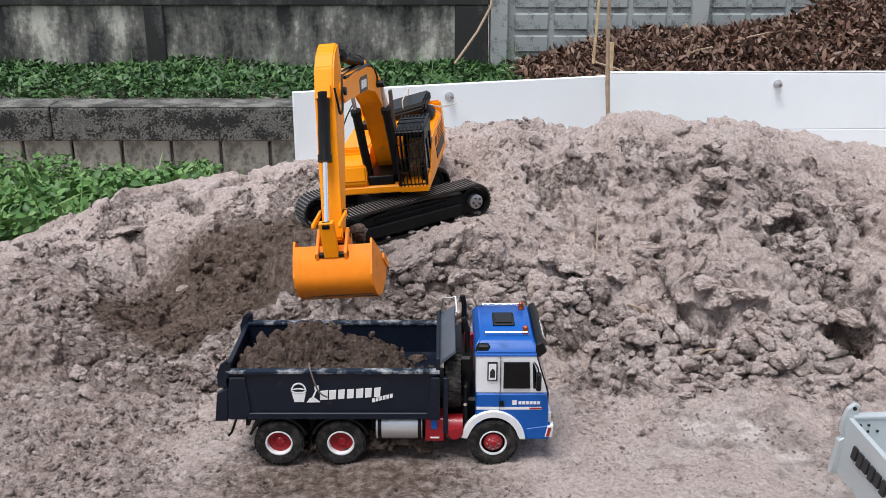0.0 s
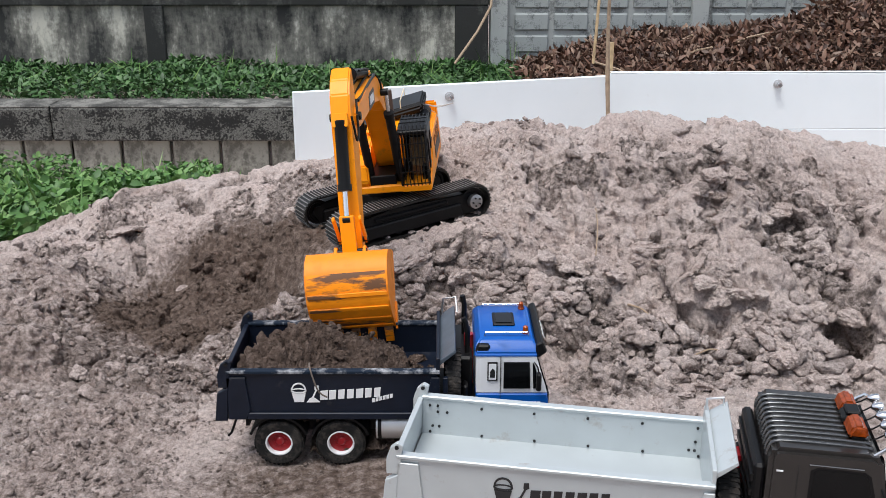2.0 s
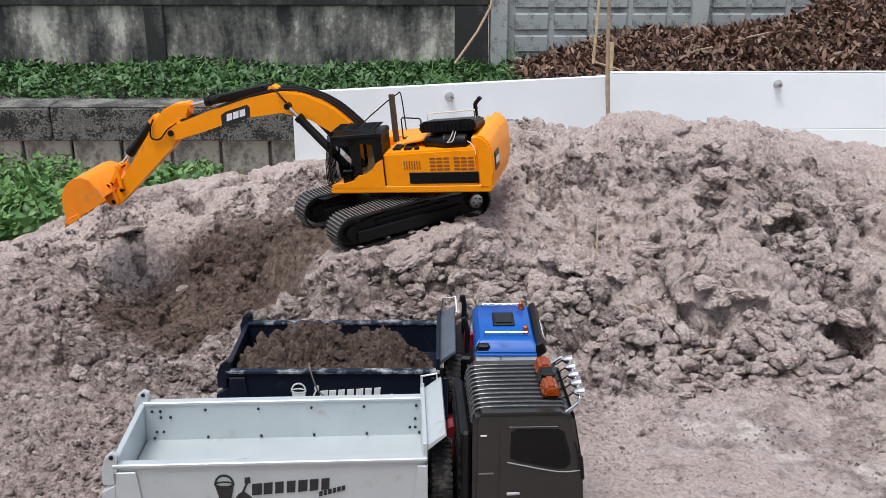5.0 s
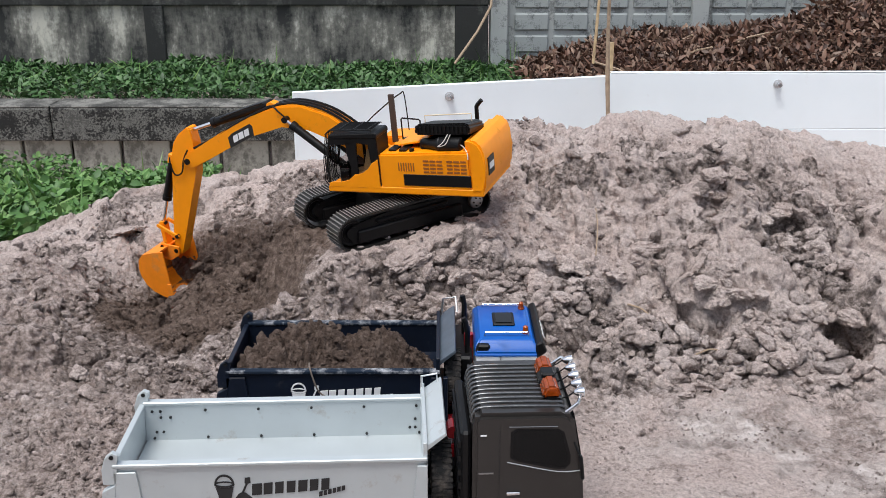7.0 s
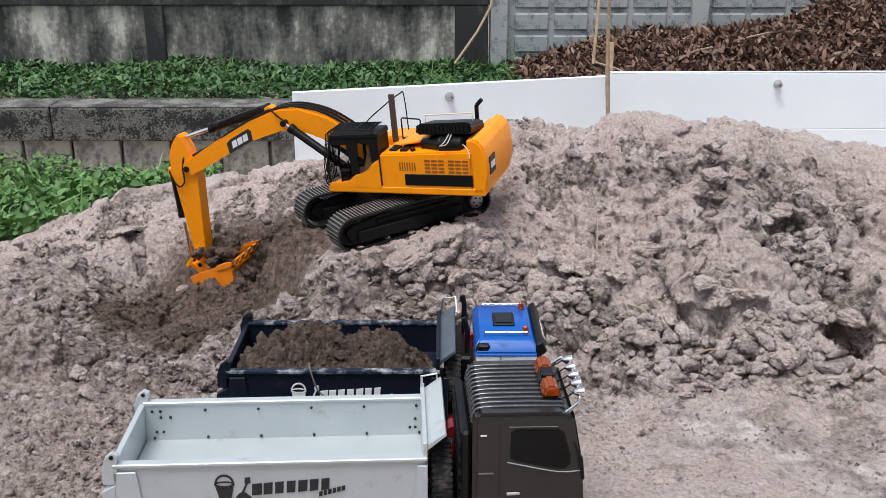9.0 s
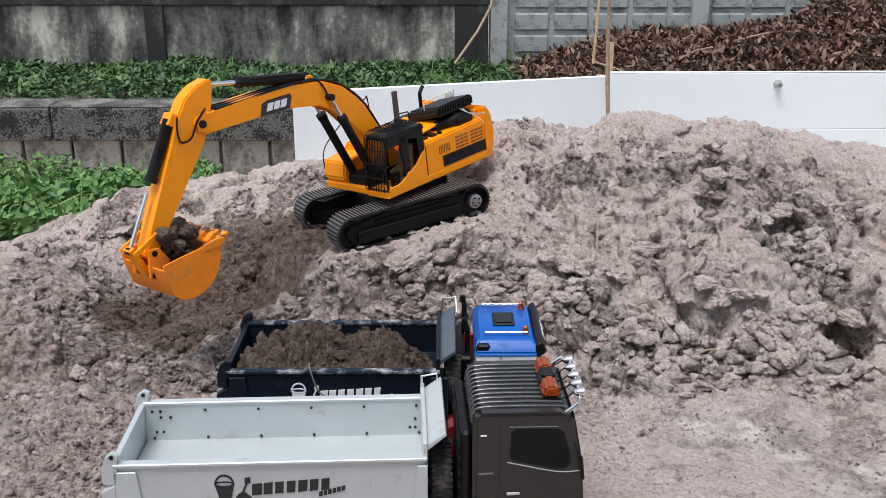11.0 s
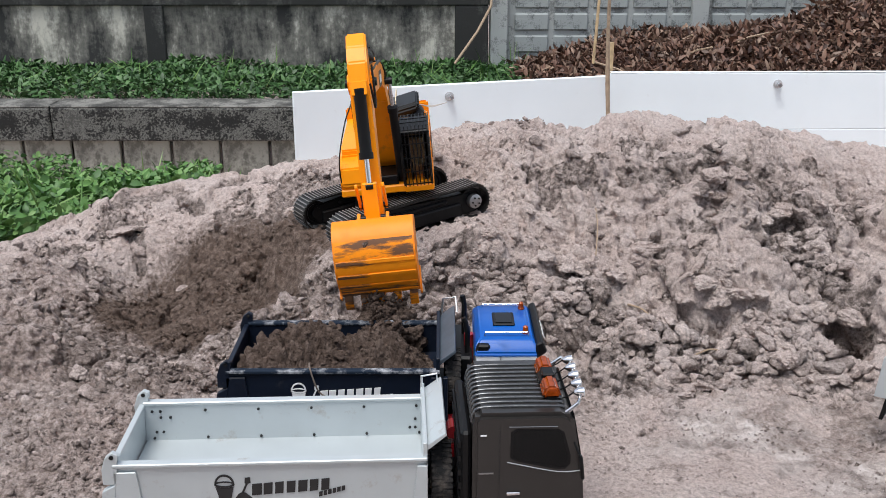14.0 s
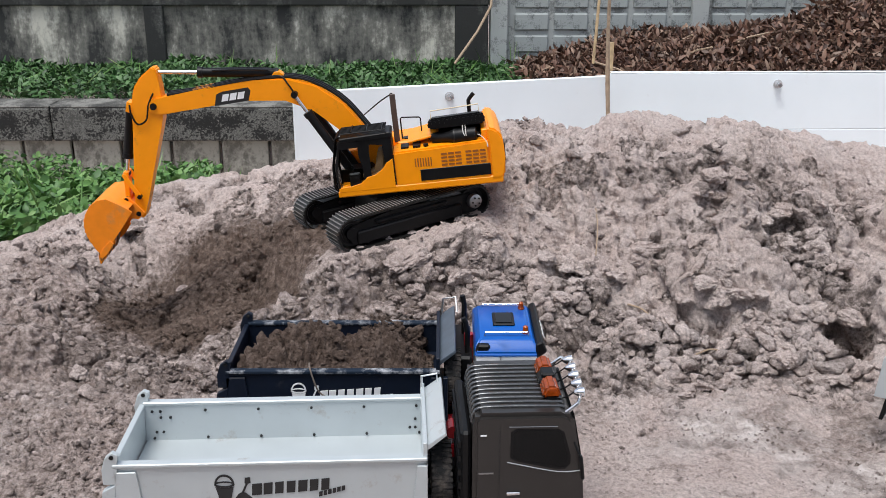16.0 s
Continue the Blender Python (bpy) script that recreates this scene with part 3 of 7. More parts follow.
M_MORTAR = concrete("mortar", (0.36, 0.38, 0.37), (0.17, 0.18, 0.175), streak=0, level=0.40, scale=6.0)
WY = 9.0


def build_left_wall():
    w = thing("wall_north", "mould-blackened plastered boundary wall with pillars", "wall", kind="structure")
    part("wall_panel", B((-14, 0.405, WY, WY + 0.12, -0.9, -0.01)), M_WALL, w)
    part("wall_beam", B((-14, 0.41, WY - 0.05, WY + 0.14, -0.01, 0.22)), M_PILLAR, w, bevel=0.01)
    for x, hw in ((-5.6, 0.085), (-2.57, 0.085), (0.255, 0.15)):
        part("wall_pillar", B((x - hw, x + hw, WY - 0.045, WY + 0.14, -0.9, -0.012)), M_PILLAR, w, bevel=0.008)
    part("wall_upper", B((-14, 0.41, WY + 0.02, WY + 0.12, 0.22, 1.2)), M_WALL, w)


def build_right_wall():
    w = thing("wall_east", "grey concrete block wall with posts", "wall", kind="structure")
    part("mortar_core", B((0.415, 14, WY + 0.02, WY + 0.12, -0.9, 1.2)), M_MORTAR, w)
    bw, bh = 0.305, 0.150
    me = None
    for row in range(8):
        z = -0.62 + row * (bh + 0.044)
        for col in range(13):
            x = 0.64 + col * (bw + 0.046)
            if me is None:
                o = part("block", B((0, bw, WY - 0.002, WY + 0.04, 0, bh)), M_BLOCK, w, bevel=0.012)
                me = o.data
                o.matrix_basis = pose(x, 0, z)
            else:
                share("block", me, w, pose(x, random.uniform(-0.004, 0.004), z))
    for x in (0.50, 2.28):
        part("wall_post", B((x - 0.075, x + 0.075, WY - 0.06, WY + 0.1, -0.9, 1.2)), M_MORTAR, w, bevel=0.008)


def build_retaining_wall():
    w = thing("retaining_wall", "blackened concrete beam on grey precast panels", "wall", kind="structure")
    for a, b in ((-9.0, -2.905), (-2.895, 3.0)):
        part("cap_beam", B((a, b, 7.2, 7.5, -0.82, -0.570)), M_BEAM, w, bevel=0.012)
        part("coping", B((a, b, 7.206, 7.5, -0.573, -0.555)), M_COPING, w, "scoured grey cement coping", bevel=0.008)
    x = -6.5
    me = None
    while x < 2.0:
        if me is None:
            o = part("precast_panel", B((0, 0.345, 7.27, 7.33, -1.5, -0.815)), M_PANEL, w, bevel=0.006)
            me = o.data
            o.matrix_basis = pose(x, 0, 0)
        else:
            share("precast_panel", me, w, pose(x, random.uniform(0, 0.015), 0))
        x += 0.372
    part("panel_backing", B((-7, 3, 7.36, 7.4, -1.6, -0.815)), M_PILLAR, w)


def build_boards():
    # left length runs slightly towards the camera, right length parallel to the wall
    a, b, c = Vector((-0.460, 3.0, 0)), Vector((0.557, 3.3, 0)), Vector((2.2, 3.33, 0))
    for p_, q, z0, z1 in ((a, b, -0.05, 0.324), (b, c, -0.15, 0.336)):
        bd = thing("fence_board", "white plastic board standing on edge behind the heap", "board", group="white boards")
        d = q - p_
        bd.matrix_basis = pose(p_.x, p_.y, 0, 0, 0, math.degrees(math.atan2(d.y, d.x)))
        cuts = [z0, z1 - 0.253, z1 - 0.196, z1 - 0.004, z1] if p_ is b else [z0, z1]
        for z, y in zip(cuts, cuts[1:]):
            part("panel", B((0.002, d.length - 0.002, 0, 0.02, z + 0.0008, y - 0.0008)), M_BOARD, bd, bevel=0.0015)
        x = 0.50 if p_ is a else 0.565
        z = 0.285 if p_ is a else 0.295
        bolt = part("bolt", T([(x, 0.0, z), (x, -0.003, z), (x, -0.003, z), (x, -0.012, z)], 0.01, 16, [0.015, 0.015, 0.0105, 0.0105]), M_ALU, bd, "zinc bolt with washer", smooth=True)
        part("nut", T([(x, -0.011, z), (x, -0.026, z)], 0.0085, 6), M_CHROME, bolt)
        part("bolt_end", T([(x, -0.026, z), (x, -0.032, z)], 0.005, 10), M_STEEL, bolt)
    st = part("stake", T([(0.54, 3.2, 0.10), (0.543, 3.21, 0.19), (0.536, 3.215, 0.31), (0.53, 3.22, 0.45), (0.527, 3.22, 0.62)], 0.006, 8, [0.007, 0.0065, 0.0075, 0.006, 0.005]), M_WOOD, smooth=True)
    tagged(st, "thin weathered wooden stake stuck in the soil", "stake")
    s2 = part("wood_slat", B((0.547, 0.571, 3.335, 3.343, 0.1, 0.43)), mat("pale_wood", (0.48, 0.35, 0.2), 0.7, var=0.2, scale=50), bevel=0.001)
    tagged(s2, "pale split wooden slat behind the board", "slat")
    s3 = part("wood_slat", T([(0.503, 3.33, 0.36), (0.515, 3.33, 0.62)], 0.005, 6), bpy.data.materials["pale_wood"])
    tagged(s3, "pale split wooden slat behind the board", "slat")


# unseen wall, added behind the camera to block low sky light and reflections
w_ = part("unseen_wall", B((-9, 9, -4.2, -4.0, -1, 2.6)), M_MORTAR)
tagged(w_, "unseen plain grey wall added behind the camera to darken reflections", "wall", kind="structure")
build_left_wall()
build_right_wall()
build_retaining_wall()
build_boards()


# ---- excavator ----
TL, TG, BX, BZ, LB = 0.160, 0.0995, -0.0039, 0.1521, 0.5556
LS, BW = 0.2665, 0.069


def build_excavator():
    ex = thing("excavator", "orange tracked model excavator standing on a dirt heap", "excavator", EXC)
    # undercarriage
    part("car_body", P([(-0.07, 0.03), (0.07, 0.03), (0.06, 0.075), (-0.06, 0.075)], -0.075, 0.075), M_TRACK, ex, bevel=0.004)
    part("slew_ring", T([(0, 0, 0.072), (0, 0, 0.094)], 0.062, 28), M_BLACK, ex, smooth=True)
    shoe = bmesh.new()
    add_box(shoe, -0.0041, 0.0041, -0.033, 0.033, -0.0025, 0.0012)
    add_prism(shoe, [(0.0004, 0.001), (0.0036, 0.001), (0.0031, 0.0045), (0.0012, 0.0045)], -0.033, 0.033)
    shoe_me = bpy.data.meshes.new("track_shoe")
    shoe.to_mesh(shoe_me)
    shoe.free()
    shoe_me.materials.append(M_SHOE)
    shoe_me.materials.append(M_WORN)
    shoe_me.polygons[-2].material_index = 1
    for pl in shoe_me.polygons:
        if pl.center.z > 0.0043:
            pl.material_index = 1
    r = 0.038
    for side in (-1, 1):
        y = side * TG
        tr = new("track")
        tr.parent = ex
        tr.location.x = 0.006
        tagged(tr, "black steel crawler track")
        fr = bmesh.new()
        add_prism(fr, [(-TL, 0.008), (TL, 0.008), (TL + 0.012, 0.03), (TL, 0.056), (0.05, 0.068), (-TL, 0.058)], y - 0.018, y + 0.018)
        add_box(fr, -TL + 0.035, TL - 0.012, y - 0.027, y + 0.027, 0.010, 0.040)
        add_box(fr, -TL + 0.07, TL - 0.06, y - 0.024, y + 0.024, 0.046, 0.056)
        part("track_frame", fr, M_BLACK, tr, bevel=0.003)
        for x, rr, nm in ((TL, 0.03, "idler"), (-TL, 0.03, "sprocket")):
            w = lathe([(0.0, -0.019), (0.014, -0.019), (0.014, -0.013), (rr - 0.008, -0.013), (rr - 0.006, -0.016), (rr, -0.016), (rr, 0.016), (rr - 0.006, 0.016), (rr - 0.008, 0.013), (0.014, 0.013), (0.014, 0.021), (0.0, 0.021)], 24)
            o = part(nm, w, M_BLACK, tr, smooth=True)
            o.location = (x, y, 0.038)
            if nm == "sprocket":
                h = part("final_drive", lathe([(0.0, -0.004), (0.017, -0.004), (0.017, 0.010), (0.013, 0.012), (0, 0.012)], 20), M_STEEL, tr, "grey steel drive hub", smooth=True)
                h.location = (x, y + side * 0.024, 0.038)
                for k in range(5):
                    a = 2 * math.pi * k / 5
                    b = part("hub_bolt", T([(0, -0.002, 0), (0, 0.003, 0)], 0.0022, 6), M_BLACK, tr)
                    b.location = (x + 0.010 * math.cos(a), y + side * 0.036, 0.038 + 0.010 * math.sin(a))
        for k in range(7):
            o = part("bottom_roller", lathe([(0.0, -0.018), (0.011, -0.018), (0.011, -0.008), (0.008, -0.007), (0.008, 0.007), (0.011, 0.008), (0.011, 0.018), (0.0, 0.018)], 14), M_TRACK, tr, smooth=True)
            o.location = (-0.12 + 0.04 * k, y, 0.015)
        # the belt of shoes
        straight, arc = 2 * TL, math.pi * r
        total = 2 * straight + 2 * arc
        n = 106
        for k in range(n):
            s = (k + 0.5) * total / n
            if s < straight:
                x, z, a = TL - s, 0.038 + r, 0
                m = pose(x, y, z, 0, 0, 180)
            elif s < straight + arc:
                a = (s - straight) / r
                m = pose(-TL - r * math.sin(a), y, 0.038 + r * math.cos(a), 0, math.degrees(a), 180)
            elif s < 2 * straight + arc:
                m = pose(-TL + (s - straight - arc), y, 0.038 - r, 0, 180, 180)
            else:
                a = math.pi + (s - 2 * straight - arc) / r
                m = pose(TL - r * math.sin(a), y, 0.038 + r * math.cos(a), 0, math.degrees(a), 180)
            share("track_shoe", shoe_me, tr, m)

    # house, turning on the ring
    house = part("house", P([(-0.268, 0.1), (0.108, 0.1), (0.108, 0.118), (-0.268, 0.118)], -0.107, 0.107), M_ORANGE, ex, "orange turntable deck", bevel=0.003)
    hs = house
    # left engine side with louvres
    left = P([(-0.240, 0.113), (-0.022, 0.113), (-0.022, 0.194), (-0.240, 0.203)], 0.028, 0.106)
    part("left_hood", left, M_ORANGE, hs, bevel=0.004, seg=2)
    part("right_hood", P([(-0.240, 0.113), (0.10, 0.113), (0.112, 0.13), (0.106, 0.168), (0.03, 0.176), (0.03, 0.192), (-0.240, 0.203)], -0.106, -0.035), M_ORANGE, hs, bevel=0.004, seg=2)
    part("engine_deck", B((-0.240, -0.03, -0.036, 0.029, 0.113, 0.198)), M_ORANGE, hs, bevel=0.003)
    part("boom_bay", B((-0.03, 0.10, -0.034, 0.026, 0.113, 0.14)), M_BLACK, hs, bevel=0.002)
    cw = P([(-0.239, 0.104), (-0.262, 0.104), (-0.273, 0.118), (-0.276, 0.16), (-0.273, 0.205), (-0.263, 0.223), (-0.249, 0.231), (-0.239, 0.231)], -0.107, 0.107)
    part("counterweight", cw, M_ORANGE, hs, "rounded orange counterweight", bevel=0.006, seg=2, smooth=True)
    logo = part("badge", B((-0.2775, -0.2745, 0.045, 0.085, 0.145, 0.185)), M_DECAL_K, hs, "black and white badge")
    part("badge_bar", B((-0.2785, -0.2772, 0.05, 0.08, 0.158, 0.172)), M_DECAL_W, logo)
    # black recess and louvres on the left side
    part("side_grille", B((-0.241, -0.080, 0.1055, 0.1075, 0.122, 0.149)), M_BLACK, hs, "black side recess", bevel=0.0008)
    lou = bmesh.new()
    for c in range(2):
        for rr in range(4):
            for q in range(3):
                x0 = -0.232 + c * 0.056 + q * 0.0162
                add_box(lou, x0, x0 + 0.0132, 0.1056, 0.1070, 0.153 + rr * 0.0085, 0.1575 + rr * 0.0085)
    for q in range(7):
        add_box(lou, -0.108 + q * 0.006, -0.1055 + q * 0.006, 0.1056, 0.107, 0.156, 0.176)
    tagged(part("louvres", lou, mat("louvre_shadow_paint", (0.30, 0.09, 0.01), 0.6), hs), kind="stuff")
    part("door_seam", B((-0.0235, -0.0225, 0.1058, 0.1066, 0.113, 0.19)), M_TRACK, hs)
    # engine cover, air filters and exhaust
    part("engine_bay", B((-0.238, -0.112, -0.08, 0.072, 0.196, 0.216)), M_BLACK, hs, "open black engine bay", bevel=0.003)
    tip = Matrix(((1, 0, 0, 0), (0, 1, 0, 0), (0, 0.2, 1, -0.009), (0, 0, 0, 1)))
    part("engine_cover", P([(-0.236, 0.229), (-0.108, 0.226), (-0.105, 0.240), (-0.112, 0.251), (-0.230, 0.256), (-0.238, 0.248)], -0.022, 0.082), M_BLACK, hs, "raised black ribbed engine cover", bevel=0.004, seg=2).data.transform(tip)
    for x in (-0.215, -0.12):
        part("cover_prop", T([(x, -0.02, 0.2), (x, 0.02, 0.232)], 0.004, 6), M_BLACK, hs)
    part("hood_lid", P([(-0.130, 0.214), (-0.058, 0.202), (-0.056, 0.206), (-0.128, 0.219)], -0.055, 0.066), M_ORANGE, hs, "orange hood lid left ajar", bevel=0.001)
    part("hood_end", B((-0.24, -0.226, -0.09, 0.09, 0.2, 0.224)), M_ORANGE, hs, bevel=0.002)
    ribs = bmesh.new()
    for k in range(13):
        add_box(ribs, -0.230 + k * 0.0095, -0.2255 + k * 0.0095, 0.081, 0.0855, 0.241 - 0.0002 * k, 0.256 - 0.0003 * k)
    tagged(part("cover_ribs", ribs, M_BLACK, hs), kind="stuff")
    part("air_filter", T([(-0.216, 0.078, 0.212), (-0.213, 0.078, 0.212), (-0.164, 0.078, 0.212), (-0.158, 0.078, 0.212), (-0.150, 0.074, 0.211), (-0.118, 0.060, 0.208), (-0.108, 0.055, 0.207)], 0.02, 16, [0.014, 0.018, 0.018, 0.014, 0.013, 0.012, 0.006]), M_BLACK, hs, smooth=True)
    part("filter_band", T([(-0.166, 0.078, 0.212), (-0.163, 0.078, 0.212)], 0.0184, 16), M_TRACK, hs, smooth=True)
    part("exhaust_pipe", T(bend([(-0.206, -0.067, 0.19), (-0.206, -0.067, 0.250), (-0.208, -0.067, 0.262), (-0.220, -0.067, 0.275)]), 0.005, 10), M_BLACK, hs, smooth=True)
    part("hand_rail", T([(-0.226, 0.03, 0.25), (-0.226, 0.03, 0.270), (-0.114, 0.03, 0.264), (-0.114, 0.03, 0.245)], 0.0014, 6), mat("cream_wire", (0.75, 0.62, 0.42), 0.5), hs)
    part("hand_rail", T([(-0.042, 0.0, 0.19), (-0.042, 0.0, 0.246), (-0.045, 0.0, 0.249), (-0.086, 0.0, 0.246), (-0.089, 0.0, 0.243), (-0.089, 0.0, 0.195)], 0.0018, 6), M_BLACK, hs)
    part("mirror_stay", T(bend([(0.1, -0.1, 0.115), (0.108, -0.104, 0.15), (0.10, -0.1, 0.20), (0.03, -0.085, 0.258), (-0.015, -0.07, 0.288), (-0.026, -0.07, 0.286), (-0.030, -0.07, 0.2)]), 0.0016, 6), M_BLACK, hs)
    # slots and oval hole are black solids; the shade inside them is colour
    part("vent_slot", B((-0.058, -0.04, 0.05, 0.085, 0.195, 0.1995)), M_BLACK, hs)
    part("vent_slot", B((-0.085, -0.068, 0.045, 0.09, 0.196, 0.2015)), M_BLACK, hs)
    port = lathe([(0.0, 0.0), (0.016, 0.0), (0.016, 0.004), (0.0, 0.004)], 20)
    port.transform(Matrix.Translation((-0.060, -0.004, 0.1962)) @ Matrix.Rotation(radians(90), 4, "X") @ Matrix.Diagonal((1.2, 1, 0.8, 1)))
    part("hole_disc", port, M_BLACK, hs, "flat black disc for the dark of an oval hole in the deck")
    part("filler_cap", T([(-0.098, 0.086, 0.196), (-0.098, 0.086, 0.203)], 0.006, 12), M_BLACK, hs, smooth=True)
    part("aerial_wire", T(bend([(-0.20, 0.078, 0.215), (-0.222, 0.09, 0.212), (-0.235, 0.102, 0.2), (-0.238, 0.109, 0.188)]), 0.0013, 6), mat("grey_wire", (0.55, 0.52, 0.48), 0.5), hs)
    for k in (0, 1):
        part("aerial_wire", T(bend([(-0.185 - 0.006 * k, 0.08, 0.236), (-0.185 - 0.006 * k, 0.115, 0.228 - 0.004 * k), (-0.188 - 0.003 * k, 0.155, 0.231)]), 0.0011, 6), bpy.data.materials["grey_wire"], hs)
    # cab
    cab = new("cab")
    cab.parent = hs
    tagged(cab, "black operator cab with a bar guard")
    part("rear_wall", B((-0.032, -0.026, 0.040, 0.105, 0.113, 0.243)), M_BLACK, cab, bevel=0.001)
    part("roof_panel", P([(-0.034, 0.238), (0.104, 0.236), (0.104, 0.246), (-0.03, 0.252), (-0.034, 0.248)], 0.038, 0.107), M_BLACK, cab, bevel=0.002)
    part("cab_floor", B((-0.03, 0.116, 0.040, 0.105, 0.113, 0.118)), M_BLACK, cab)
    part("inner_wall", P([(-0.03, 0.117), (0.116, 0.117), (0.119, 0.150), (-0.03, 0.150)], 0.040, 0.043), M_BLACK, cab)
    part("inner_pillar", B((-0.03, -0.018, 0.040, 0.043, 0.15, 0.24)), M_BLACK, cab)
    part("inner_pillar", B((0.036, 0.044, 0.040, 0.043, 0.15, 0.24)), M_BLACK, cab)
    for yy in (0.041, 0.103):
        part("front_pillar", T([(0.116, yy, 0.115), (0.121, yy, 0.165), (0.104, yy, 0.240)], 0.0035, 6), M_BLACK, cab)
    part("middle_pillar", P([(0.030, 0.115), (0.052, 0.115), (0.050, 0.165), (0.058, 0.20), (0.058, 0.24), (0.026, 0.24), (0.030, 0.20)], 0.1005, 0.1055), M_BLACK, cab)
    part("door_header", P([(0.04, 0.222), (0.108, 0.219), (0.103, 0.24), (0.04, 0.24)], 0.1005, 0.1055), M_BLACK, cab)
    part("upper_panel", P([(-0.03, 0.185), (-0.010, 0.165), (-0.006, 0.222), (0.03, 0.226), (0.03, 0.24), (-0.03, 0.24)], 0.101, 0.1055), M_BLACK, cab)
    part("sill_panel", P([(-0.03, 0.113), (0.118, 0.113), (0.119, 0.122), (0.105, 0.126), (0.085, 0.124), (0.06, 0.130), (0.04, 0.146), (0.02, 0.148), (0.0, 0.160), (-0.012, 0.176), (-0.03, 0.186)], 0.1035, 0.1075), M_ORANGE, cab, "orange door panel", bevel=0.0008)
    part("window", P([(0.046, 0.140), (0.112, 0.128), (0.117, 0.165), (0.102, 0.236), (0.046, 0.238)], 0.1022, 0.1034), M_CABGLASS, cab, "clear side window").visible_shadow = False
    part("window", P([(-0.010, 0.172), (0.006, 0.158), (0.034, 0.150), (0.034, 0.238), (-0.010, 0.238)], 0.1022, 0.1034), M_CABGLASS, cab, "clear rear side window").visible_shadow = False
    part("windscreen", P([(0.117, 0.118), (0.1185, 0.118), (0.1215, 0.165), (0.1055, 0.236), (0.104, 0.236), (0.120, 0.165)], 0.044, 0.101), M_CABGLASS, cab, "clear windscreen").visible_shadow = False
    seat = part("seat", P([(0.005, 0.122), (0.05, 0.122), (0.055, 0.148), (0.02, 0.152), (0.008, 0.205), (-0.008, 0.205), (-0.004, 0.15)], 0.055, 0.09), mat("tan_seat", (0.42, 0.26, 0.12), 0.6), cab, "tan seat", bevel=0.003)
    part("console", B((0.06, 0.09, 0.086, 0.098, 0.118, 0.155)), M_BLACK, cab, bevel=0.003)
    part("lever", T([(0.08, 0.06, 0.118), (0.083, 0.06, 0.165)], 0.0025, 6), M_BLACK, cab)
    for k in range(8):
        y = 0.043 + 0.0085 * k
        part("guard_bar", T([(0.120, y, 0.112), (0.131, y, 0.125), (0.130, y, 0.175), (0.114, y, 0.246), (0.10, y, 0.257), (-0.02, y, 0.260)], 0.0014, 5), M_BLACK, cab)
    for z, x in ((0.120, 0.129), (0.152, 0.131), (0.185, 0.128), (0.218, 0.1205), (0.250, 0.109)):
        part("guard_bar", T([(x, 0.042, z), (x, 0.104, z)], 0.0014, 5), M_BLACK, cab)
    for x in (-0.01, 0.03, 0.07):
        part("guard_bar", T([(x, 0.042, 0.26), (x, 0.104, 0.26)], 0.0014, 5), M_BLACK, cab)
    part("guard_rail", T([(-0.02, 0.106, 0.246), (-0.02, 0.106, 0.26), (0.10, 0.106, 0.257), (0.114, 0.106, 0.246)], 0.0016, 5), M_BLACK, cab)
    part("cab_step", B((0.114, 0.123, 0.04, 0.106, 0.1, 0.114)), M_ORANGE, cab, "orange front sill", bevel=0.001)
    part("roof_post", B((-0.037, -0.024, 0.014, 0.022, 0.196, 0.310)), mat("brown_post", (0.07, 0.045, 0.035), 0.6), hs, bevel=0.001)

    for o in cab.children:
        o.data.transform(Matrix.Translation((0.0061, 0, 0.0068)) @ Matrix.Diagonal((0.87, 1, 0.94, 1)))

    # boom, bent in the middle; its own frame runs from foot to far pin
    bt = [(-0.02, -0.012), (0.0, -0.022), (0.03, -0.015), (0.12, 0.045), (0.19, 0.075), (0.26, 0.083), (0.36, 0.055), (0.46, 0.012), (0.535, -0.02), (0.556, -0.016), (0.565, 0.0), (0.556, 0.016), (0.53, 0.026), (0.44, 0.068), (0.345, 0.108), (0.26, 0.132), (0.2, 0.132), (0.13, 0.108), (0.05, 0.05), (0.0, 0.02), (-0.015, 0.012)]
    bt = [(x * LB / 0.548, z + 0.006 * math.sin(math.pi * min(max(x / 0.548, 0), 1))) for x, z in bt]
    boom = part("boom", P(bt, -0.0245, 0.0245), M_ORANGE, ex, "orange bent box-section boom", bevel=0.003, seg=2)
    part("boom_badge", P([(0.345, 0.066), (0.418, 0.035), (0.420, 0.062), (0.408, 0.072), (0.352, 0.096), (0.345, 0.090)], 0.0243, 0.0253), M_DECAL_K, boom, "black and white badge")
    for x0, z0 in ((0.357, 0.0685), (0.374, 0.0615), (0.391, 0.0545)):
        part("badge_bar", P([(x0, z0), (x0 + 0.014, z0 - 0.0058), (x0 + 0.014, z0 + 0.0112), (x0, z0 + 0.017)], 0.0251, 0.0258), M_DECAL_W, boom)
    part("boom_badge", P([(0.345, 0.066), (0.418, 0.035), (0.420, 0.062), (0.408, 0.072), (0.352, 0.096), (0.345, 0.090)], -0.0253, -0.0243), M_DECAL_K, boom)
    part("cylinder_pin", T([(0.2446, -0.040, 0.107), (0.2446, 0.040, 0.107)], 0.0075, 12), M_BLACK, boom, smooth=True)
    part("end_pin", T([(LB, -0.027, 0), (LB, 0.027, 0)], 0.008, 12), M_BLACK, boom, smooth=True)
    part("cylinder_lug", P([(0.27, 0.128), (0.31, 0.118), (0.302, 0.142), (0.292, 0.146), (0.282, 0.142)], -0.012, 0.012), M_ORANGE, boom, bevel=0.001)
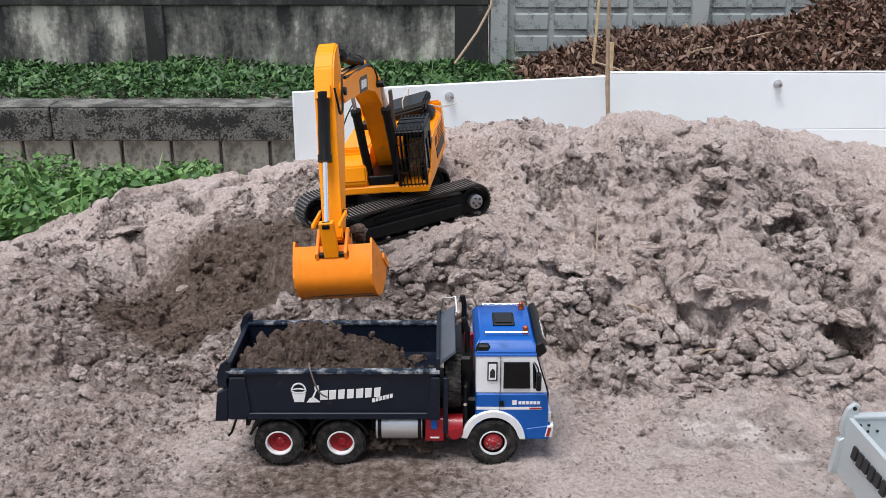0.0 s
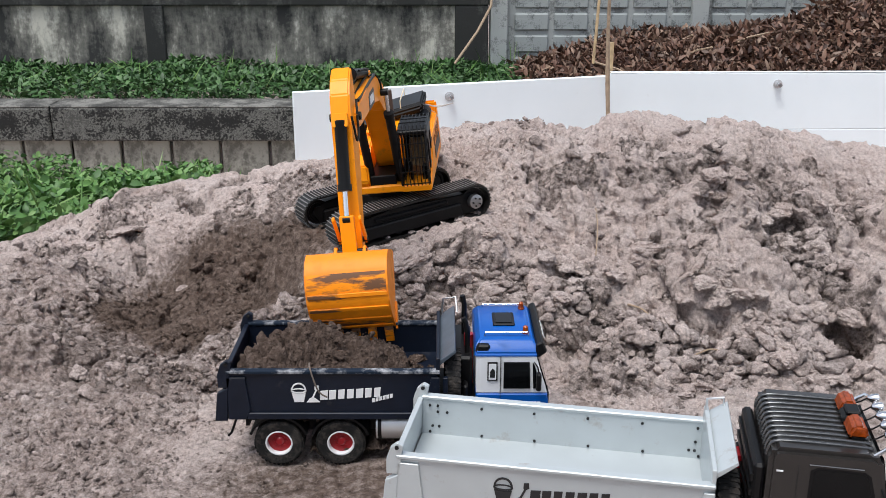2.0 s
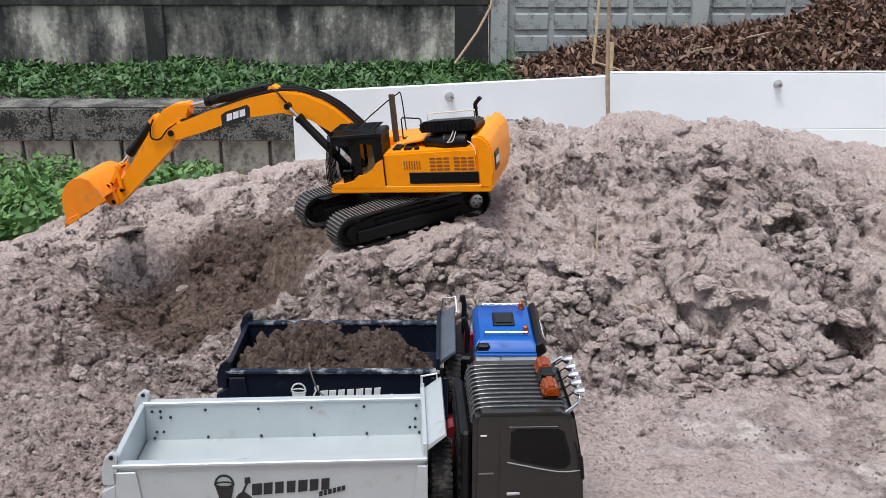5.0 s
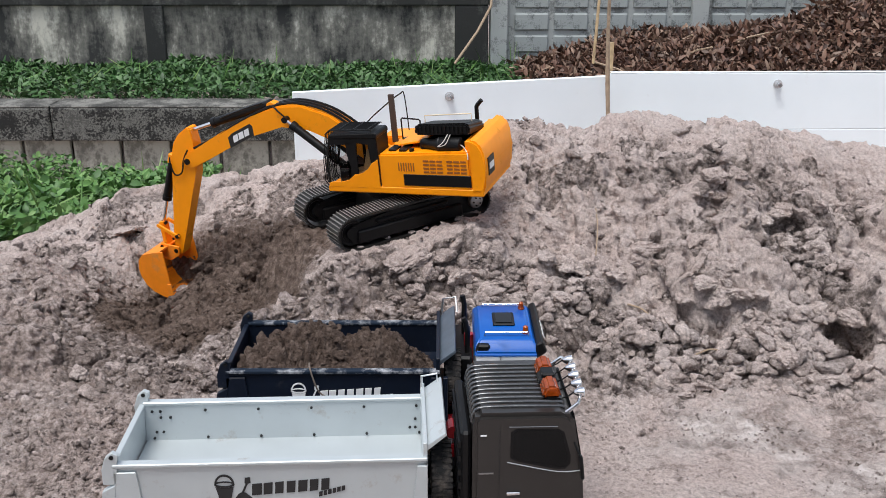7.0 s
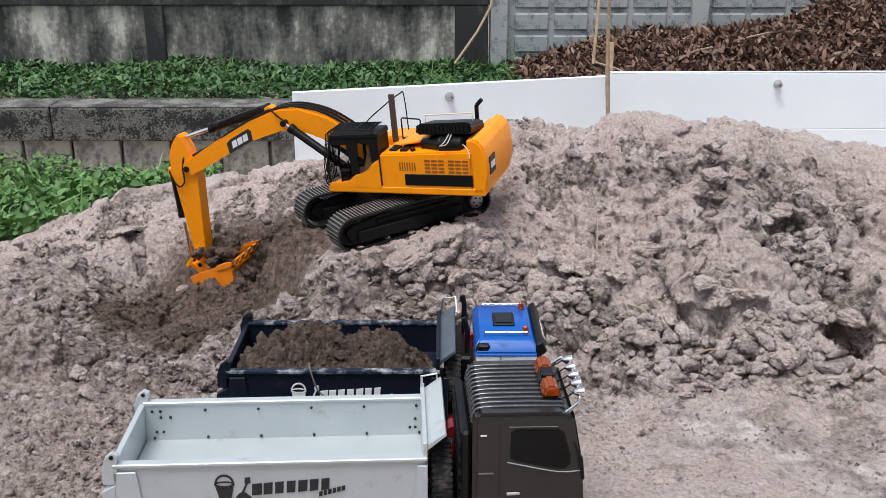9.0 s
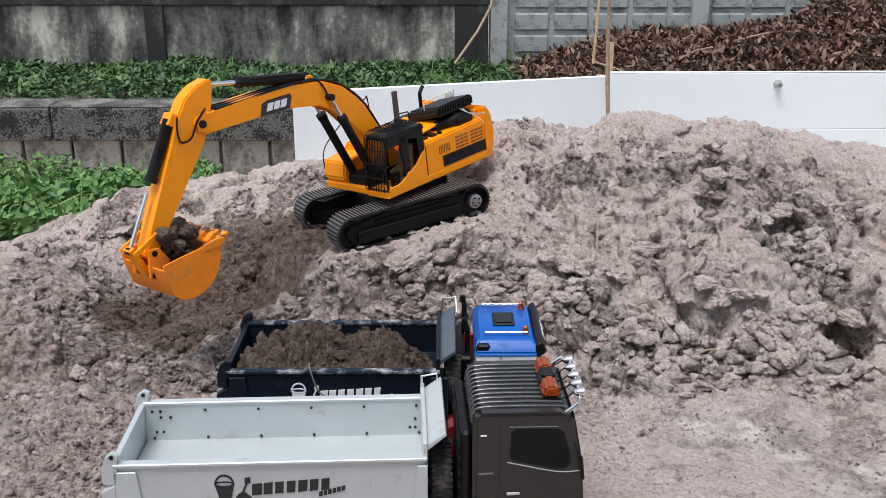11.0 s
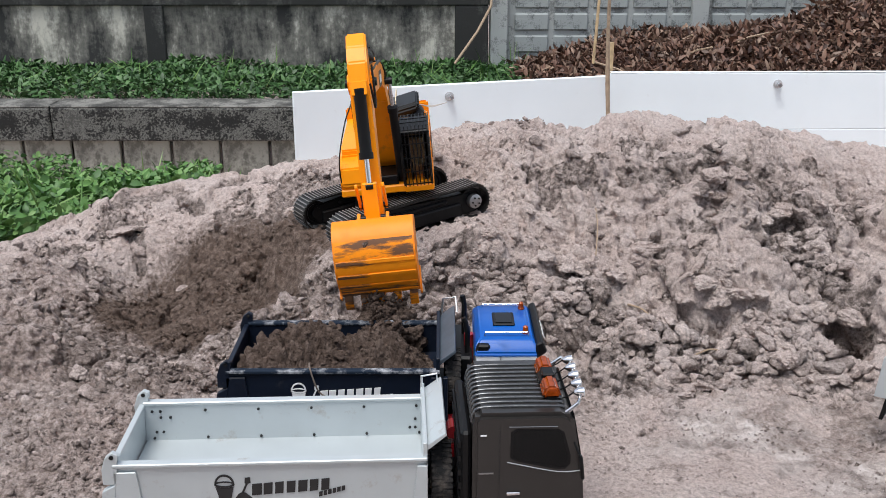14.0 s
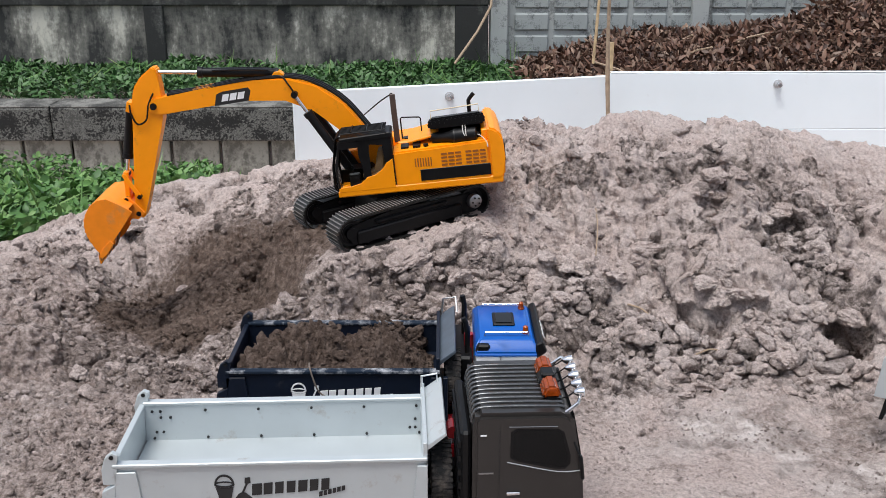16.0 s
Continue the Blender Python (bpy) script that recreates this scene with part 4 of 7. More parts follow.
    for s in (-0.016, 0.0, 0.016):
        part("hydraulic_hose", T(bend([(0.02, s, 0.035), (0.06, s, 0.066), (0.13, s, 0.116), (0.2, s, 0.140), (0.26, s, 0.141), (0.33, s + 0.006, 0.122), (0.40, s + 0.006, 0.092), (0.47, s + 0.005, 0.058), (0.53, s + 0.004, 0.034)]), 0.0032, 6), M_BLACK, boom)
    part("hydraulic_hose", T(bend([(0.245, 0.026, 0.107), (0.262, 0.028, 0.124), (0.285, 0.02, 0.138), (0.32, 0.012, 0.126)]), 0.002, 6), M_BLACK, boom)

    # stick; x from boom pin to bucket pin
    st = [(LS + 0.014, -0.004), (LS + 0.008, 0.010), (LS - 0.05, 0.0195), (0.06, 0.042), (0.02, 0.052), (-0.03, 0.052), (-0.06, 0.040), (-0.088, 0.018), (-0.086, 0.008), (-0.05, -0.006), (0.0, -0.022), (0.03, -0.024), (LS - 0.05, -0.017), (LS, -0.014), (LS + 0.012, -0.012)]
    stick = part("stick", P(st, -0.018, 0.018), M_ORANGE, ex, "orange tapered dipper stick", bevel=0.003, seg=2)
    part("stick_pin", T([(0, -0.029, 0), (0, 0.029, 0)], 0.0075, 12), M_BLACK, stick, smooth=True)
    part("stick_pin", T([(LS, -0.03, 0), (LS, 0.03, 0)], 0.006, 12), M_BLACK, stick, smooth=True)
    part("stick_pin", T([(LS - 0.041, -0.027, 0.004), (LS - 0.041, 0.027, 0.004)], 0.0055, 12), M_BLACK, stick, smooth=True)
    part("hydraulic_hose", T(bend([(-0.03, 0.0225, 0.005), (0.0, 0.0235, 0.012), (0.035, 0.024, 0.012), (0.05, 0.0235, 0.03), (0.03, 0.0225, 0.048), (0.01, 0.02, 0.055)]), 0.0022, 6), M_BLACK, stick)
    part("stick_ear", B((0.005, 0.03, -0.014, 0.014, 0.045, 0.064)), M_ORANGE, stick, bevel=0.001)

    # bucket; x from its pin to the teeth, z to the round back
    outer = [(-0.012, 0.028), (-0.008, 0.05), (0.002, 0.095), (0.02, 0.113), (0.045, 0.118), (0.07, 0.112), (0.095, 0.094), (0.112, 0.068), (0.122, 0.036), (0.128, 0.006)]
    outer = [(0.97 * x, 0.014 + 0.80 * (z - 0.014)) for x, z in outer]
    bk = bmesh.new()
    th = 0.004
    inner = [(x + th * 1.0 * (0.055 - x) / 0.06, z - th * (z - 0.02) / 0.09) for x, z in outer]
    prof = outer + inner[::-1]
    add_prism(bk, prof, -BW, BW)
    bucket = part("bucket", bk, [M_ORANGE_WORN, M_SMEAR], ex, "worn orange digging bucket with steel teeth", smooth=True)
    for pl in bucket.data.polygons:
        if pl.center.x > 0.035 and abs(pl.normal.y) < 0.5:
            pl.material_index = 1
    side = outer + [(0.105, 0.002), (0.06, 0.006), (0.02, 0.010), (-0.012, 0.014)]
    for sg in (-1, 1):
        part("side_plate", P(side, sg * BW - 0.002 + sg * 0.0012, sg * BW + 0.002 + sg * 0.0012), M_ORANGE_WORN, bucket, bevel=0.0006)
        part("side_cutter", P([(0.128, 0.008), (0.13, -0.002), (0.11, -0.004), (0.08, 0.0), (0.08, 0.012), (0.11, 0.012)], sg * (BW + 0.004) - 0.002, sg * (BW + 0.004) + 0.002), M_ORANGE_WORN, bucket, bevel=0.0006)
        part("ear", P([(-0.012, -0.010), (0.012, -0.008), (0.03, 0.02), (0.025, 0.045), (-0.005, 0.052), (-0.018, 0.044)], sg * 0.026 - 0.003, sg * 0.026 + 0.003), M_ORANGE_WORN, bucket, bevel=0.001)
    for k in range(4):
        i = 5 + k
        (xa, za), (xb, zb) = outer[i], outer[i + 1 if i + 1 < len(outer) else i]
        xm, zm = (xa + xb) / 2, (za + zb) / 2
        part("wear_strip", B((-0.0035, 0.0035, -BW, BW, -0.0005, 0.0026)), M_SMEAR, bucket, bevel=0.0005).matrix_basis = pose(xm, 0, zm, 0, math.degrees(math.atan2(za - zb, xb - xa)), 0)
    for k in range(5):
        y = -BW + 0.010 + k * (2 * BW - 0.02) / 4
        part("tooth", P([(0.112, 0.008), (0.112, 0.022), (0.134, 0.010), (0.148, -0.006), (0.145, -0.008), (0.128, -0.002)], y - 0.0075, y + 0.0075), M_SMEAR, bucket, "orange tooth smeared with soil", bevel=0.001)
    part("link_pin", T([(-0.008, -0.03, 0.0423), (-0.008, 0.03, 0.0423)], 0.0055, 12), M_BLACK, bucket, smooth=True)

    # cylinders: barrel and rod each lie along their own x axis
    def barrel(name, length, r, mt):
        b = T([(0, 0, 0), (0.006, 0, 0), (0.007, 0, 0), (length - 0.012, 0, 0), (length - 0.012, 0, 0), (length, 0, 0)], r, 14, [r, r, r * 0.95, r * 0.95, r * 1.12, r * 1.12])
        return part(name, b, mt, ex, smooth=True)

    def rod(name, length, r):
        o = part(name, T([(-length, 0, 0), (-0.006, 0, 0)], r, 12), M_CHROME, ex, "polished chrome rod", smooth=True)
        part("rod_eye", T([(0, -r * 1.5, 0), (0, r * 1.5, 0)], r * 1.7, 12), M_BLACK, o, smooth=True)
        return o

    moving = {"house": house, "boom": boom, "stick": stick, "bucket": bucket}
    for sg in (-1, 1):
        moving["bb", sg], moving["br", sg] = barrel("boom_cylinder", 0.198, 0.0105, M_BLACK), rod("boom_rod", 0.13, 0.0045)
    moving["sb"], moving["sr"] = barrel("stick_cylinder", 0.185, 0.0115, M_BLACK), rod("stick_rod", 0.14, 0.005)
    moving["kb"], moving["kr"] = barrel("bucket_cylinder", 0.125, 0.0115, M_BLACK), rod("bucket_rod", 0.115, 0.0045)
    for sg in (-1, 1):
        part("cylinder_hose", T(bend([(0.02, sg * 0.012, 0.008), (0.08, sg * 0.013, 0.009), (0.15, sg * 0.012, 0.006)]), 0.002, 6), M_BLACK, moving["sb"])
    for sg in (-1, 1):
        moving["l1", sg] = part("stick_link", P([(-0.006, -0.005), (0.064, -0.005), (0.067, 0), (0.064, 0.005), (-0.006, 0.005)], sg * 0.024 - 0.0025, sg * 0.024 + 0.0025), M_ORANGE, ex, bevel=0.001)
    moving["l2"] = part("bucket_link", P([(-0.007, -0.006), (0.061, -0.006), (0.063, 0), (0.061, 0.006), (-0.007, 0.006)], -0.013, 0.013), M_ORANGE, ex, bevel=0.001)
    return ex, moving


# ---- trucks ----
def tyre_tread(r, w):
    bm = lathe([(r * 0.50, -w * 0.44), (r * 0.60, -w * 0.5), (r * 0.9, -w * 0.5), (r * 0.965, -w * 0.42), (r * 0.97, 0), (r * 0.965, w * 0.42), (r * 0.9, w * 0.5), (r * 0.60, w * 0.5), (r * 0.50, w * 0.44)], 40, cap=False)
    tread = bmesh.new()
    for k in range(34):
        for sg in (-1, 1):
            a = 2 * math.pi * (k + (0.5 if sg > 0 else 0)) / 34
            v = []
            for da, y in ((-0.055, sg * 0.04 * w), (0.055, sg * 0.04 * w), (0.085, sg * 0.5 * w), (-0.025, sg * 0.5 * w)):
                for rr in (r * 0.955, r if abs(y) < 0.4 * w else r * 0.985):
                    v.append(tread.verts.new((rr * math.cos(a + da), y, rr * math.sin(a + da))))
            for f in ((1, 3, 5, 7), (0, 1, 3, 2), (2, 3, 5, 4), (4, 5, 7, 6), (6, 7, 1, 0)):
                tread.faces.new([v[i] for i in f])
    return bm, tread


def build_wheel(parent, x, y, r, w, rim_mat, side, front=False):
    wh = new("wheel")
    wh.parent = parent
    wh.location = (x, y, r)
    carcass, tread = tyre_tread(r, w)
    part("tyre", carcass, M_RUBBER, wh, smooth=True)
    tagged(part("tread", tread, M_RUBBER, wh), kind="stuff")
    d = 0.42 if front else 0.16
    o = side
    rim = lathe([(r * 0.54, -w * 0.4 * o), (r * 0.56, w * 0.42 * o), (r * 0.54, w * 0.49 * o), (r * 0.49, w * 0.49 * o), (r * 0.475, w * 0.42 * o), (r * 0.465, w * 0.1 * o)], 32, cap=False)
    part("rim", rim, M_WHITE if rim_mat is M_RED else M_STEEL, wh, smooth=True)
    disc = lathe([(r * 0.47, w * (0.36 if front else 0.24) * o), (r * 0.38, w * (0.36 if front else 0.20) * o), (r * 0.30, w * d * o), (r * 0.18, w * (d + 0.08) * o), (r * 0.12, w * (d + 0.18) * o), (0, w * (d + 0.18) * o)], 28)
    part("wheel_disc", disc, rim_mat, wh, smooth=True)
    for k in range(8):
        a = 2 * math.pi * k / 8
        b = part("wheel_nut", T([(0, 0, 0), (0, w * 0.1 * o, 0)], r * 0.035, 6), M_CHROME if front else rim_mat, wh)
        b.location = (r * 0.24 * math.cos(a), w * (d + 0.04) * o, r * 0.24 * math.sin(a))
    return wh


def spare_tyre(name, parent, m, r, w):
    """A treaded tyre lying across, its axle along the matrix's y."""
    o = new(name)
    o.parent = parent
    o.matrix_basis = m
    carcass, tread = tyre_tread(r, w)
    part("tyre", carcass, M_RUBBER, o, smooth=True)
    tagged(part("tread", tread, M_RUBBER, o), kind="stuff")
    part("tyre_core", T([(0, -w * 0.3, 0), (0, w * 0.3, 0)], r * 0.6, 20), M_BLACK, o)
    return o


def decal(parent, x0, z0, s, y, material):
    """A pail-and-spade mark with a row of plain bars beside it, on a side that faces -y. s: height of the mark."""
    y0, y1 = y - 0.0009, y + 0.0006

    def q(pts, name="mark"):
        return part(name, P([(x0 + a * s, z0 + b * s) for a, b in pts], y0, y1), material, parent)
    ring = [(0.36 + 0.36 * math.cos(t), 0.62 + 0.40 * math.sin(t)) for t in np.linspace(0, math.pi, 12)] + [(0.36 + 0.29 * math.cos(t), 0.62 + 0.33 * math.sin(t)) for t in np.linspace(math.pi, 0, 12)]
    q(ring, "mark_handle")
    lip = [(0.36 + 0.37 * math.cos(t), 0.60 + 0.13 * math.sin(t)) for t in np.linspace(0, 2 * math.pi, 20)]
    q(lip + [(0.36 + 0.30 * math.cos(t), 0.61 + 0.075 * math.sin(t)) for t in np.linspace(2 * math.pi, 0, 20)], "mark_rim")
    q([(0.03, 0.50), (0.20, 0.455), (0.36, 0.445), (0.52, 0.455), (0.69, 0.50), (0.58, 0.02), (0.14, 0.02)], "mark_pail")
    q([(0.72, 0.0), (1.35, 0.0), (1.12, 0.22), (0.98, 0.26), (0.84, 0.18)], "mark_soil")
    q([(0.98, 0.28), (1.06, 0.26), (1.22, 0.62), (1.32, 0.66), (1.30, 0.88), (1.12, 0.86), (1.10, 0.66), (1.14, 0.62)], "mark_spade")
    for k in range(7):
        a = 1.34 + k * 0.425
        w = (0.36, 0.32, 0.30, 0.31, 0.33, 0.30, 0.29)[k]
        b = 0.12 + 0.026 * k
        q([(a, b), (a + w, b + 0.03), (a + w + 0.04, b + 0.50), (a + 0.03, b + 0.47)], "letter_bar")
    for k in range(6):
        a = 3.80 + k * 0.168
        q([(a, 0.0 + 0.045 * k), (a + 0.13, 0.03 + 0.045 * k), (a + 0.14, 0.22 + 0.045 * k), (a + 0.01, 0.19 + 0.045 * k)], "letter_bar")


def build_bed(parent, x0, x1, yn, yf, zf, zr, material, edge_mat, decal_mat, rivets=False, rib=True):
    """An open tipper bed: yn near side, yf far side, floor zf, rim zr."""
    bed = new("bed")
    bed.parent = parent
    t = 0.006
    part("floor_plate", B((x0, x1, yn + t, yf - t, zf - 0.006, zf)), material, bed)
    for y, sg in ((yn, 1), (yf, -1)):
        pan = bmesh.new()
        add_box(pan, x0, x1, min(y, y + sg * t), max(y, y + sg * t), zf - 0.03, zr - 0.003)
        part("side_panel", pan, material, bed, bevel=0.0008)
        part("top_rail", B((x0, x1, min(y - sg * 0.005, y + sg * (t + 0.002)), max(y - sg * 0.005, y + sg * (t + 0.002)), zr - 0.0055, zr)), edge_mat, bed, bevel=0.0012)
        # raised frame on the outer face
        o = [min(y - sg * 0.004, y), max(y - sg * 0.004, y)]
        part("side_post", P([(x0, zf - 0.03), (x0 + 0.028, zf - 0.03), (x0 + 0.036, zf - 0.012), (x0 + 0.03, zr - 0.012), (x0, zr - 0.012)], *o), material, bed, bevel=0.0008)
        part("side_post", P([(x1 - 0.022, zf - 0.03), (x1, zf - 0.03), (x1, zr - 0.012), (x1 - 0.014, zr - 0.012)], *o), material, bed, bevel=0.0008)
        part("bottom_rail", P([(x0 + 0.03, zf - 0.03), (x1 - 0.02, zf - 0.03), (x1 - 0.02, zf - 0.018), (x0 + 0.03, zf - 0.018)], *o), material, bed, bevel=0.0015)
    part("headboard", B((x1 - t, x1, yn, yf, zf, zr + 0.02)), material, bed, bevel=0.0008)
    visor = P([(x1 - 0.002, zr + 0.004), (x1 + 0.026, zr + 0.028), (x1 + 0.024, zr + 0.032), (x1 - 0.006, zr + 0.010)], yn + 0.004, yf - 0.004)
    part("visor", visor, mat("dull_steel_sheet", (0.10, 0.125, 0.155), 0.45, metal=0.3, var=0.15) if edge_mat is M_WORN_EDGE else material, bed, bevel=0.0006)
    # hinge posts and tailgate at the back
    part("tailgate", P([(x0 - 0.012, zf - 0.03), (x0 - 0.004, zf - 0.03), (x0 + 0.002, zr - 0.004), (x0 - 0.006, zr - 0.004)], yn + 0.003, yf - 0.003), material, bed, bevel=0.0008)
    for y in (yn, yf):
        part("hinge_post", P([(x0 - 0.014, zr - 0.03), (x0 + 0.004, zr - 0.03), (x0 + 0.006, zr), (x0 + 0.010, zr + 0.014), (x0 + 0.002, zr + 0.018), (x0 - 0.008, zr + 0.010), (x0 - 0.014, zr - 0.008)], y - 0.004, y + 0.004), material, bed, bevel=0.001)
        part("post_bolt", T([(x0 + 0.001, y - 0.0055, zr + 0.011), (x0 + 0.001, y + 0.0055, zr + 0.011)], 0.003, 8), M_TRACK, bed)
        part("tail_bracket", P([(x0 - 0.022, zf - 0.032), (x0 - 0.002, zf - 0.032), (x0 + 0.002, zr - 0.03), (x0 - 0.016, zr - 0.04)], y - 0.005, y + 0.005), material, bed, bevel=0.001)
    if rivets:
        dots = [(x0 + 0.012 + a, zr - 0.015 - b) for a, b in ((0, 0), (0.012, 0), (0.012, 0.01), (0.026, 0.01), (0.004, 0.034), (0.014, 0.034))]
        dots += [(x0 + 0.012 + k * (x1 - x0 - 0.024) / 5, zr - 0.014) for k in range(1, 6)] + [(x1 - 0.014, zr - 0.036), (x1 - 0.014, zr - 0.05), (x1 - 0.022, zr - 0.05)]
        dots += [(x0 + 0.012 + k * (x1 - x0 - 0.02) / 5, zf + 0.004) for k in range(0, 6)]
        for a, b in dots:
            part("rivet", T([(a, yf - t - 0.0016, b), (a, yf - t + 0.001, b)], 0.0021, 8), M_DECAL_K, bed)
    return bed


def build_blue_truck():
    tk = thing("dump_truck", "blue and white model dump truck with a navy bed", "truck", pose(-0.09, 1.512, 0.0))
    yn, yf = -0.0965, 0.0965
    X = lambda x: x + 0.09
    part("chassis_rail", B((X(-0.33), X(0.15), -0.035, -0.022, 0.05, 0.072)), M_BLACK, tk)
    part("chassis_rail", B((X(-0.33), X(0.15), 0.022, 0.035, 0.05, 0.072)), M_BLACK, tk)
    for x in (-0.268, -0.167):
        part("axle", T([(X(x), -0.07, 0.041), (X(x), 0.07, 0.041)], 0.008, 10), M_BLACK, tk)
        for sg in (-1, 1):
            build_wheel(tk, X(x), sg * 0.078, 0.041, 0.034, M_RED, sg)
            arch = [(X(x) + 0.05 * math.cos(a), 0.041 + 0.05 * math.sin(a)) for a in np.linspace(0.35, math.pi - 0.35, 12)] + [(X(x) + 0.046 * math.cos(a), 0.041 + 0.046 * math.sin(a)) for a in np.linspace(math.pi - 0.35, 0.35, 12)]
            part("mudguard", P(arch, sg * 0.078 - 0.017, sg * 0.078 + 0.017), M_BLACK, tk)
    part("axle", T([(X(0.082), -0.07, 0.041), (X(0.082), 0.07, 0.041)], 0.008, 10), M_BLACK, tk)
    for sg in (-1, 1):
        build_wheel(tk, X(0.082), sg * 0.08, 0.041, 0.028, M_RED, sg, front=True)
    # tank, red boxes
    part("fuel_tank", T([(X(-0.109), -0.074, 0.066), (X(-0.034), -0.074, 0.066)], 0.024, 18), M_ALU, tk, "polished metal fuel tank", smooth=True)
    for x in (-0.103, -0.038):
        part("tank_strap", T([(X(x) - 0.003, -0.074, 0.066), (X(x) + 0.003, -0.074, 0.066)], 0.0246, 18), M_BLACK, tk)
    part("tool_box", B((X(-0.029), X(0.002), -0.094, -0.05, 0.044, 0.086)), M_RED, tk, "red tool box", bevel=0.002)
    part("box_handle", B((X(-0.021), X(-0.006), -0.0955, -0.094, 0.051, 0.053)), M_WHITE, tk)
    part("box_label", B((X(-0.019), X(-0.010), -0.0952, -0.0938, 0.068, 0.084)), M_BLUE, tk)
    part("air_tank", T([(X(0.006), -0.075, 0.064), (X(0.032), -0.075, 0.064)], 0.02, 16), M_RED, tk, "red air tank", smooth=True)
    part("air_tank_cap", T([(X(0.019), -0.094, 0.06), (X(0.019), -0.098, 0.06)], 0.010, 14), M_RED, tk)
    part("tail_lamp_bar", B((X(-0.325), X(-0.319), -0.07, 0.07, 0.06, 0.072)), M_BLACK, tk)
    part("rear_prop", T([(X(-0.352), -0.085, 0.050), (X(-0.346), -0.085, 0.056), (X(-0.332), -0.085, 0.094)], 0.0022, 6), M_BLACK, tk)
    bed = build_bed(tk, X(-0.345), X(-0.005), yn, yf, 0.118, 0.175, M_NAVY, M_WORN_EDGE, M_DECAL_W)
    part("visor_frame", T([(X(-0.004), yf - 0.01, 0.18), (X(0.0), yf - 0.01, 0.222), (X(0.022), yf - 0.012, 0.226), (X(0.024), yf - 0.03, 0.205)], 0.002, 6), M_STEEL, bed)
    decal(bed, X(-0.243), 0.118, 0.034, yn - 0.0005, M_DECAL_W)
    # cab
    y0, y1 = -0.088, 0.088
    lower = [(X(0.053), 0.062), (X(0.058), 0.062), (X(0.066), 0.094), (X(0.087), 0.099), (X(0.112), 0.092), (X(0.128), 0.062), (X(0.128), 0.05), (X(0.165), 0.05), (X(0.171), 0.06), (X(0.171), 0.1), (X(0.168), 0.128), (X(0.053), 0.128)]
    cab = part("cab", P(lower, y0, y1), M_BLUE, tk, "blue and white truck cab", bevel=0.002)
    part("cab_upper", P([(X(0.053), 0.128), (X(0.168), 0.128), (X(0.148), 0.196), (X(0.053), 0.198)], y0 + 0.002, y1 - 0.002), M_WHITE, cab, "white upper cab", bevel=0.002)
    roof = bmesh.new()
    ring0 = [(X(0.050), y0 + 0.001), (X(0.152), y0 + 0.001), (X(0.152), y1 - 0.001), (X(0.050), y1 - 0.001)]
    lv = [(ring0, 0.191), (ring0, 0.199), ([(X(0.054), y0 + 0.012), (X(0.148), y0 + 0.012), (X(0.148), y1 - 0.012), (X(0.054), y1 - 0.012)], 0.212), ([(X(0.062), y0 + 0.024), (X(0.142), y0 + 0.024), (X(0.142), y1 - 0.024), (X(0.062), y1 - 0.024)], 0.219)]
    rings = [[roof.verts.new((a, b, z)) for a, b in rg] for rg, z in lv]
    for u, v in zip(rings, rings[1:]):
        for k in range(4):
            roof.faces.new((u[k], u[(k + 1) % 4], v[(k + 1) % 4], v[k]))
    roof.faces.new(rings[-1])
    roof.faces.new(rings[0][::-1])
    part("roof", roof, M_BLUE, cab, "blue raised roof", bevel=0.003, seg=2, smooth=True)
    part("roof_hatch", B((X(0.082), X(0.118), -0.024, 0.026, 0.2185, 0.2225)), M_BLACK, cab, "black roof hatch", bevel=0.0015)
    part("hatch_panel", B((X(0.087), X(0.113), -0.018, 0.02, 0.2222, 0.2236)), M_GLASS, cab)
    for y in (0.055, -0.062):
        part("roof_bar", T([(X(0.066), y, 0.214), (X(0.068), y, 0.225), (X(0.136), y, 0.225), (X(0.138), y, 0.213)], 0.0016, 6), M_CHROME, cab)
    for y in (0.048, -0.052):
        part("beacon", T([(X(0.133), y, 0.214), (X(0.133), y, 0.221), (X(0.133), y, 0.2215), (X(0.133), y, 0.230), (X(0.133), y, 0.232)], 0.005, 12, [0.0055, 0.0055, 0.0048, 0.0042, 0.002]), M_AMBER, cab, "amber beacon", smooth=True)
    part("roof_spoiler", P([(X(0.05), 0.198), (X(0.075), 0.200), (X(0.075), 0.212), (X(0.055), 0.212)], y0 + 0.004, y0 + 0.03), M_BLACK, cab, bevel=0.003)
    part("windscreen", P([(X(0.1685), 0.13), (X(0.1695), 0.133), (X(0.151), 0.192), (X(0.148), 0.192)], y0 + 0.008, y1 - 0.008), M_GLASS, cab, "dark windscreen")
    part("sun_visor", P([(X(0.148), 0.19), (X(0.153), 0.19), (X(0.166), 0.200), (X(0.158), 0.218), (X(0.148), 0.213)], y0 + 0.004, y1 - 0.004), M_BLACK, cab, "black sun visor", bevel=0.002)
    for k in range(4):
        part("visor_mark", P([(X(0.1640), 0.2), (X(0.1668), 0.2006), (X(0.1636), 0.2075), (X(0.1612), 0.207)], -0.03 + 0.016 * k, -0.022 + 0.016 * k), M_DECAL_W, cab)
    part("window", P([(X(0.097), 0.138), (X(0.14), 0.138), (X(0.138), 0.184), (X(0.097), 0.184)], y0 - 0.0008, y0 + 0.003), M_GLASS, cab, "dark side window")
    part("window", P([(X(0.145), 0.138), (X(0.158), 0.138), (X(0.146), 0.18), (X(0.143), 0.184)], y0 - 0.0004, y0 + 0.003), M_GLASS, cab)
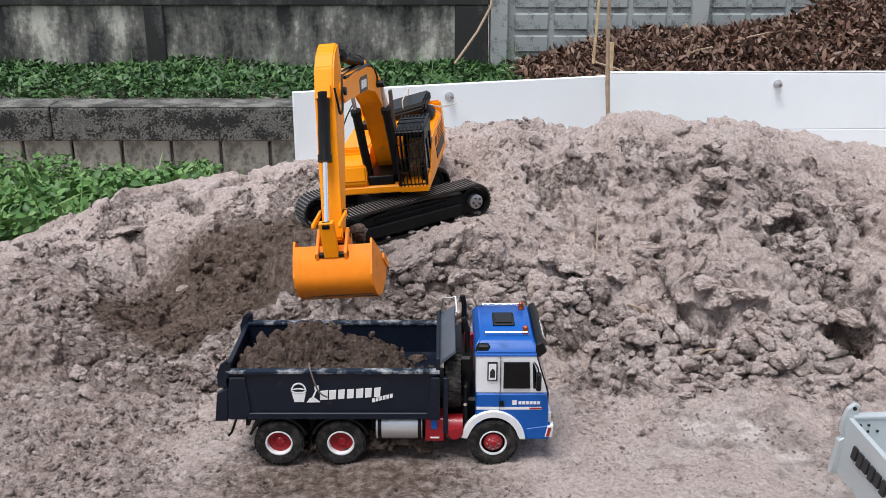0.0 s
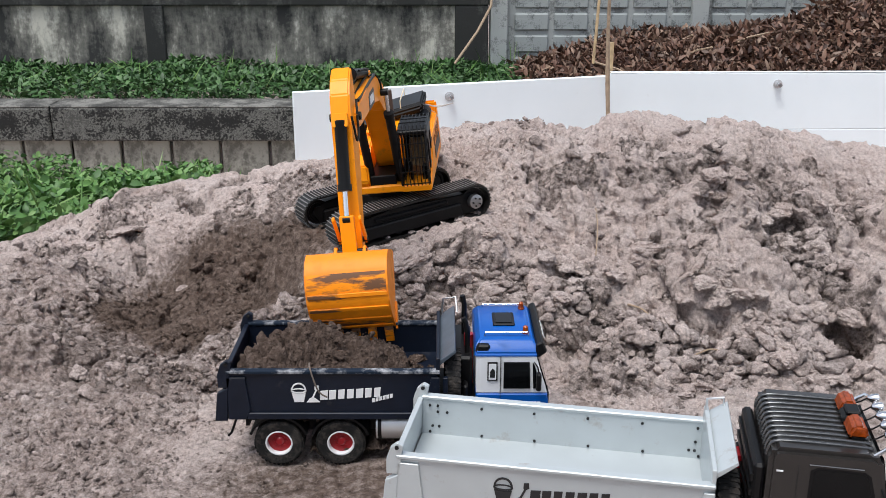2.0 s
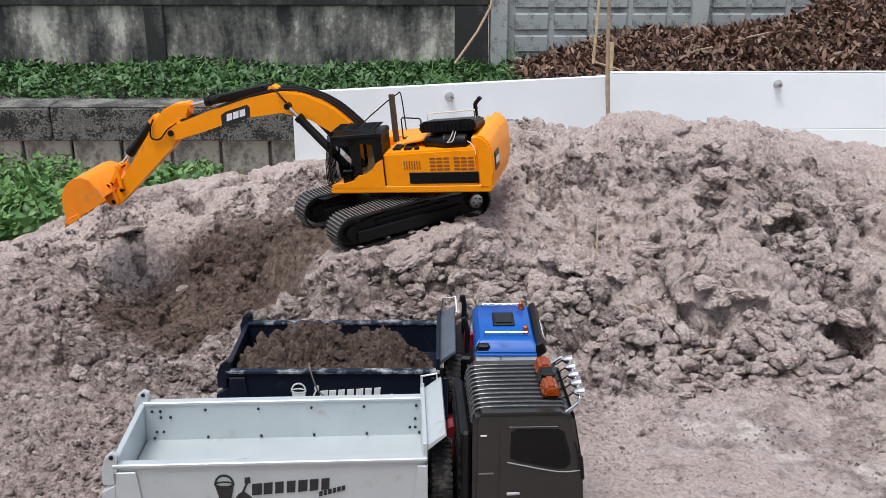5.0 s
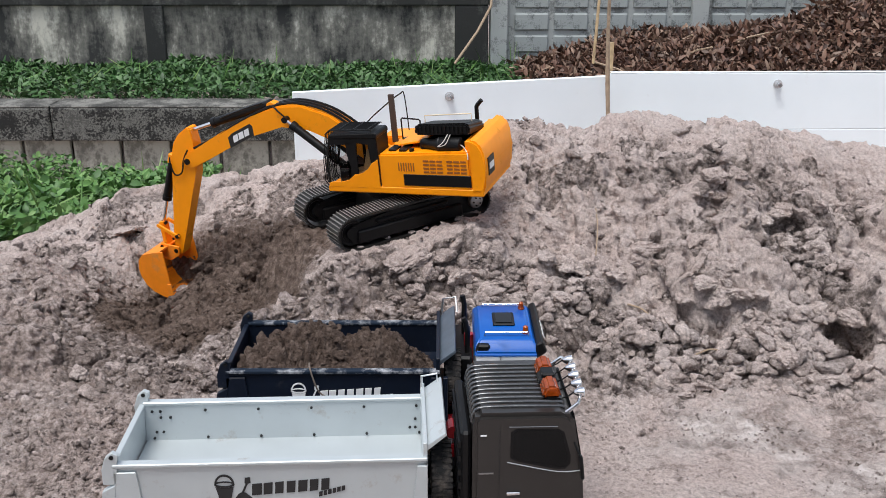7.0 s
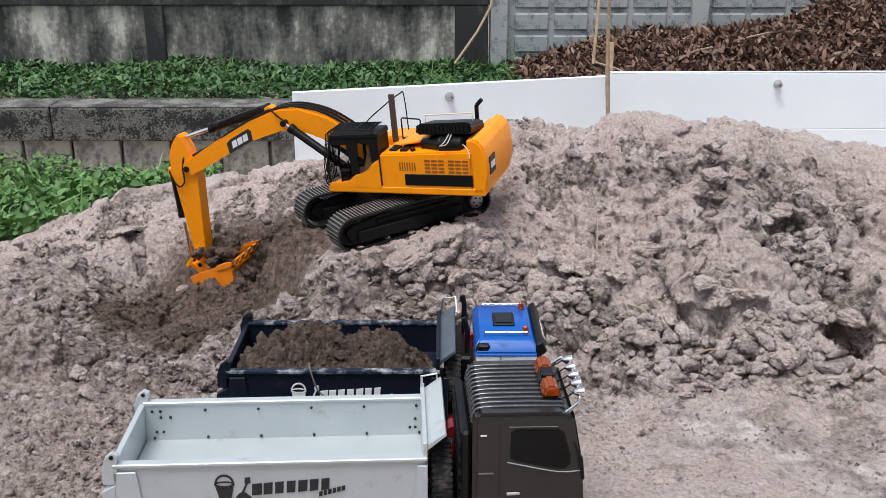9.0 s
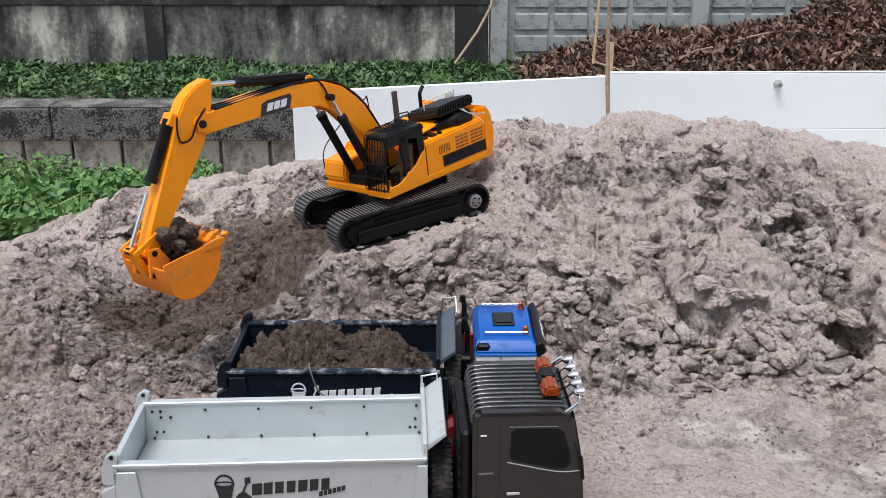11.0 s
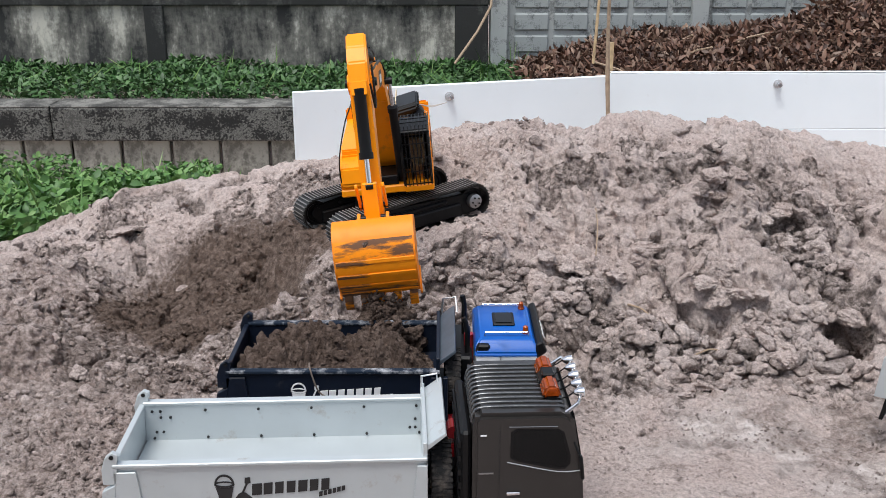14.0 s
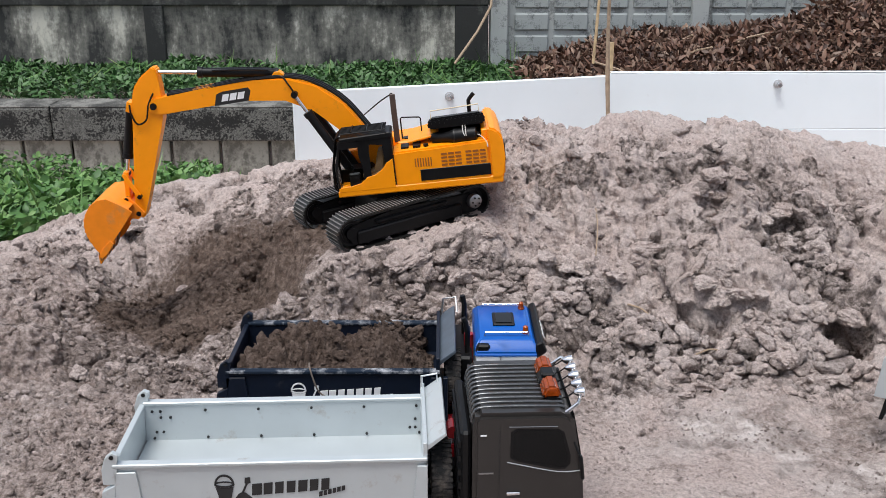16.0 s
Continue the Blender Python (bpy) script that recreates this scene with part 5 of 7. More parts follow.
    part("rear_window", P([(X(0.071), 0.152), (X(0.087), 0.152), (X(0.087), 0.184), (X(0.071), 0.184)], y0 - 0.0006, y0 + 0.003), M_BLACK, cab)
    part("window_print", P([(X(0.073), 0.154), (X(0.085), 0.154), (X(0.085), 0.182), (X(0.073), 0.182)], y0 - 0.0012, y0 - 0.0004), M_WHITE, cab, "white printed window panel")
    part("print_mark", P([(X(0.075), 0.158), (X(0.083), 0.158), (X(0.083), 0.17), (X(0.079), 0.174), (X(0.075), 0.168)], y0 - 0.0017, y0 - 0.001), M_DECAL_K, cab)
    part("stripe", B((X(0.054), X(0.16), y0 - 0.0006, y0 + 0.002, 0.100, 0.1045)), M_WHITE, cab, "white stripe")
    part("door_seam", B((X(0.0915), X(0.0925), y0 - 0.0007, y0 + 0.003, 0.1, 0.195)), M_DECAL_K, cab)
    part("door_handle", B((X(0.091), X(0.098), y0 - 0.003, y0, 0.107, 0.116)), M_BLACK, cab)
    for k in range(6):
        part("letter_bar", B((X(0.122) + k * 0.006, X(0.1268) + k * 0.006, y0 - 0.0007, y0 + 0.001, 0.1095, 0.1145)), M_DECAL_W, cab)
    part("mark", B((X(0.112), X(0.119), y0 - 0.0007, y0 + 0.001, 0.1085, 0.1165)), M_DECAL_W, cab)
    part("letter_bar", B((X(0.140), X(0.160), y0 - 0.0009, y0 + 0.001, 0.1006, 0.1037)), M_RED, cab)
    arch = [(X(0.082) + 0.053 * math.cos(a), 0.041 + 0.058 * math.sin(a)) for a in np.linspace(0.12, math.pi - 0.15, 16)] + [(X(0.082) + 0.043 * math.cos(a), 0.041 + 0.048 * math.sin(a)) for a in np.linspace(math.pi - 0.15, 0.12, 16)]
    for y in (y0, y1):
        part("wheel_arch", P(arch, y - 0.005, y + 0.005), M_WHITE, cab, "white wheel arch", bevel=0.0012)
    part("bumper", P([(X(0.135), 0.045), (X(0.174), 0.045), (X(0.178), 0.055), (X(0.176), 0.072), (X(0.135), 0.066)], y0 - 0.001, y1 + 0.001), M_BLUE, cab, bevel=0.002)
    part("bumper_corner", P([(X(0.166), 0.05), (X(0.178), 0.05), (X(0.18), 0.072), (X(0.170), 0.07)], y0 - 0.003, y0 + 0.012), M_WHITE, cab, bevel=0.001)
    part("red_stripe", P([(X(0.168), 0.052), (X(0.173), 0.052), (X(0.1765), 0.068), (X(0.1715), 0.068)], y0 - 0.004, y0 - 0.0025), M_RED, cab)
    part("headlamp", B((X(0.17), X(0.1765), y0 + 0.004, y0 + 0.03, 0.074, 0.092)), M_CLEAR, cab, bevel=0.001)
    part("headlamp", B((X(0.17), X(0.1765), y1 - 0.03, y1 - 0.004, 0.074, 0.092)), M_CLEAR, cab, bevel=0.001)
    part("grille", B((X(0.169), X(0.174), y0 + 0.03, y1 - 0.03, 0.075, 0.115)), M_BLACK, cab)
    for y in (y0 - 0.014, y1 + 0.014):
        part("mirror", B((X(0.148), X(0.156), y - 0.006, y + 0.006, 0.142, 0.172)), M_BLACK, cab, bevel=0.002)
        part("mirror_arm", T([(X(0.152), y, 0.172), (X(0.15), y, 0.182), (X(0.146), (y0 if y < 0 else y1), 0.184)], 0.0012, 5), M_BLACK, cab)
    # stack and gear behind the cab
    part("exhaust_pipe", T([(X(0.040), -0.03, 0.08), (X(0.040), -0.03, 0.21), (X(0.037), -0.03, 0.228), (X(0.033), -0.03, 0.236)], 0.0045, 10), M_BLACK, tk, smooth=True)
    part("exhaust_pipe", T([(X(0.036), 0.045, 0.08), (X(0.036), 0.045, 0.23), (X(0.033), 0.045, 0.245)], 0.0045, 10), M_BLACK, tk, smooth=True)
    part("air_cleaner", T([(X(0.043), 0.0, 0.08), (X(0.043), 0.0, 0.195)], 0.008, 12), M_RED, tk, smooth=True)
    spare_tyre("spare_wheel", tk, pose(X(0.016), -0.042, 0.135, 0, 0, 90), 0.050, 0.026)
    # black box added below the bed; its colour stands in for the shadow there
    part("shade_box", B((X(-0.31), X(0.13), -0.058, 0.058, 0.044, 0.104)), M_BLACK, tk, bevel=0.004)
    # black box added to darken the gap between bed and cab
    part("gap_filler", B((X(0.002), X(0.048), -0.05, 0.085, 0.09, 0.175)), M_BLACK, tk, bevel=0.004)
    part("cable_rack", B((X(0.032), X(0.040), -0.084, -0.06, 0.07, 0.14)), M_BLACK, tk, bevel=0.003)
    part("hydraulic_post", B((X(0.000), X(0.008), -0.096, -0.088, 0.06, 0.16)), M_NAVY, tk, bevel=0.001)
    part("valve_knob", T([(X(0.036), -0.083, 0.108), (X(0.036), -0.086, 0.108)], 0.003, 8), M_CHROME, tk)
    return tk


def build_silver_truck():
    tk = thing("dump_truck", "bronze-grey model dump truck with an empty silver-white bed", "truck")
    L, W = 0.412, 0.172
    for y in (-0.10, -0.072):
        part("chassis_rail", B((-0.0, 0.58, y - 0.006, y + 0.006, 0.05, 0.075)), M_BLACK, tk)
    wheels = []
    for x in (0.075, 0.185, 0.43, 0.535):
        part("axle", T([(x, -0.15, 0.043), (x, -0.02, 0.043)], 0.008, 10), M_BLACK, tk)
        for sg, y in ((-1, -0.158), (1, -0.014)):
            wheels.append(build_wheel(tk, x, y, 0.043, 0.032, M_STEEL, sg, front=x > 0.4))
    bed = build_bed(tk, 0.0, L, -W, 0.0, 0.122, 0.185, M_SILVER, M_SILVER, M_DECAL_K, rivets=True)
    part("skirt", P([(0.03, 0.078), (L - 0.03, 0.078), (L - 0.02, 0.094), (0.02, 0.094)], -W + 0.004, -W + 0.012), M_SILVER, bed)
    part("visor_hoop", T([(L - 0.004, -0.012, 0.19), (L - 0.004, -0.012, 0.222), (L + 0.018, -0.012, 0.226), (L + 0.02, -0.012, 0.205)], 0.002, 6), M_ALU, bed)
    decal(bed, 0.13, 0.128, 0.036, -W - 0.0005, M_DECAL_K)
    for k in range(6):
        part("letter_bar", P([(-0.0135, 0.136 + 0.002 * (k % 2)), (-0.009, 0.136 + 0.002 * (k % 2)), (-0.0065, 0.156), (-0.0105, 0.156)], -0.135 + 0.017 * k, -0.123 + 0.017 * k), M_DECAL_K, bed)
    # cab
    c0, c1, y0, y1 = 0.472, 0.624, -0.170, -0.002
    cab = part("cab", P([(c0, 0.06), (c1 - 0.004, 0.06), (c1, 0.10), (c1 - 0.004, 0.155), (c1 - 0.018, 0.236), (c1 - 0.03, 0.243), (c0 + 0.006, 0.243), (c0, 0.232)], y0, y1), M_GUN, tk, "bronze-grey truck cab with a ribbed roof", bevel=0.010, seg=4, smooth=True)
    for k in range(11):
        y = y0 + 0.022 + k * (y1 - y0 - 0.044) / 10
        part("roof_rib", T(bend([(c0 - 0.0004, y, 0.222), (c0 + 0.003, y, 0.236), (c0 + 0.014, y, 0.2425), (c0 + 0.06, y, 0.2435), (c1 - 0.036, y, 0.2425), (c1 - 0.03, y, 0.240)], 3), 0.0026, 10), mat("satin_roof_metal", (0.115, 0.117, 0.12), 0.22, metal=0.8) if k == 0 else bpy.data.materials["satin_roof_metal"], cab, smooth=True)
    part("window", P([(c0 + 0.054, 0.181), (c0 + 0.060, 0.177), (c0 + 0.112, 0.164), (c0 + 0.122, 0.164), (c0 + 0.127, 0.170), (c0 + 0.127, 0.180), (c0 + 0.118, 0.214), (c0 + 0.112, 0.218), (c0 + 0.060, 0.219), (c0 + 0.054, 0.214)], y0 - 0.0006, y0 + 0.004), M_GLASS, cab, "dark side window")
    part("window_frame", P([(c0 + 0.050, 0.178), (c0 + 0.058, 0.173), (c0 + 0.112, 0.160), (c0 + 0.124, 0.160), (c0 + 0.131, 0.168), (c0 + 0.131, 0.180), (c0 + 0.121, 0.216), (c0 + 0.113, 0.221), (c0 + 0.058, 0.222), (c0 + 0.050, 0.217)], y0 - 0.0003, y0 + 0.003), M_BLACK, cab)
    part("chrome_strip", T(bend([(c0 + 0.046, y0 - 0.0004, 0.172), (c0 + 0.07, y0 - 0.0004, 0.166), (c0 + 0.115, y0 - 0.0004, 0.156), (c0 + 0.146, y0 - 0.0004, 0.157)], 4), 0.0008, 5), M_ALU, cab)
    part("chrome_strip", T([(c0 + 0.048, y0 - 0.0004, 0.225), (c0 + 0.112, y0 - 0.0004, 0.2245)], 0.0007, 5), M_STEEL, cab)
    part("door_seam", T([(c0 + 0.036, y0 - 0.0003, 0.075), (c0 + 0.036, y0 - 0.0003, 0.222)], 0.0006, 4), M_DECAL_K, cab)
    part("trim_line", B((c0 + 0.008, c0 + 0.028, y0 - 0.001, y0 + 0.001, 0.1545, 0.1565)), M_STEEL, cab)
    part("trim_line", B((c0 + 0.008, c0 + 0.036, y0 - 0.001, y0 + 0.001, 0.112, 0.1135)), M_STEEL, cab)
    part("vent_mark", B((c0 + 0.010, c0 + 0.018, y0 - 0.001, y0 + 0.001, 0.212, 0.214)), M_WHITE, cab)
    part("door_handle", B((c0 + 0.046, c0 + 0.064, y0 - 0.004, y0 - 0.0005, 0.122, 0.127)), M_CHROME, cab, bevel=0.001)
    part("windscreen", P([(c1 - 0.003, 0.155), (c1 - 0.0015, 0.158), (c1 - 0.016, 0.234), (c1 - 0.019, 0.232)], y0 + 0.012, y1 - 0.012), M_GLASS, cab, "dark windscreen")
    part("grille", B((c1 - 0.004, c1 + 0.002, y0 + 0.03, y1 - 0.03, 0.075, 0.14)), M_BLACK, cab)
    part("bumper", B((c1 - 0.03, c1 + 0.008, y0 - 0.002, y1 + 0.002, 0.045, 0.075)), M_GUN, cab, bevel=0.003)
    part("corner_lamp", B((c1 - 0.016, c1 - 0.001, y0 - 0.0022, y0 + 0.01, 0.098, 0.112)), M_AMBER, cab, bevel=0.001)
    for y in (y0 - 0.010, y1 + 0.010):
        part("mirror", P([(c1 - 0.008, 0.15), (c1 - 0.003, 0.15), (c1 - 0.007, 0.185), (c1 - 0.012, 0.188)], y - 0.004, y + 0.004), M_BLACK, cab, bevel=0.0015)
        part("mirror_arm", T([(c1 - 0.012, y, 0.188), (c1 - 0.017, (y0 if y < -0.1 else y1), 0.2)], 0.0015, 5), M_BLACK, cab)
    # light bar and front lamp rail on the roof
    part("beacon_bar", B((c1 - 0.056, c1 - 0.030, -0.100, -0.068, 0.246, 0.258)), M_BLACK, cab, bevel=0.004)
    part("beacon_speaker", B((c1 - 0.052, c1 - 0.034, -0.096, -0.072, 0.258, 0.264)), M_BLACK, cab, bevel=0.002)
    for a, b in ((-0.135, -0.098), (-0.07, -0.035)):
        part("beacon", P([(c1 - 0.056, 0.247), (c1 - 0.030, 0.247), (c1 - 0.031, 0.254), (c1 - 0.036, 0.264), (c1 - 0.050, 0.264), (c1 - 0.055, 0.254)], a, b), M_AMBER, cab, "amber beacon", bevel=0.004, seg=3, smooth=True)
    part("beacon_foot", B((c1 - 0.05, c1 - 0.036, -0.135, -0.035, 0.238, 0.249)), M_BLACK, cab)
    part("lamp_rail", T([(c1 - 0.028, y0 + 0.012, 0.238), (c1 - 0.012, y0 + 0.014, 0.25), (c1 - 0.006, y0 + 0.03, 0.252), (c1 - 0.006, y1 - 0.03, 0.252), (c1 - 0.012, y1 - 0.014, 0.25), (c1 - 0.028, y1 - 0.012, 0.238)], 0.0028, 8), M_CHROME, cab, smooth=True)
    for k in range(5):
        y = y0 + 0.035 + k * (y1 - y0 - 0.07) / 4
        lamp = part("roof_lamp", T([(c1 - 0.014, y, 0.256), (c1 - 0.008, y, 0.256), (c1 - 0.002, y, 0.256)], 0.006, 14, [0.003, 0.0062, 0.0072]), M_CHROME, cab, "chrome roof lamp", smooth=True)
        part("lens", T([(c1 - 0.002, y, 0.256), (c1 - 0.0005, y, 0.256)], 0.0066, 14), M_CLEAR, lamp)
        part("lamp_wire", T([(c1 - 0.014, y, 0.256), (c1 - 0.022, y, 0.250), (c1 - 0.028, y + 0.006, 0.244)], 0.001, 4), M_BLACK, lamp)
    # between bed and cab
    part("gear_box", B((L + 0.012, c0 - 0.028, -0.13, -0.03, 0.06, 0.15)), M_BLACK, tk, bevel=0.004)
    part("air_tank", T([(L + 0.04, -0.06, 0.155), (L + 0.04, -0.035, 0.155)], 0.010, 12), M_RED, tk, smooth=True)
    part("air_tank", T([(L + 0.04, -0.06, 0.125), (L + 0.04, -0.035, 0.125)], 0.010, 12), M_RED, tk, smooth=True)
    spare_tyre("spare_wheel", tk, pose(L + 0.020, -0.118, 0.125, 0, 0, 90), 0.047, 0.028)
    part("rear_panel", B((c0 - 0.016, c0 - 0.002, y0 + 0.006, y1 - 0.006, 0.07, 0.215)), M_BLACK, tk, bevel=0.004)
    for k in range(6):
        part("panel_rib", B((c0 - 0.019, c0 - 0.015, y0 + 0.008, y1 - 0.008, 0.085 + k * 0.021, 0.094 + k * 0.021)), M_BLACK, tk)
    return tk, wheels


def build_white_truck():
    tk = thing("dump_truck", "white-bedded model dump truck parked at the edge of the yard", "truck")
    bed = build_bed(tk, 0.0, 0.40, -0.085, 0.085, 0.128, 0.208, M_SILVER, M_SILVER, M_DECAL_K, rivets=True)
    for y in (-0.02, 0.02):
        part("chassis_rail", B((0.01, 0.56, y - 0.006, y + 0.006, 0.05, 0.078)), M_BLACK, tk)
    for sg in (-1, 1):
        part("mud_flap", P([(-0.010, 0.055), (-0.004, 0.055), (0.004, 0.105), (-0.003, 0.105)], sg * 0.066 - 0.02, sg * 0.066 + 0.02), M_BLACK, tk)
        for x in (0.075, 0.18, 0.5):
            build_wheel(tk, x, sg * 0.072, 0.041, 0.032, M_STEEL, sg, front=x > 0.4)
    part("cab", P([(0.44, 0.06), (0.56, 0.06), (0.565, 0.14), (0.55, 0.225), (0.44, 0.23)], -0.085, 0.085), M_WHITE, tk, bevel=0.006, seg=2)
    return tk


white_truck = build_white_truck()
blue_truck = build_blue_truck()
silver_truck, silver_wheels = build_silver_truck()
excavator, moving = build_excavator()


# ---- loose soil ----
def clod_mesh(seed, detail=2, flat=0.75, angular=0.5):
    """A lumpy, slightly angular clod about 1 across in radius."""
    r = random.Random(seed)
    bm = bmesh.new()
    bmesh.ops.create_icosphere(bm, subdivisions=detail, radius=1.0)
    off = Vector((r.uniform(0, 50), r.uniform(0, 50), r.uniform(0, 50)))
    cuts = [(Vector((r.uniform(-1, 1), r.uniform(-1, 1), r.uniform(-1, 1))).normalized(), r.uniform(0.45, 0.80)) for _ in range(11)]
    for v in bm.verts:
        d = v.co.normalized()
        rad = 1.0
        for n_, h in cuts:
            c = d.dot(n_)
            if c > 0.05:
                rad = min(rad, h / c * angular + rad * (1 - angular))
        # sharp broken crests at three sizes, over an uneven body
        crest = 0.34 * (0.3 - abs(noise.noise(d * 2.1 + off))) + 0.24 * (0.25 - abs(noise.noise(d * 4.6 + off)))
        if detail > 2:
            crest += 0.17 * (0.25 - abs(noise.noise(d * 9.5 + off))) + 0.08 * noise.noise(d * 17 + off)
        rad *= 1 + 0.22 * noise.noise(d * 1.5 + off * 1.3) + crest
        v.co = d * rad
        v.co.z *= flat
    me = bpy.data.meshes.new("soil_clod")
    bm.to_mesh(me)
    bm.free()
    at = me.attributes.new("crust", "FLOAT", "POINT")
    at.data.foreach_set("value", np.full(len(me.vertices), 0.8, np.float32))
    me.materials.append(M_SOIL)
    return me


CLODS = [clod_mesh(100 + k, 4 if k < 6 else 3, random.uniform(0.6, 0.85), 0.92) for k in range(12)]


def spot_on(x, y):
    """The place of a point of the plan on the leaning surface."""
    x, y = np.array([x]), np.array([y])
    z = ground_z(x, y)
    a, b = leaned(x, y, z)
    return float(a[0]), float(b[0]), float(z[0])


def gz(x, y):
    return float(ground_z(np.array([x]), np.array([y]))[0])


def place_clod(x, y, s, sink=0.45, tilt=40, label="dry pinkish-grey soil clod lying on the heap", me=None, flat=1.0):
    ob = new("soil_clod", me or random.choice(CLODS))
    x, y, z = spot_on(x, y)
    m = pose(x, y, z + s * flat * (0.55 - sink), random.uniform(-tilt, tilt), random.uniform(-tilt, tilt), random.uniform(0, 360))
    ob.matrix_basis = m @ Matrix.Diagonal((s * random.uniform(0.8, 1.35), s * random.uniform(0.8, 1.2), s * flat, 1))
    return tagged(ob, label, "soil clod", "clods on the heap")


random.seed(11)
# named lumps: place, size
for x, y, s, flat in ((-0.094, 2.09, 0.052, 0.45), (0.039, 2.07, 0.034, 0.9), (-0.03, 2.01, 0.030, 0.9), (0.02, 1.985, 0.036, 0.5), (0.10, 2.03, 0.030, 0.8), (0.0, 2.10, 0.026, 1.0), (0.07, 2.12, 0.024, 0.9), (-0.356, 2.02, 0.026, 0.9), (-0.92, 2.66, 0.042, 0.4), (-0.86, 2.68, 0.030, 0.5), (-0.98, 2.60, 0.028, 0.6), (-0.70, 2.50, 0.024, 0.8), (0.463, 1.705, 0.042, 0.45), (0.50, 1.70, 0.026, 0.5), (0.68, 1.775, 0.036, 0.9), (0.642, 1.845, 0.036, 0.8), (0.72, 1.75, 0.032, 0.8), (0.574, 1.755, 0.020, 0.8), (0.298, 1.82, 0.018, 0.9), (0.842, 1.79, 0.023, 1.0), (0.79, 1.83, 0.032, 0.9), (0.542, 1.785, 0.020, 0.9), (0.592, 1.69, 0.018, 0.7), (0.726, 1.69, 0.018, 0.8), (0.60, 1.72, 0.026, 0.6), (0.65, 1.71, 0.022, 0.8), (-0.912, 2.37, 0.026, 0.6), (-1.04, 2.24, 0.025, 0.7), (0.206, 2.03, 0.046, 0.8), (0.26, 1.98, 0.032, 0.6), (0.622, 2.00, 0.034, 0.7), (0.112, 2.16, 0.024, 0.9), (0.507, 2.25, 0.030, 0.7), (0.58, 2.36, 0.034, 0.6), (0.72, 2.38, 0.036, 0.45), (0.76, 2.25, 0.03, 0.7), (0.45, 2.12, 0.036, 0.7), (0.9, 2.2, 0.034, 0.8), (-0.85, 1.95, 0.026, 0.6), (-0.95, 1.85, 0.024, 0.6), (-0.52, 2.05, 0.016, 0.9), (-0.30, 1.93, 0.020, 0.9), (-0.42, 2.62, 0.030, 0.6), (-0.36, 2.50, 0.026, 0.7)):
    place_clod(x, y, s, 0.45, 16, me=CLODS[random.randrange(6)], flat=0.35 + 0.65 * flat)
# crusts that overhang the hollows
for cx, cy, n_, w in ((0.545, 1.965, 6, 0.095), (0.845, 1.985, 4, 0.065), (0.645, 2.34, 3, 0.05), (0.84, 2.33, 3, 0.05), (0.25, 2.10, 4, 0.08), (0.43, 2.07, 3, 0.06)):
    for k in range(n_):
        u = -1 + 2 * (k + 0.5) / n_
        ob = place_clod(cx + u * w, cy - 0.035 * u * u + random.uniform(-0.012, 0.012), random.uniform(0.024, 0.036), 0.2, 14, "overhanging crust of dry pinkish soil on the heap", CLODS[random.randrange(6)])
rub = random.Random(5)
for k in range(80):
    u, v = rub.uniform(0.40, 0.98), rub.uniform(1.72, 1.98)
    if v > 1.80 + 0.20 * math.sin(max(0, (u - 0.42) / 0.35) * math.pi) ** 2 + 0.06:
        v = rub.uniform(1.72, 1.84)
    place_clod(u, v, rub.choice([0.008, 0.011, 0.013, 0.015, 0.018, 0.022]), 0.25)
for k in range(48):
    side = k % 3
    if side == 0:
        u, v = rub.uniform(-1.15, -0.38), rub.uniform(1.45, 2.3)
    elif side == 1:
        u, v = rub.uniform(-0.35, 0.35), rub.uniform(1.68, 2.1)
    else:
        u, v = rub.uniform(0.2, 1.15), rub.uniform(1.85, 2.7)
    place_clod(u, v, rub.choice([0.008, 0.010, 0.012, 0.014, 0.018, 0.024]), 0.3)


def joined(name, parts_, material, label, category, damp=None, crust=0.0):
    """One mesh from many (verts, faces) pieces, as numpy arrays."""
    vs, fs, n = [], [], 0
    for v, f in parts_:
        vs.append(v)
        fs.append(f + n)
        n += len(v)
    co, tri = np.concatenate(vs), np.concatenate(fs)
    me = bpy.data.meshes.new(name)
    me.vertices.add(len(co))
    me.vertices.foreach_set("co", co.astype(np.float32).ravel())
    me.loops.add(tri.size)
    me.loops.foreach_set("vertex_index", tri.astype(np.int32).ravel())
    me.polygons.add(len(tri))
    me.polygons.foreach_set("loop_start", np.arange(0, tri.size, tri.shape[1], dtype=np.int32))
    me.update(calc_edges=True)
    me.materials.append(material)
    if damp is not None:
        at = me.attributes.new("damp", "FLOAT", "POINT")
        at.data.foreach_set("value", damp(co).astype(np.float32))
        at = me.attributes.new("crust", "FLOAT", "POINT")
        at.data.foreach_set("value", np.full(len(co), crust, np.float32))
    return tagged(new(name, me), label, category, kind="stuff")


def mesh_arrays(me):
    v = np.empty(len(me.vertices) * 3, np.float32)
    me.vertices.foreach_get("co", v)
    me.calc_loop_triangles()
    f = np.empty(len(me.loop_triangles) * 3, np.int32)
    me.loop_triangles.foreach_get("vertices", f)
    return v.reshape(-1, 3), f.reshape(-1, 3)


def rotations(n, tilt, r):
    e = np.stack([r.uniform(-tilt, tilt, n), r.uniform(-tilt, tilt, n), r.uniform(0, 2 * np.pi, n)], 1)
    return [np.array(Euler(a).to_matrix()) for a in e]


def chip(seed):
    v, f = mesh_arrays(clod_mesh(seed, 1, 0.75, 1.0))
    g = random.Random(seed)
    return v * (g.uniform(0.7, 1.5), g.uniform(0.7, 1.2), g.uniform(0.6, 1.0)), f


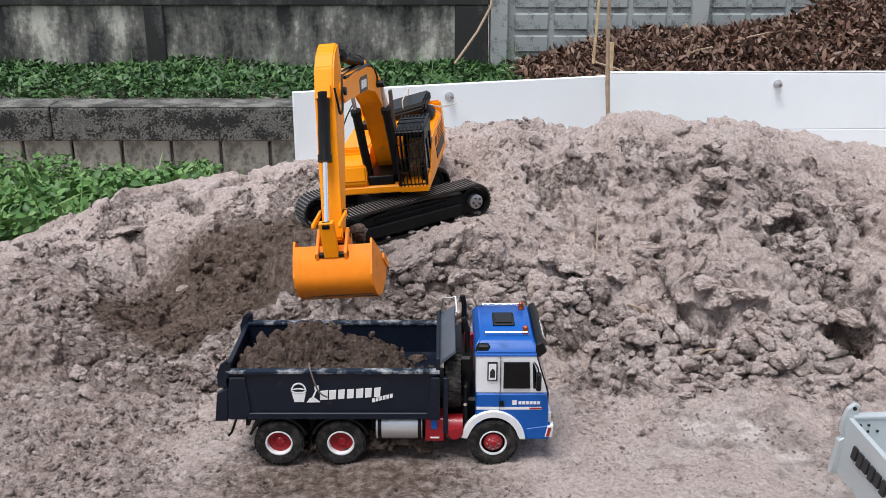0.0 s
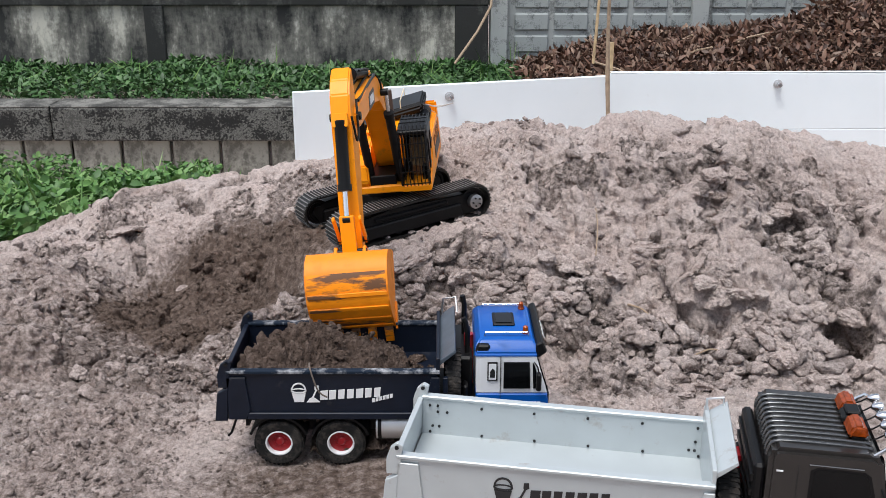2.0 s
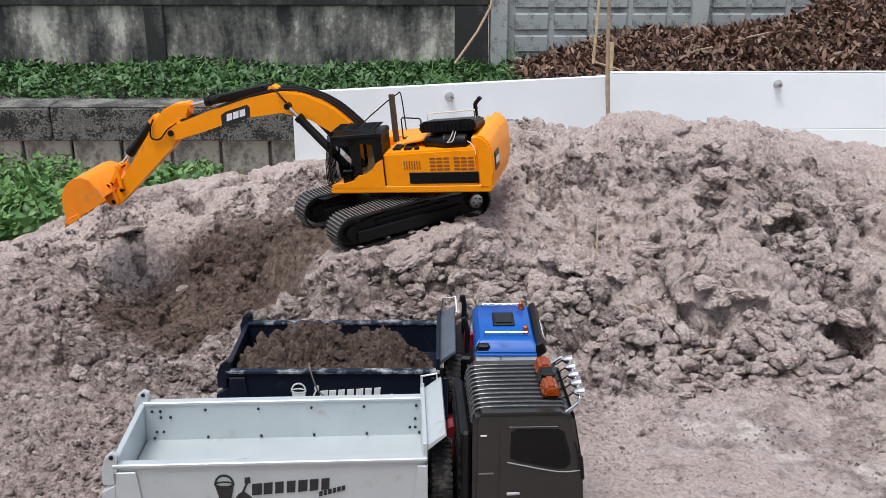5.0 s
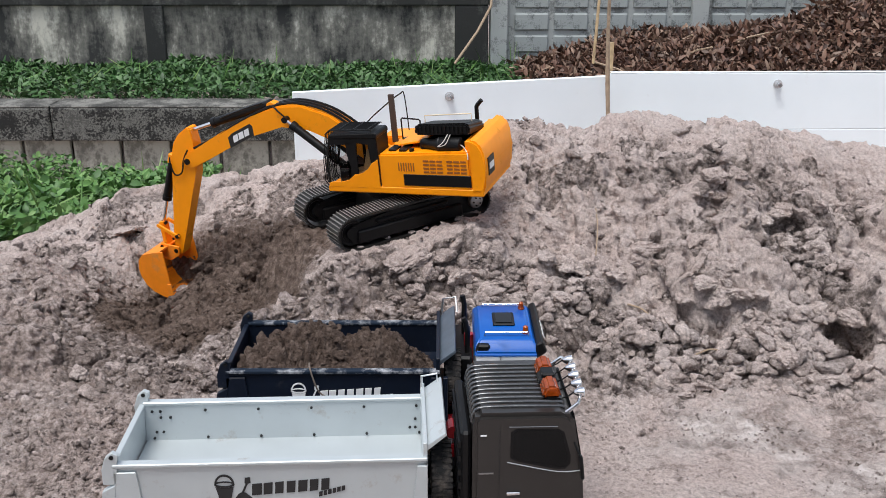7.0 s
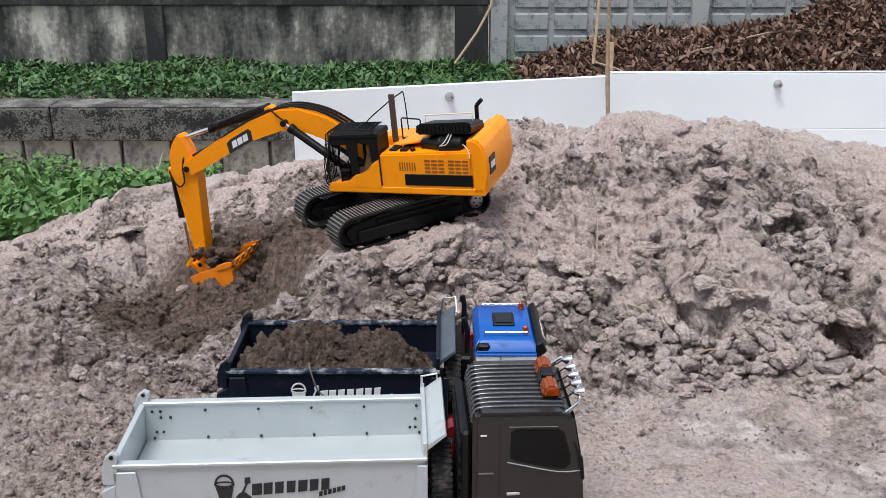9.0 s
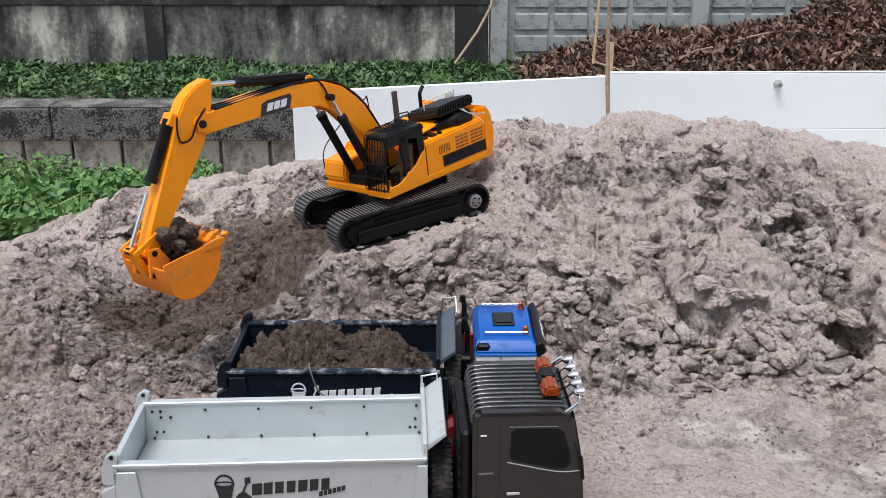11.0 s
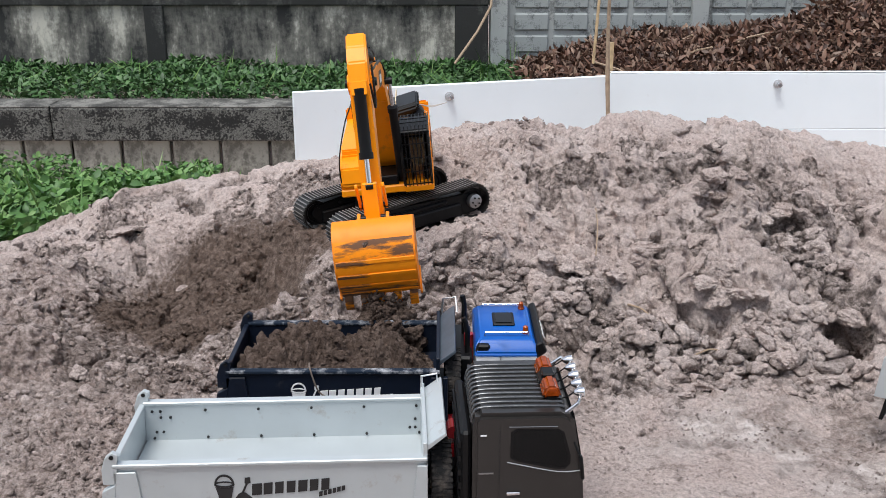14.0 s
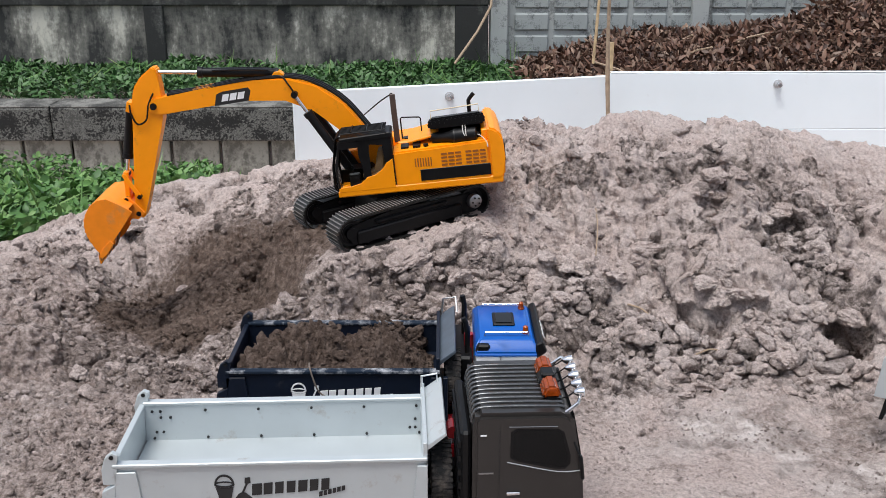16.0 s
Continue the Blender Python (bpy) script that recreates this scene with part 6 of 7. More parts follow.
PEB = [chip(300 + k) for k in range(12)]
GRIT = [mesh_arrays(clod_mesh(340 + k, 1, 0.8, 0.6)) for k in range(8)]


def crumbs():
    r = np.random.default_rng(21)
    n = 130000
    u, v = r.uniform(-1.3, 1.25, n), r.uniform(1.15, 2.8, n)
    pit = damp_shade_at(u, v) > 0.8
    drift = smooth(0.02, 0.2, fbm(u + 2, v + 6, 6.0, 4, 0.6) + 0.10 * (u < -0.3) + 0.25 * (np.abs(u - 0.68) < 0.3) * (v < 1.98) + 0.12 * (np.abs(u) < 0.3) * (v < 2.2))
    broad, slab = crust_at(u, v)
    bare = 1 - np.maximum(broad, 0.8 * slab)
    keep = r.random(n) < np.where(pit, 0.40, 0.02 + 0.30 * drift * (0.35 + 0.65 * bare) + 0.14 * bare)
    flat = (v < 1.66) & (u > -0.45)
    keep &= ~flat | (r.random(n) < 0.6)
    s = r.gamma(1.5, 0.0016, n) + 0.0016 + 0.003 * (r.random(n) < 0.12)
    s = np.where(pit, 0.8 * s, s)
    s = np.where(flat, 0.001 + 0.55 * (s - 0.001), s)
    inv = np.array(EXC.inverted())
    lx, ly = inv[0, 0] * (u - EXX) + inv[0, 1] * (v - EXY), inv[1, 0] * (u - EXX) + inv[1, 1] * (v - EXY)
    keep &= ~((np.abs(lx) < 0.21) & (np.abs(ly) < 0.14))
    u, v, s = u[keep], v[keep], s[keep]
    z = ground_z(u, v)
    u, v = leaned(u, v, z)
    out = []
    for i, m in enumerate(rotations(len(u), 0.7, r)):
        a, f = PEB[i % 12]
        out.append(((a * s[i]) @ m.T + (u[i], v[i], z[i] + 0.05 * s[i]), f))
    joined("soil_crumbs", out, M_STONE, "loose crumbs of dry soil strewn over the heap", "soil", lambda co: damp_shade_at(co[:, 0], co[:, 1]), 0.5)


crumbs()


def rubble():
    """Broken lumps of dry crust lying close together on the slopes."""
    r = np.random.default_rng(33)
    shapes = [mesh_arrays(clod_mesh(700 + k, 3, 0.8, 0.97)) for k in range(14)] + [mesh_arrays(clod_mesh(730 + k, 2, 0.8, 0.97)) for k in range(14)]
    n = 15000
    u, v = r.uniform(-1.25, 1.2, n), r.uniform(1.66, 2.75, n)
    broad, slab = crust_at(u, v)
    dense = 0.02 + (0.05 + 0.32 * smooth(-0.05, 0.2, fbm(u + 12, v + 3, 5.0, 3))) * (1 - 0.9 * np.maximum(broad, 0.8 * slab))
    foot = stony(u, v)
    dense += 0.8 * foot
    dense += 0.06 * (u < -0.62) * (v > 2.0)
    dense -= 0.5 * (damp_shade_at(u, v) > 0.7)
    for cx, cy, rx, ry in ((0.545, 1.91, 0.085, 0.04), (0.845, 1.92, 0.06, 0.06)):
        dense = np.where(((u - cx) / rx) ** 2 + ((v - cy) / ry) ** 2 < 1.1, 0.10, dense)
    inv = np.array(EXC.inverted())
    lx, ly = inv[0, 0] * (u - EXX) + inv[0, 1] * (v - EXY), inv[1, 0] * (u - EXX) + inv[1, 1] * (v - EXY)
    keep = (r.random(n) < dense) & ~((np.abs(lx) < 0.24) & (np.abs(ly) < 0.165))
    u, v, foot = u[keep], v[keep], foot[keep]
    s = 0.004 + r.gamma(1.15, 0.0046, len(u)) * (1 + 0.25 * foot)
    s = np.minimum(s, 0.020 + 0.006 * foot)
    z = ground_z(u, v)
    u, v = leaned(u, v, z)
    out = []
    for i, m in enumerate(rotations(len(u), 0.6, r)):
        a, f = shapes[i % 14 if s[i] > 0.0085 else 14 + i % 14]
        out.append(((a * s[i] * (1.25, 1.0, 0.9)) @ m.T + (u[i], v[i], z[i] + (0.10 + 0.4 * foot[i]) * s[i]), f))
    joined("soil_rubble", out, M_STONE, "broken lumps of dry soil crust on the slopes", "soil", lambda co: 0.85 * damp_shade_at(co[:, 0], co[:, 1]), 0.55)


rubble()


def twig(points, r, label="dry straw-coloured twig lying on the soil", wood=M_WOOD):
    ob = part("twig", T(points, r, 5), wood, smooth=True)
    return tagged(ob, label, "twig", "twigs")


for (x, y), (a, b), r in (((0.345, 2.10), (0.02, 0.16), 0.0016), ((0.40, 1.98), (0.05, -0.05), 0.002), ((0.50, 1.80), (0.06, 0.02), 0.002), ((0.15, 2.55), (0.01, 0.03), 0.003), ((-0.3, 1.66), (0.05, 0.02), 0.0015), ((0.68, 2.37), (0.03, 0.02), 0.0015)):
    z0, z1 = gz(x, y), gz(x + a, y + b)
    twig(bend([(x, y, z0 + 0.006), (x + a * 0.5 + 0.004, y + b * 0.5, (z0 + z1) / 2 + 0.014), (x + a, y + b, z1 + 0.006)], 3), r)
twig(bend([(-0.214, 1.43, 0.180), (-0.211, 1.413, 0.179), (-0.205, 1.405, 0.163), (-0.197, 1.404, 0.142), (-0.184, 1.403, 0.133)], 3), 0.0014, "grey-brown twig hanging over the navy bed side", M_TWIG)


# ---- soil in the navy bed ----
def heap_mesh(name, fn, x0, x1, y0, y1, step, label):
    xs, ys = np.arange(x0, x1 + 1e-6, step), np.arange(y0, y1 + 1e-6, step)
    X, Y = np.meshgrid(xs, ys)
    wx, wy = X + 0.006 * fbm(X, Y, 60, 2), Y + 0.006 * fbm(X + 2, Y, 60, 2)
    Z = fn(X, Y) + 0.014 * (clods(wx, wy, 30, 5, 0.9) - 0.3) + 0.008 * (clods(wx, wy, 75, 15, 0.9) - 0.3) + 0.022 * (0.13 - np.abs(vnoise(wx * 34, wy * 34))) + 0.016 * (0.13 - np.abs(vnoise(wx * 71 + 3, wy * 71))) + 0.012 * (0.13 - np.abs(vnoise(wx * 150, wy * 150)))
    nx, ny = len(xs), len(ys)
    co = np.stack([X, Y, Z], -1).reshape(-1, 3)
    i = (np.arange(ny - 1)[:, None] * nx + np.arange(nx - 1)[None]).ravel()
    q = np.stack([i, i + 1, i + nx + 1, i + nx], 1)
    me = bpy.data.meshes.new(name)
    me.from_pydata(co.tolist(), [], q.tolist())
    at = me.attributes.new("damp", "FLOAT", "POINT")
    at.data.foreach_set("value", np.full(len(co), 0.97, np.float32))
    me.materials.append(M_LOAD)
    ob = tagged(new(name, me), label, "soil")
    r = np.random.default_rng(len(co))
    pick = r.integers(0, len(co), 1100)
    bits = []
    for k, m in zip(pick, rotations(len(pick), 0.8, r)):
        a, f = PEB[k % 12]
        bits.append(((a * (0.0012 + r.gamma(1.6, 0.0013))) @ m.T + co[k], f))
    bits = joined("loose_soil", bits, M_LOAD, "", "", lambda c: np.full(len(c), 0.95))
    bits.parent = ob
    return ob


def gauss(x, y, cx, cy, rx, ry):
    return np.exp(-(((x - cx) / rx) ** 2 + ((y - cy) / ry) ** 2))


YB = 1.512
bed_soil = heap_mesh("soil_load", lambda x, y: 0.112 + 0.040 * smooth(-0.04, -0.12, x) + 0.053 * gauss(x, y, -0.215, YB, 0.062, 0.055) + 0.016 * gauss(x, y, -0.29, YB - 0.02, 0.05, 0.06) + 0.02 * gauss(x, y, -0.10, YB - 0.03, 0.06, 0.05) - 0.02 * smooth(YB + 0.03, YB + 0.09, y) * smooth(-0.22, -0.15, x) - 0.04 * smooth(YB + 0.0, YB + 0.07, y) * smooth(-0.24, -0.30, x), -0.336, -0.014, 1.425, 1.599, 0.0032, "dark damp soil heaped in the navy truck bed")
dump_one = heap_mesh("dumped_soil", lambda x, y: 0.105 + 0.072 * gauss(x, y, -0.13, YB + 0.01, 0.075, 0.06) + 0.045 * gauss(x, y, -0.07, YB - 0.01, 0.05, 0.06), -0.27, -0.016, 1.426, 1.598, 0.0032, "dark soil dumped in the middle of the navy truck bed")
dump_two = heap_mesh("dumped_soil", lambda x, y: 0.105 + 0.062 * gauss(x, y, -0.09, YB + 0.015, 0.07, 0.065) + 0.02 * gauss(x, y, -0.05, YB - 0.03, 0.05, 0.05), -0.22, -0.016, 1.426, 1.598, 0.0032, "dark soil dumped at the front of the navy truck bed")

wet_clod = []
for k in range(6):
    me = clod_mesh(500 + k, 3, 0.8, 0.8)
    me.materials[0] = M_LOAD
    at = me.attributes.new("damp", "FLOAT", "POINT")
    at.data.foreach_set("value", np.full(len(me.vertices), 0.95, np.float32))
    wet_clod.append(me)
r_ = random.Random(3)
for k in range(40):
    x, y = r_.uniform(-0.325, -0.03), r_.uniform(1.435, 1.585)
    z = 0.112 + 0.045 * float(smooth(-0.04, -0.12, np.array(x))) + 0.053 * float(gauss(x, y, -0.215, YB, 0.062, 0.055)) + 0.006
    s = r_.choice([0.004, 0.006, 0.008, 0.011, 0.014])
    ob = new("soil_clod", r_.choice(wet_clod))
    ob.matrix_basis = pose(x, y, z, r_.uniform(-40, 40), r_.uniform(-40, 40), r_.uniform(0, 360)) @ Matrix.Diagonal((s, s, s, 1))
    tagged(ob, "small damp clod on the load in the truck bed", "soil clod", "clods in the bed")

LOADS = []
for load in range(2):
    pieces = []
    for k in range(44):
        s = r_.uniform(0.014, 0.025) if k < 30 else r_.uniform(0.003, 0.008)
        ob = new("soil_clod", r_.choice(wet_clod))
        ob.scale = (s * 1.15, s, s)
        tagged(ob, "damp dark clod scooped up by the excavator bucket", "soil clod", "clods in the bucket")
        spot = Vector((0.058 + r_.uniform(-0.042, 0.034), r_.uniform(-0.042, 0.042), r_.uniform(-0.034, 0.03) if k < 30 else 0.03 + r_.uniform(-0.035, 0.035)))
        pieces.append((ob, spot, r_.uniform(0, 0.55) if k < 30 else r_.uniform(0.2, 0.95), r_.uniform(0, 360), Vector((r_.uniform(-0.05, 0.05), r_.uniform(-0.045, 0.045), 0))))
    for k in range(26):
        g = np.random.default_rng(900 + 20 * load + k)
        bits = []
        for q, m in enumerate(rotations(150, 0.9, g)):
            a, f = GRIT[q % 8]
            bits.append(((a * (0.0012 + g.gamma(1.5, 0.0013))) @ m.T + np.clip(g.normal(0, 1, 3), -1.7, 1.7) * (0.010, 0.015, 0.010), f))
        ob = joined("crumb_shower", bits, M_LOAD, "crumbs of damp soil tipping out of the bucket", "soil", lambda c: np.full(len(c), 0.95))
        spot = Vector((0.060 + r_.uniform(-0.022, 0.018), r_.uniform(-0.033, 0.033), 0.045 + r_.uniform(-0.015, 0.015)))
        pieces.append((ob, spot, 0.05 + 0.9 * k / 26, r_.uniform(0, 360), Vector((r_.uniform(-0.035, 0.035), r_.uniform(-0.03, 0.03), -0.02))))
    LOADS.append(pieces)


def soil_motions(table, steps):
    """The bucket's loads ride along, then drop into the bed; the heaps there grow as they land."""
    for pieces, start, drop, aim in ((LOADS[0], -1.0, 1.05, (-0.14, 1.505)), (LOADS[1], 8.6, 13.35, (-0.10, 1.52))):
        for ob, spot, wait, turn, spread in pieces:
            rows = []
            go = drop + wait
            spin = pose(0, 0, 0, 0.4 * turn, 0, turn)
            for t, row in zip(steps, table):
                if start <= t <= go:
                    m = standing(t) @ row["bucket"] @ Matrix.Translation(spot) @ spin
                    if not rows and t > 0:
                        m0 = m.copy()
                        m0.translation.z -= 0.035
                        rows.append((0, m0))
                        rows.append((round(t - 0.6, 2), m0))
                    rows.append((t, m))
            last = rows[-1][1]
            end = Vector((aim[0] + spread.x, aim[1] + spread.y, 0.145 + 0.02 * math.cos(turn)))
            t0 = rows[-1][0]
            # out over the teeth, then down
            lip = (standing(t0) @ arm_poses(t0 + 0.1)["bucket"]) @ Vector((0.150, spot.y, 0.0 + 0.25 * spot.z))
            m = last.copy()
            m.translation = lip
            rows.append((round(t0 + 0.1, 2), m))
            end.y = 0.6 * end.y + 0.4 * lip.y
            for k in (1, 2, 3):
                s = k / 3
                q = lip.lerp(end, s)
                q.z = lip.z + (min(end.z, lip.z - 0.005) - lip.z) * s * s
                m = last.copy()
                m.translation = q
                rows.append((round(t0 + 0.1 + 0.09 * k, 2), m))
            rows.append((16.0, rows[-1][1]))
            walk(ob, rows)
    for ob, a, b in ((dump_one, 1.45, 2.5), (dump_two, 13.55, 14.5)):
        lowm, high = pose(0, 0, -0.085), pose(0, 0, 0)
        walk(ob, [(0, lowm), (a, lowm), ((a + b) / 2, pose(0, 0, -0.03)), (b, high), (16.0, high)])


# ---- plants and fallen leaves ----
def leaf_mat(name, stops, rough=0.55, trans=0.15):
    m = bpy.data.materials.new(name)
    m.use_nodes = True
    n, l = m.node_tree.nodes, m.node_tree.links
    b = n["Principled BSDF"]
    g = n.new("ShaderNodeNewGeometry")
    r = n.new("ShaderNodeValToRGB")
    e = r.color_ramp.elements
    e[0].position, e[0].color = 0.0, (*stops[0], 1)
    e[1].position, e[1].color = 1.0, (*stops[-1], 1)
    for i, c in enumerate(stops[1:-1]):
        e.new((i + 1) / (len(stops) - 1)).color = (*c, 1)
    l.new(g.outputs["Random Per Island"], r.inputs[0])
    l.new(r.outputs[0], b.inputs["Base Color"])
    b.inputs["Roughness"].default_value = rough
    b.inputs["Transmission Weight"].default_value = 0.0
    return m


M_LEAF = leaf_mat("green_leaf", [(0.014, 0.044, 0.010), (0.027, 0.080, 0.017), (0.044, 0.118, 0.027), (0.085, 0.17, 0.055), (0.022, 0.06, 0.014)])
M_WEED = leaf_mat("weed_leaf", [(0.03, 0.09, 0.018), (0.07, 0.17, 0.035), (0.10, 0.22, 0.05), (0.17, 0.29, 0.09), (0.045, 0.125, 0.025)])
M_GRASS = leaf_mat("grass_blade", [(0.06, 0.15, 0.02), (0.10, 0.22, 0.04), (0.18, 0.24, 0.08)])
M_DEAD = leaf_mat("dead_leaf", [(0.03, 0.014, 0.009), (0.07, 0.030, 0.018), (0.12, 0.055, 0.034), (0.20, 0.11, 0.072), (0.045, 0.020, 0.013), (0.28, 0.19, 0.135), (0.09, 0.038, 0.024)], 0.6)


def leaf_pieces(pos, length, width, yaw, pitch, roll, curl):
    """Folded, drooping leaves: base, two sides, midrib and tip."""
    n = len(pos)
    base = np.zeros((n, 7, 3))
    for i, (a, w, z) in enumerate(((0, 0, 0), (0.35, 0.5, 0.12), (0.35, -0.5, 0.12), (0.4, 0, 0), (0.75, 0.36, 0.02), (0.75, -0.36, 0.02), (1.0, 0, -0.12))):
        base[:, i, 0], base[:, i, 1] = a * length, w * width
        base[:, i, 2] = z * width + curl * length * a * a
    base[:, 4, 2] -= 0.05 * length
    base[:, 5, 2] -= 0.05 * length
    cr, sr = np.cos(roll)[:, None], np.sin(roll)[:, None]
    y, z = base[..., 1] * cr - base[..., 2] * sr, base[..., 1] * sr + base[..., 2] * cr
    cp, sp = np.cos(pitch)[:, None], np.sin(pitch)[:, None]
    x, z = base[..., 0] * cp - z * sp, base[..., 0] * sp + z * cp
    cw, sw = np.cos(yaw)[:, None], np.sin(yaw)[:, None]
    x, y = x * cw - y * sw, x * sw + y * cw
    v = np.stack([x, y, z], -1) + pos[:, None]
    f = np.array([(0, 3, 1), (0, 2, 3), (1, 3, 4), (2, 5, 3), (3, 6, 4), (3, 5, 6)])
    return v.reshape(-1, 3), (f[None] + 7 * np.arange(n)[:, None, None]).reshape(-1, 3)


def leaves(name, pos, ln, wr, r, material, label, category, up=0.5, curl=-0.25):
    n = len(pos)
    length = ln * r.uniform(0.55, 1.35, n)
    v, f = leaf_pieces(pos, length, length * wr * r.uniform(0.8, 1.2, n), r.uniform(0, 2 * np.pi, n), r.normal(up * 0.5, 0.45 + 0.3 * up, n), r.normal(0, 0.5 + 0.5 * up, n), r.uniform(curl * 1.6, curl * 0.2, n))
    return joined(name, [(v, f)], material, label, category)


def bank_plants():
    r = np.random.default_rng(31)
    n = 22000
    x, y = r.uniform(-4.6, 0.75, n), 7.48 + 1.5 * r.random(n) ** 0.8
    clump = 0.04 + 0.10 * (fbm(x, y, 2.2, 3) + 0.5)
    z = -0.60 + clump * r.random(n) ** 0.6
    leaves("ground_cover_plants", np.stack([x, y, z], 1), 0.058, 0.45, r, M_LEAF, "low leafy green creepers growing along the wall", "plants", 0.4)
    k = 42
    xx, yy = r.uniform(-4.6, 0.7, k), r.uniform(7.6, 8.9, k)
    m = 3
    bl = []
    for i in range(k):
        for _ in range(m):
            bl.append((xx[i] + r.normal(0, 0.03), yy[i] + r.normal(0, 0.03), -0.58))
    b = np.array(bl)
    n = len(b)
    ln = r.uniform(0.12, 0.32, n)
    v, f = leaf_pieces(b, ln, 0.007 * np.ones(n), r.uniform(0, 6.28, n), r.normal(1.15, 0.25, n), r.normal(0, 0.3, n), r.uniform(-0.5, -0.1, n))
    joined("tall_grass", [(v, f)], M_GRASS, "thin green grass among the creepers", "grass")


def left_weeds():
    r = np.random.default_rng(41)
    n = 33000
    x, y = r.uniform(-2.6, -0.75, n), r.uniform(3.2, 5.6, n)
    edge = np.interp(y, [3.2, 4.2, 5.6], [-0.90, -0.98, -1.35]) + 0.2 * fbm(x, y, 3, 2)
    keep = x < edge
    x, y = x[keep], y[keep]
    n = len(x)
    g = np.interp(y, [2.8, 3.3, 4.3, 7.2], [-0.05, -0.36, -0.62, -1.05])
    h = 0.13 + 0.20 * (fbm(x, y, 2.5, 3) + 0.5)
    z = g + h * r.random(n) ** 0.55
    leaves("weeds", np.stack([x, y, z], 1), 0.037, 0.6, r, M_WEED, "bushy green weeds growing behind the heap", "plants", 0.5)
    k = 240
    xx, yy = r.uniform(-2.4, -0.92, k), r.uniform(3.3, 5.0, k)
    zz = np.interp(yy, [2.8, 3.3, 4.3, 7.2], [-0.05, -0.36, -0.62, -1.05]) + 0.12
    b = np.stack([xx, yy, zz], 1)
    ln = r.uniform(0.12, 0.30, k)
    v, f = leaf_pieces(b, ln, 0.008 * np.ones(k), r.uniform(0, 6.28, k), r.normal(1.1, 0.3, k), r.normal(0, 0.3, k), r.uniform(-0.6, -0.1, k))
    joined("tall_grass", [(v, f)], M_GRASS, "long thin grass blades among the weeds", "grass")


def leaf_heap_z(x, y):
    return -0.60 + 0.20 * smooth(6.6, 8.6, y) * np.interp(x, [0.4, 1.5], [0.0, 1.0]) + 0.08 * fbm(x, y, 1.2, 3) + np.interp(x, [0.3, 0.8, 1.4, 2.2, 3.0, 3.4, 4.2, 5], [0.0, 0.0, 0.10, 0.14, 0.20, 0.40, 0.46, 0.42]) * smooth(6.8, 8.5, y)


def dead_leaves():
    r = np.random.default_rng(51)
    xs, ys = np.arange(0.3, 5.4, 0.06), np.arange(5.6, 8.95, 0.06)
    X, Y = np.meshgrid(xs, ys)
    Z = leaf_heap_z(X, Y) - 0.03
    nx, ny = len(xs), len(ys)
    i = (np.arange(ny - 1)[:, None] * nx + np.arange(nx - 1)[None]).ravel()
    me = bpy.data.meshes.new("leaf_mould")
    me.from_pydata(np.stack([X, Y, Z], -1).reshape(-1, 3).tolist(), [], np.stack([i, i + 1, i + nx + 1, i + nx], 1).tolist())
    me.materials.append(mat("leaf_mould", (0.045, 0.025, 0.018), 0.95, var=0.4, scale=20))
    tagged(new("leaf_mould", me), "dark brown bed of rotting leaves against the block wall", "leaf litter", kind="structure")
    n = 36000
    x, y = 0.4 + 4.6 * r.random(n), 6.2 + 2.7 * r.random(n) ** 0.7
    keep = x > 0.55 + 0.25 * r.random(n)
    x, y = x[keep], y[keep]
    n = len(x)
    z = leaf_heap_z(x, y) + r.uniform(-0.03, 0.07, n)
    leaves("fallen_leaves", np.stack([x, y, z], 1), 0.064, 0.42, r, M_DEAD, "heap of dry brown fallen leaves against the block wall", "leaves", 0.9, -0.5)
    for k in range(9):
        a, b = r.uniform(1.0, 4.5), r.uniform(7.2, 8.6)
        z0 = float(leaf_heap_z(np.array(a), np.array(b)))
        d = r.uniform(-0.4, 0.4, 2)
        ob = part("branch", T([(a, b, z0 + 0.02), (a + d[0] * 0.5, b + d[1] * 0.3, z0 + 0.10), (a + d[0], b + d[1] * 0.6, z0 + 0.14)], 0.008, 6), M_WOOD, smooth=True)
        tagged(ob, "dry bare branch lying in the leaf heap", "branch", "branches")


bank_plants()
left_weeds()
dead_leaves()
ob = part("branch", T([(0.10, 8.5, -0.45), (0.30, 8.7, -0.2), (0.42, 8.85, 0.0), (0.43, 8.9, 0.25)], 0.012, 6), M_WOOD, smooth=True)
tagged(ob, "bare dead branch leaning on the wall", "branch")


# ---- motion ----
def interp(keys, col, t):
    """Smooth interpolation of one column through the keys."""
    n = len(keys)
    i = max(k for k in range(n) if keys[k][0] <= t + 1e-9)
    if i >= n - 1:
        return keys[-1][col]
    (t0, t1), (v0, v1) = (keys[i][0], keys[i + 1][0]), (keys[i][col], keys[i + 1][col])

    def slope(k):
        if k <= 0 or k >= n - 1:
            return 0.0
        a = (keys[k][col] - keys[k - 1][col]) / (keys[k][0] - keys[k - 1][0])
        b = (keys[k + 1][col] - keys[k][col]) / (keys[k + 1][0] - keys[k][0])
        return 0.0 if a * b <= 0 else 2 * a * b / (a + b)
    h = t1 - t0
    s = (t - t0) / h
    m0, m1 = slope(i) * h, slope(i + 1) * h
    return (2 * s**3 - 3 * s**2 + 1) * v0 + (s**3 - 2 * s**2 + s) * m0 + (3 * s**2 - 2 * s**3) * v1 + (s**3 - s**2) * m1


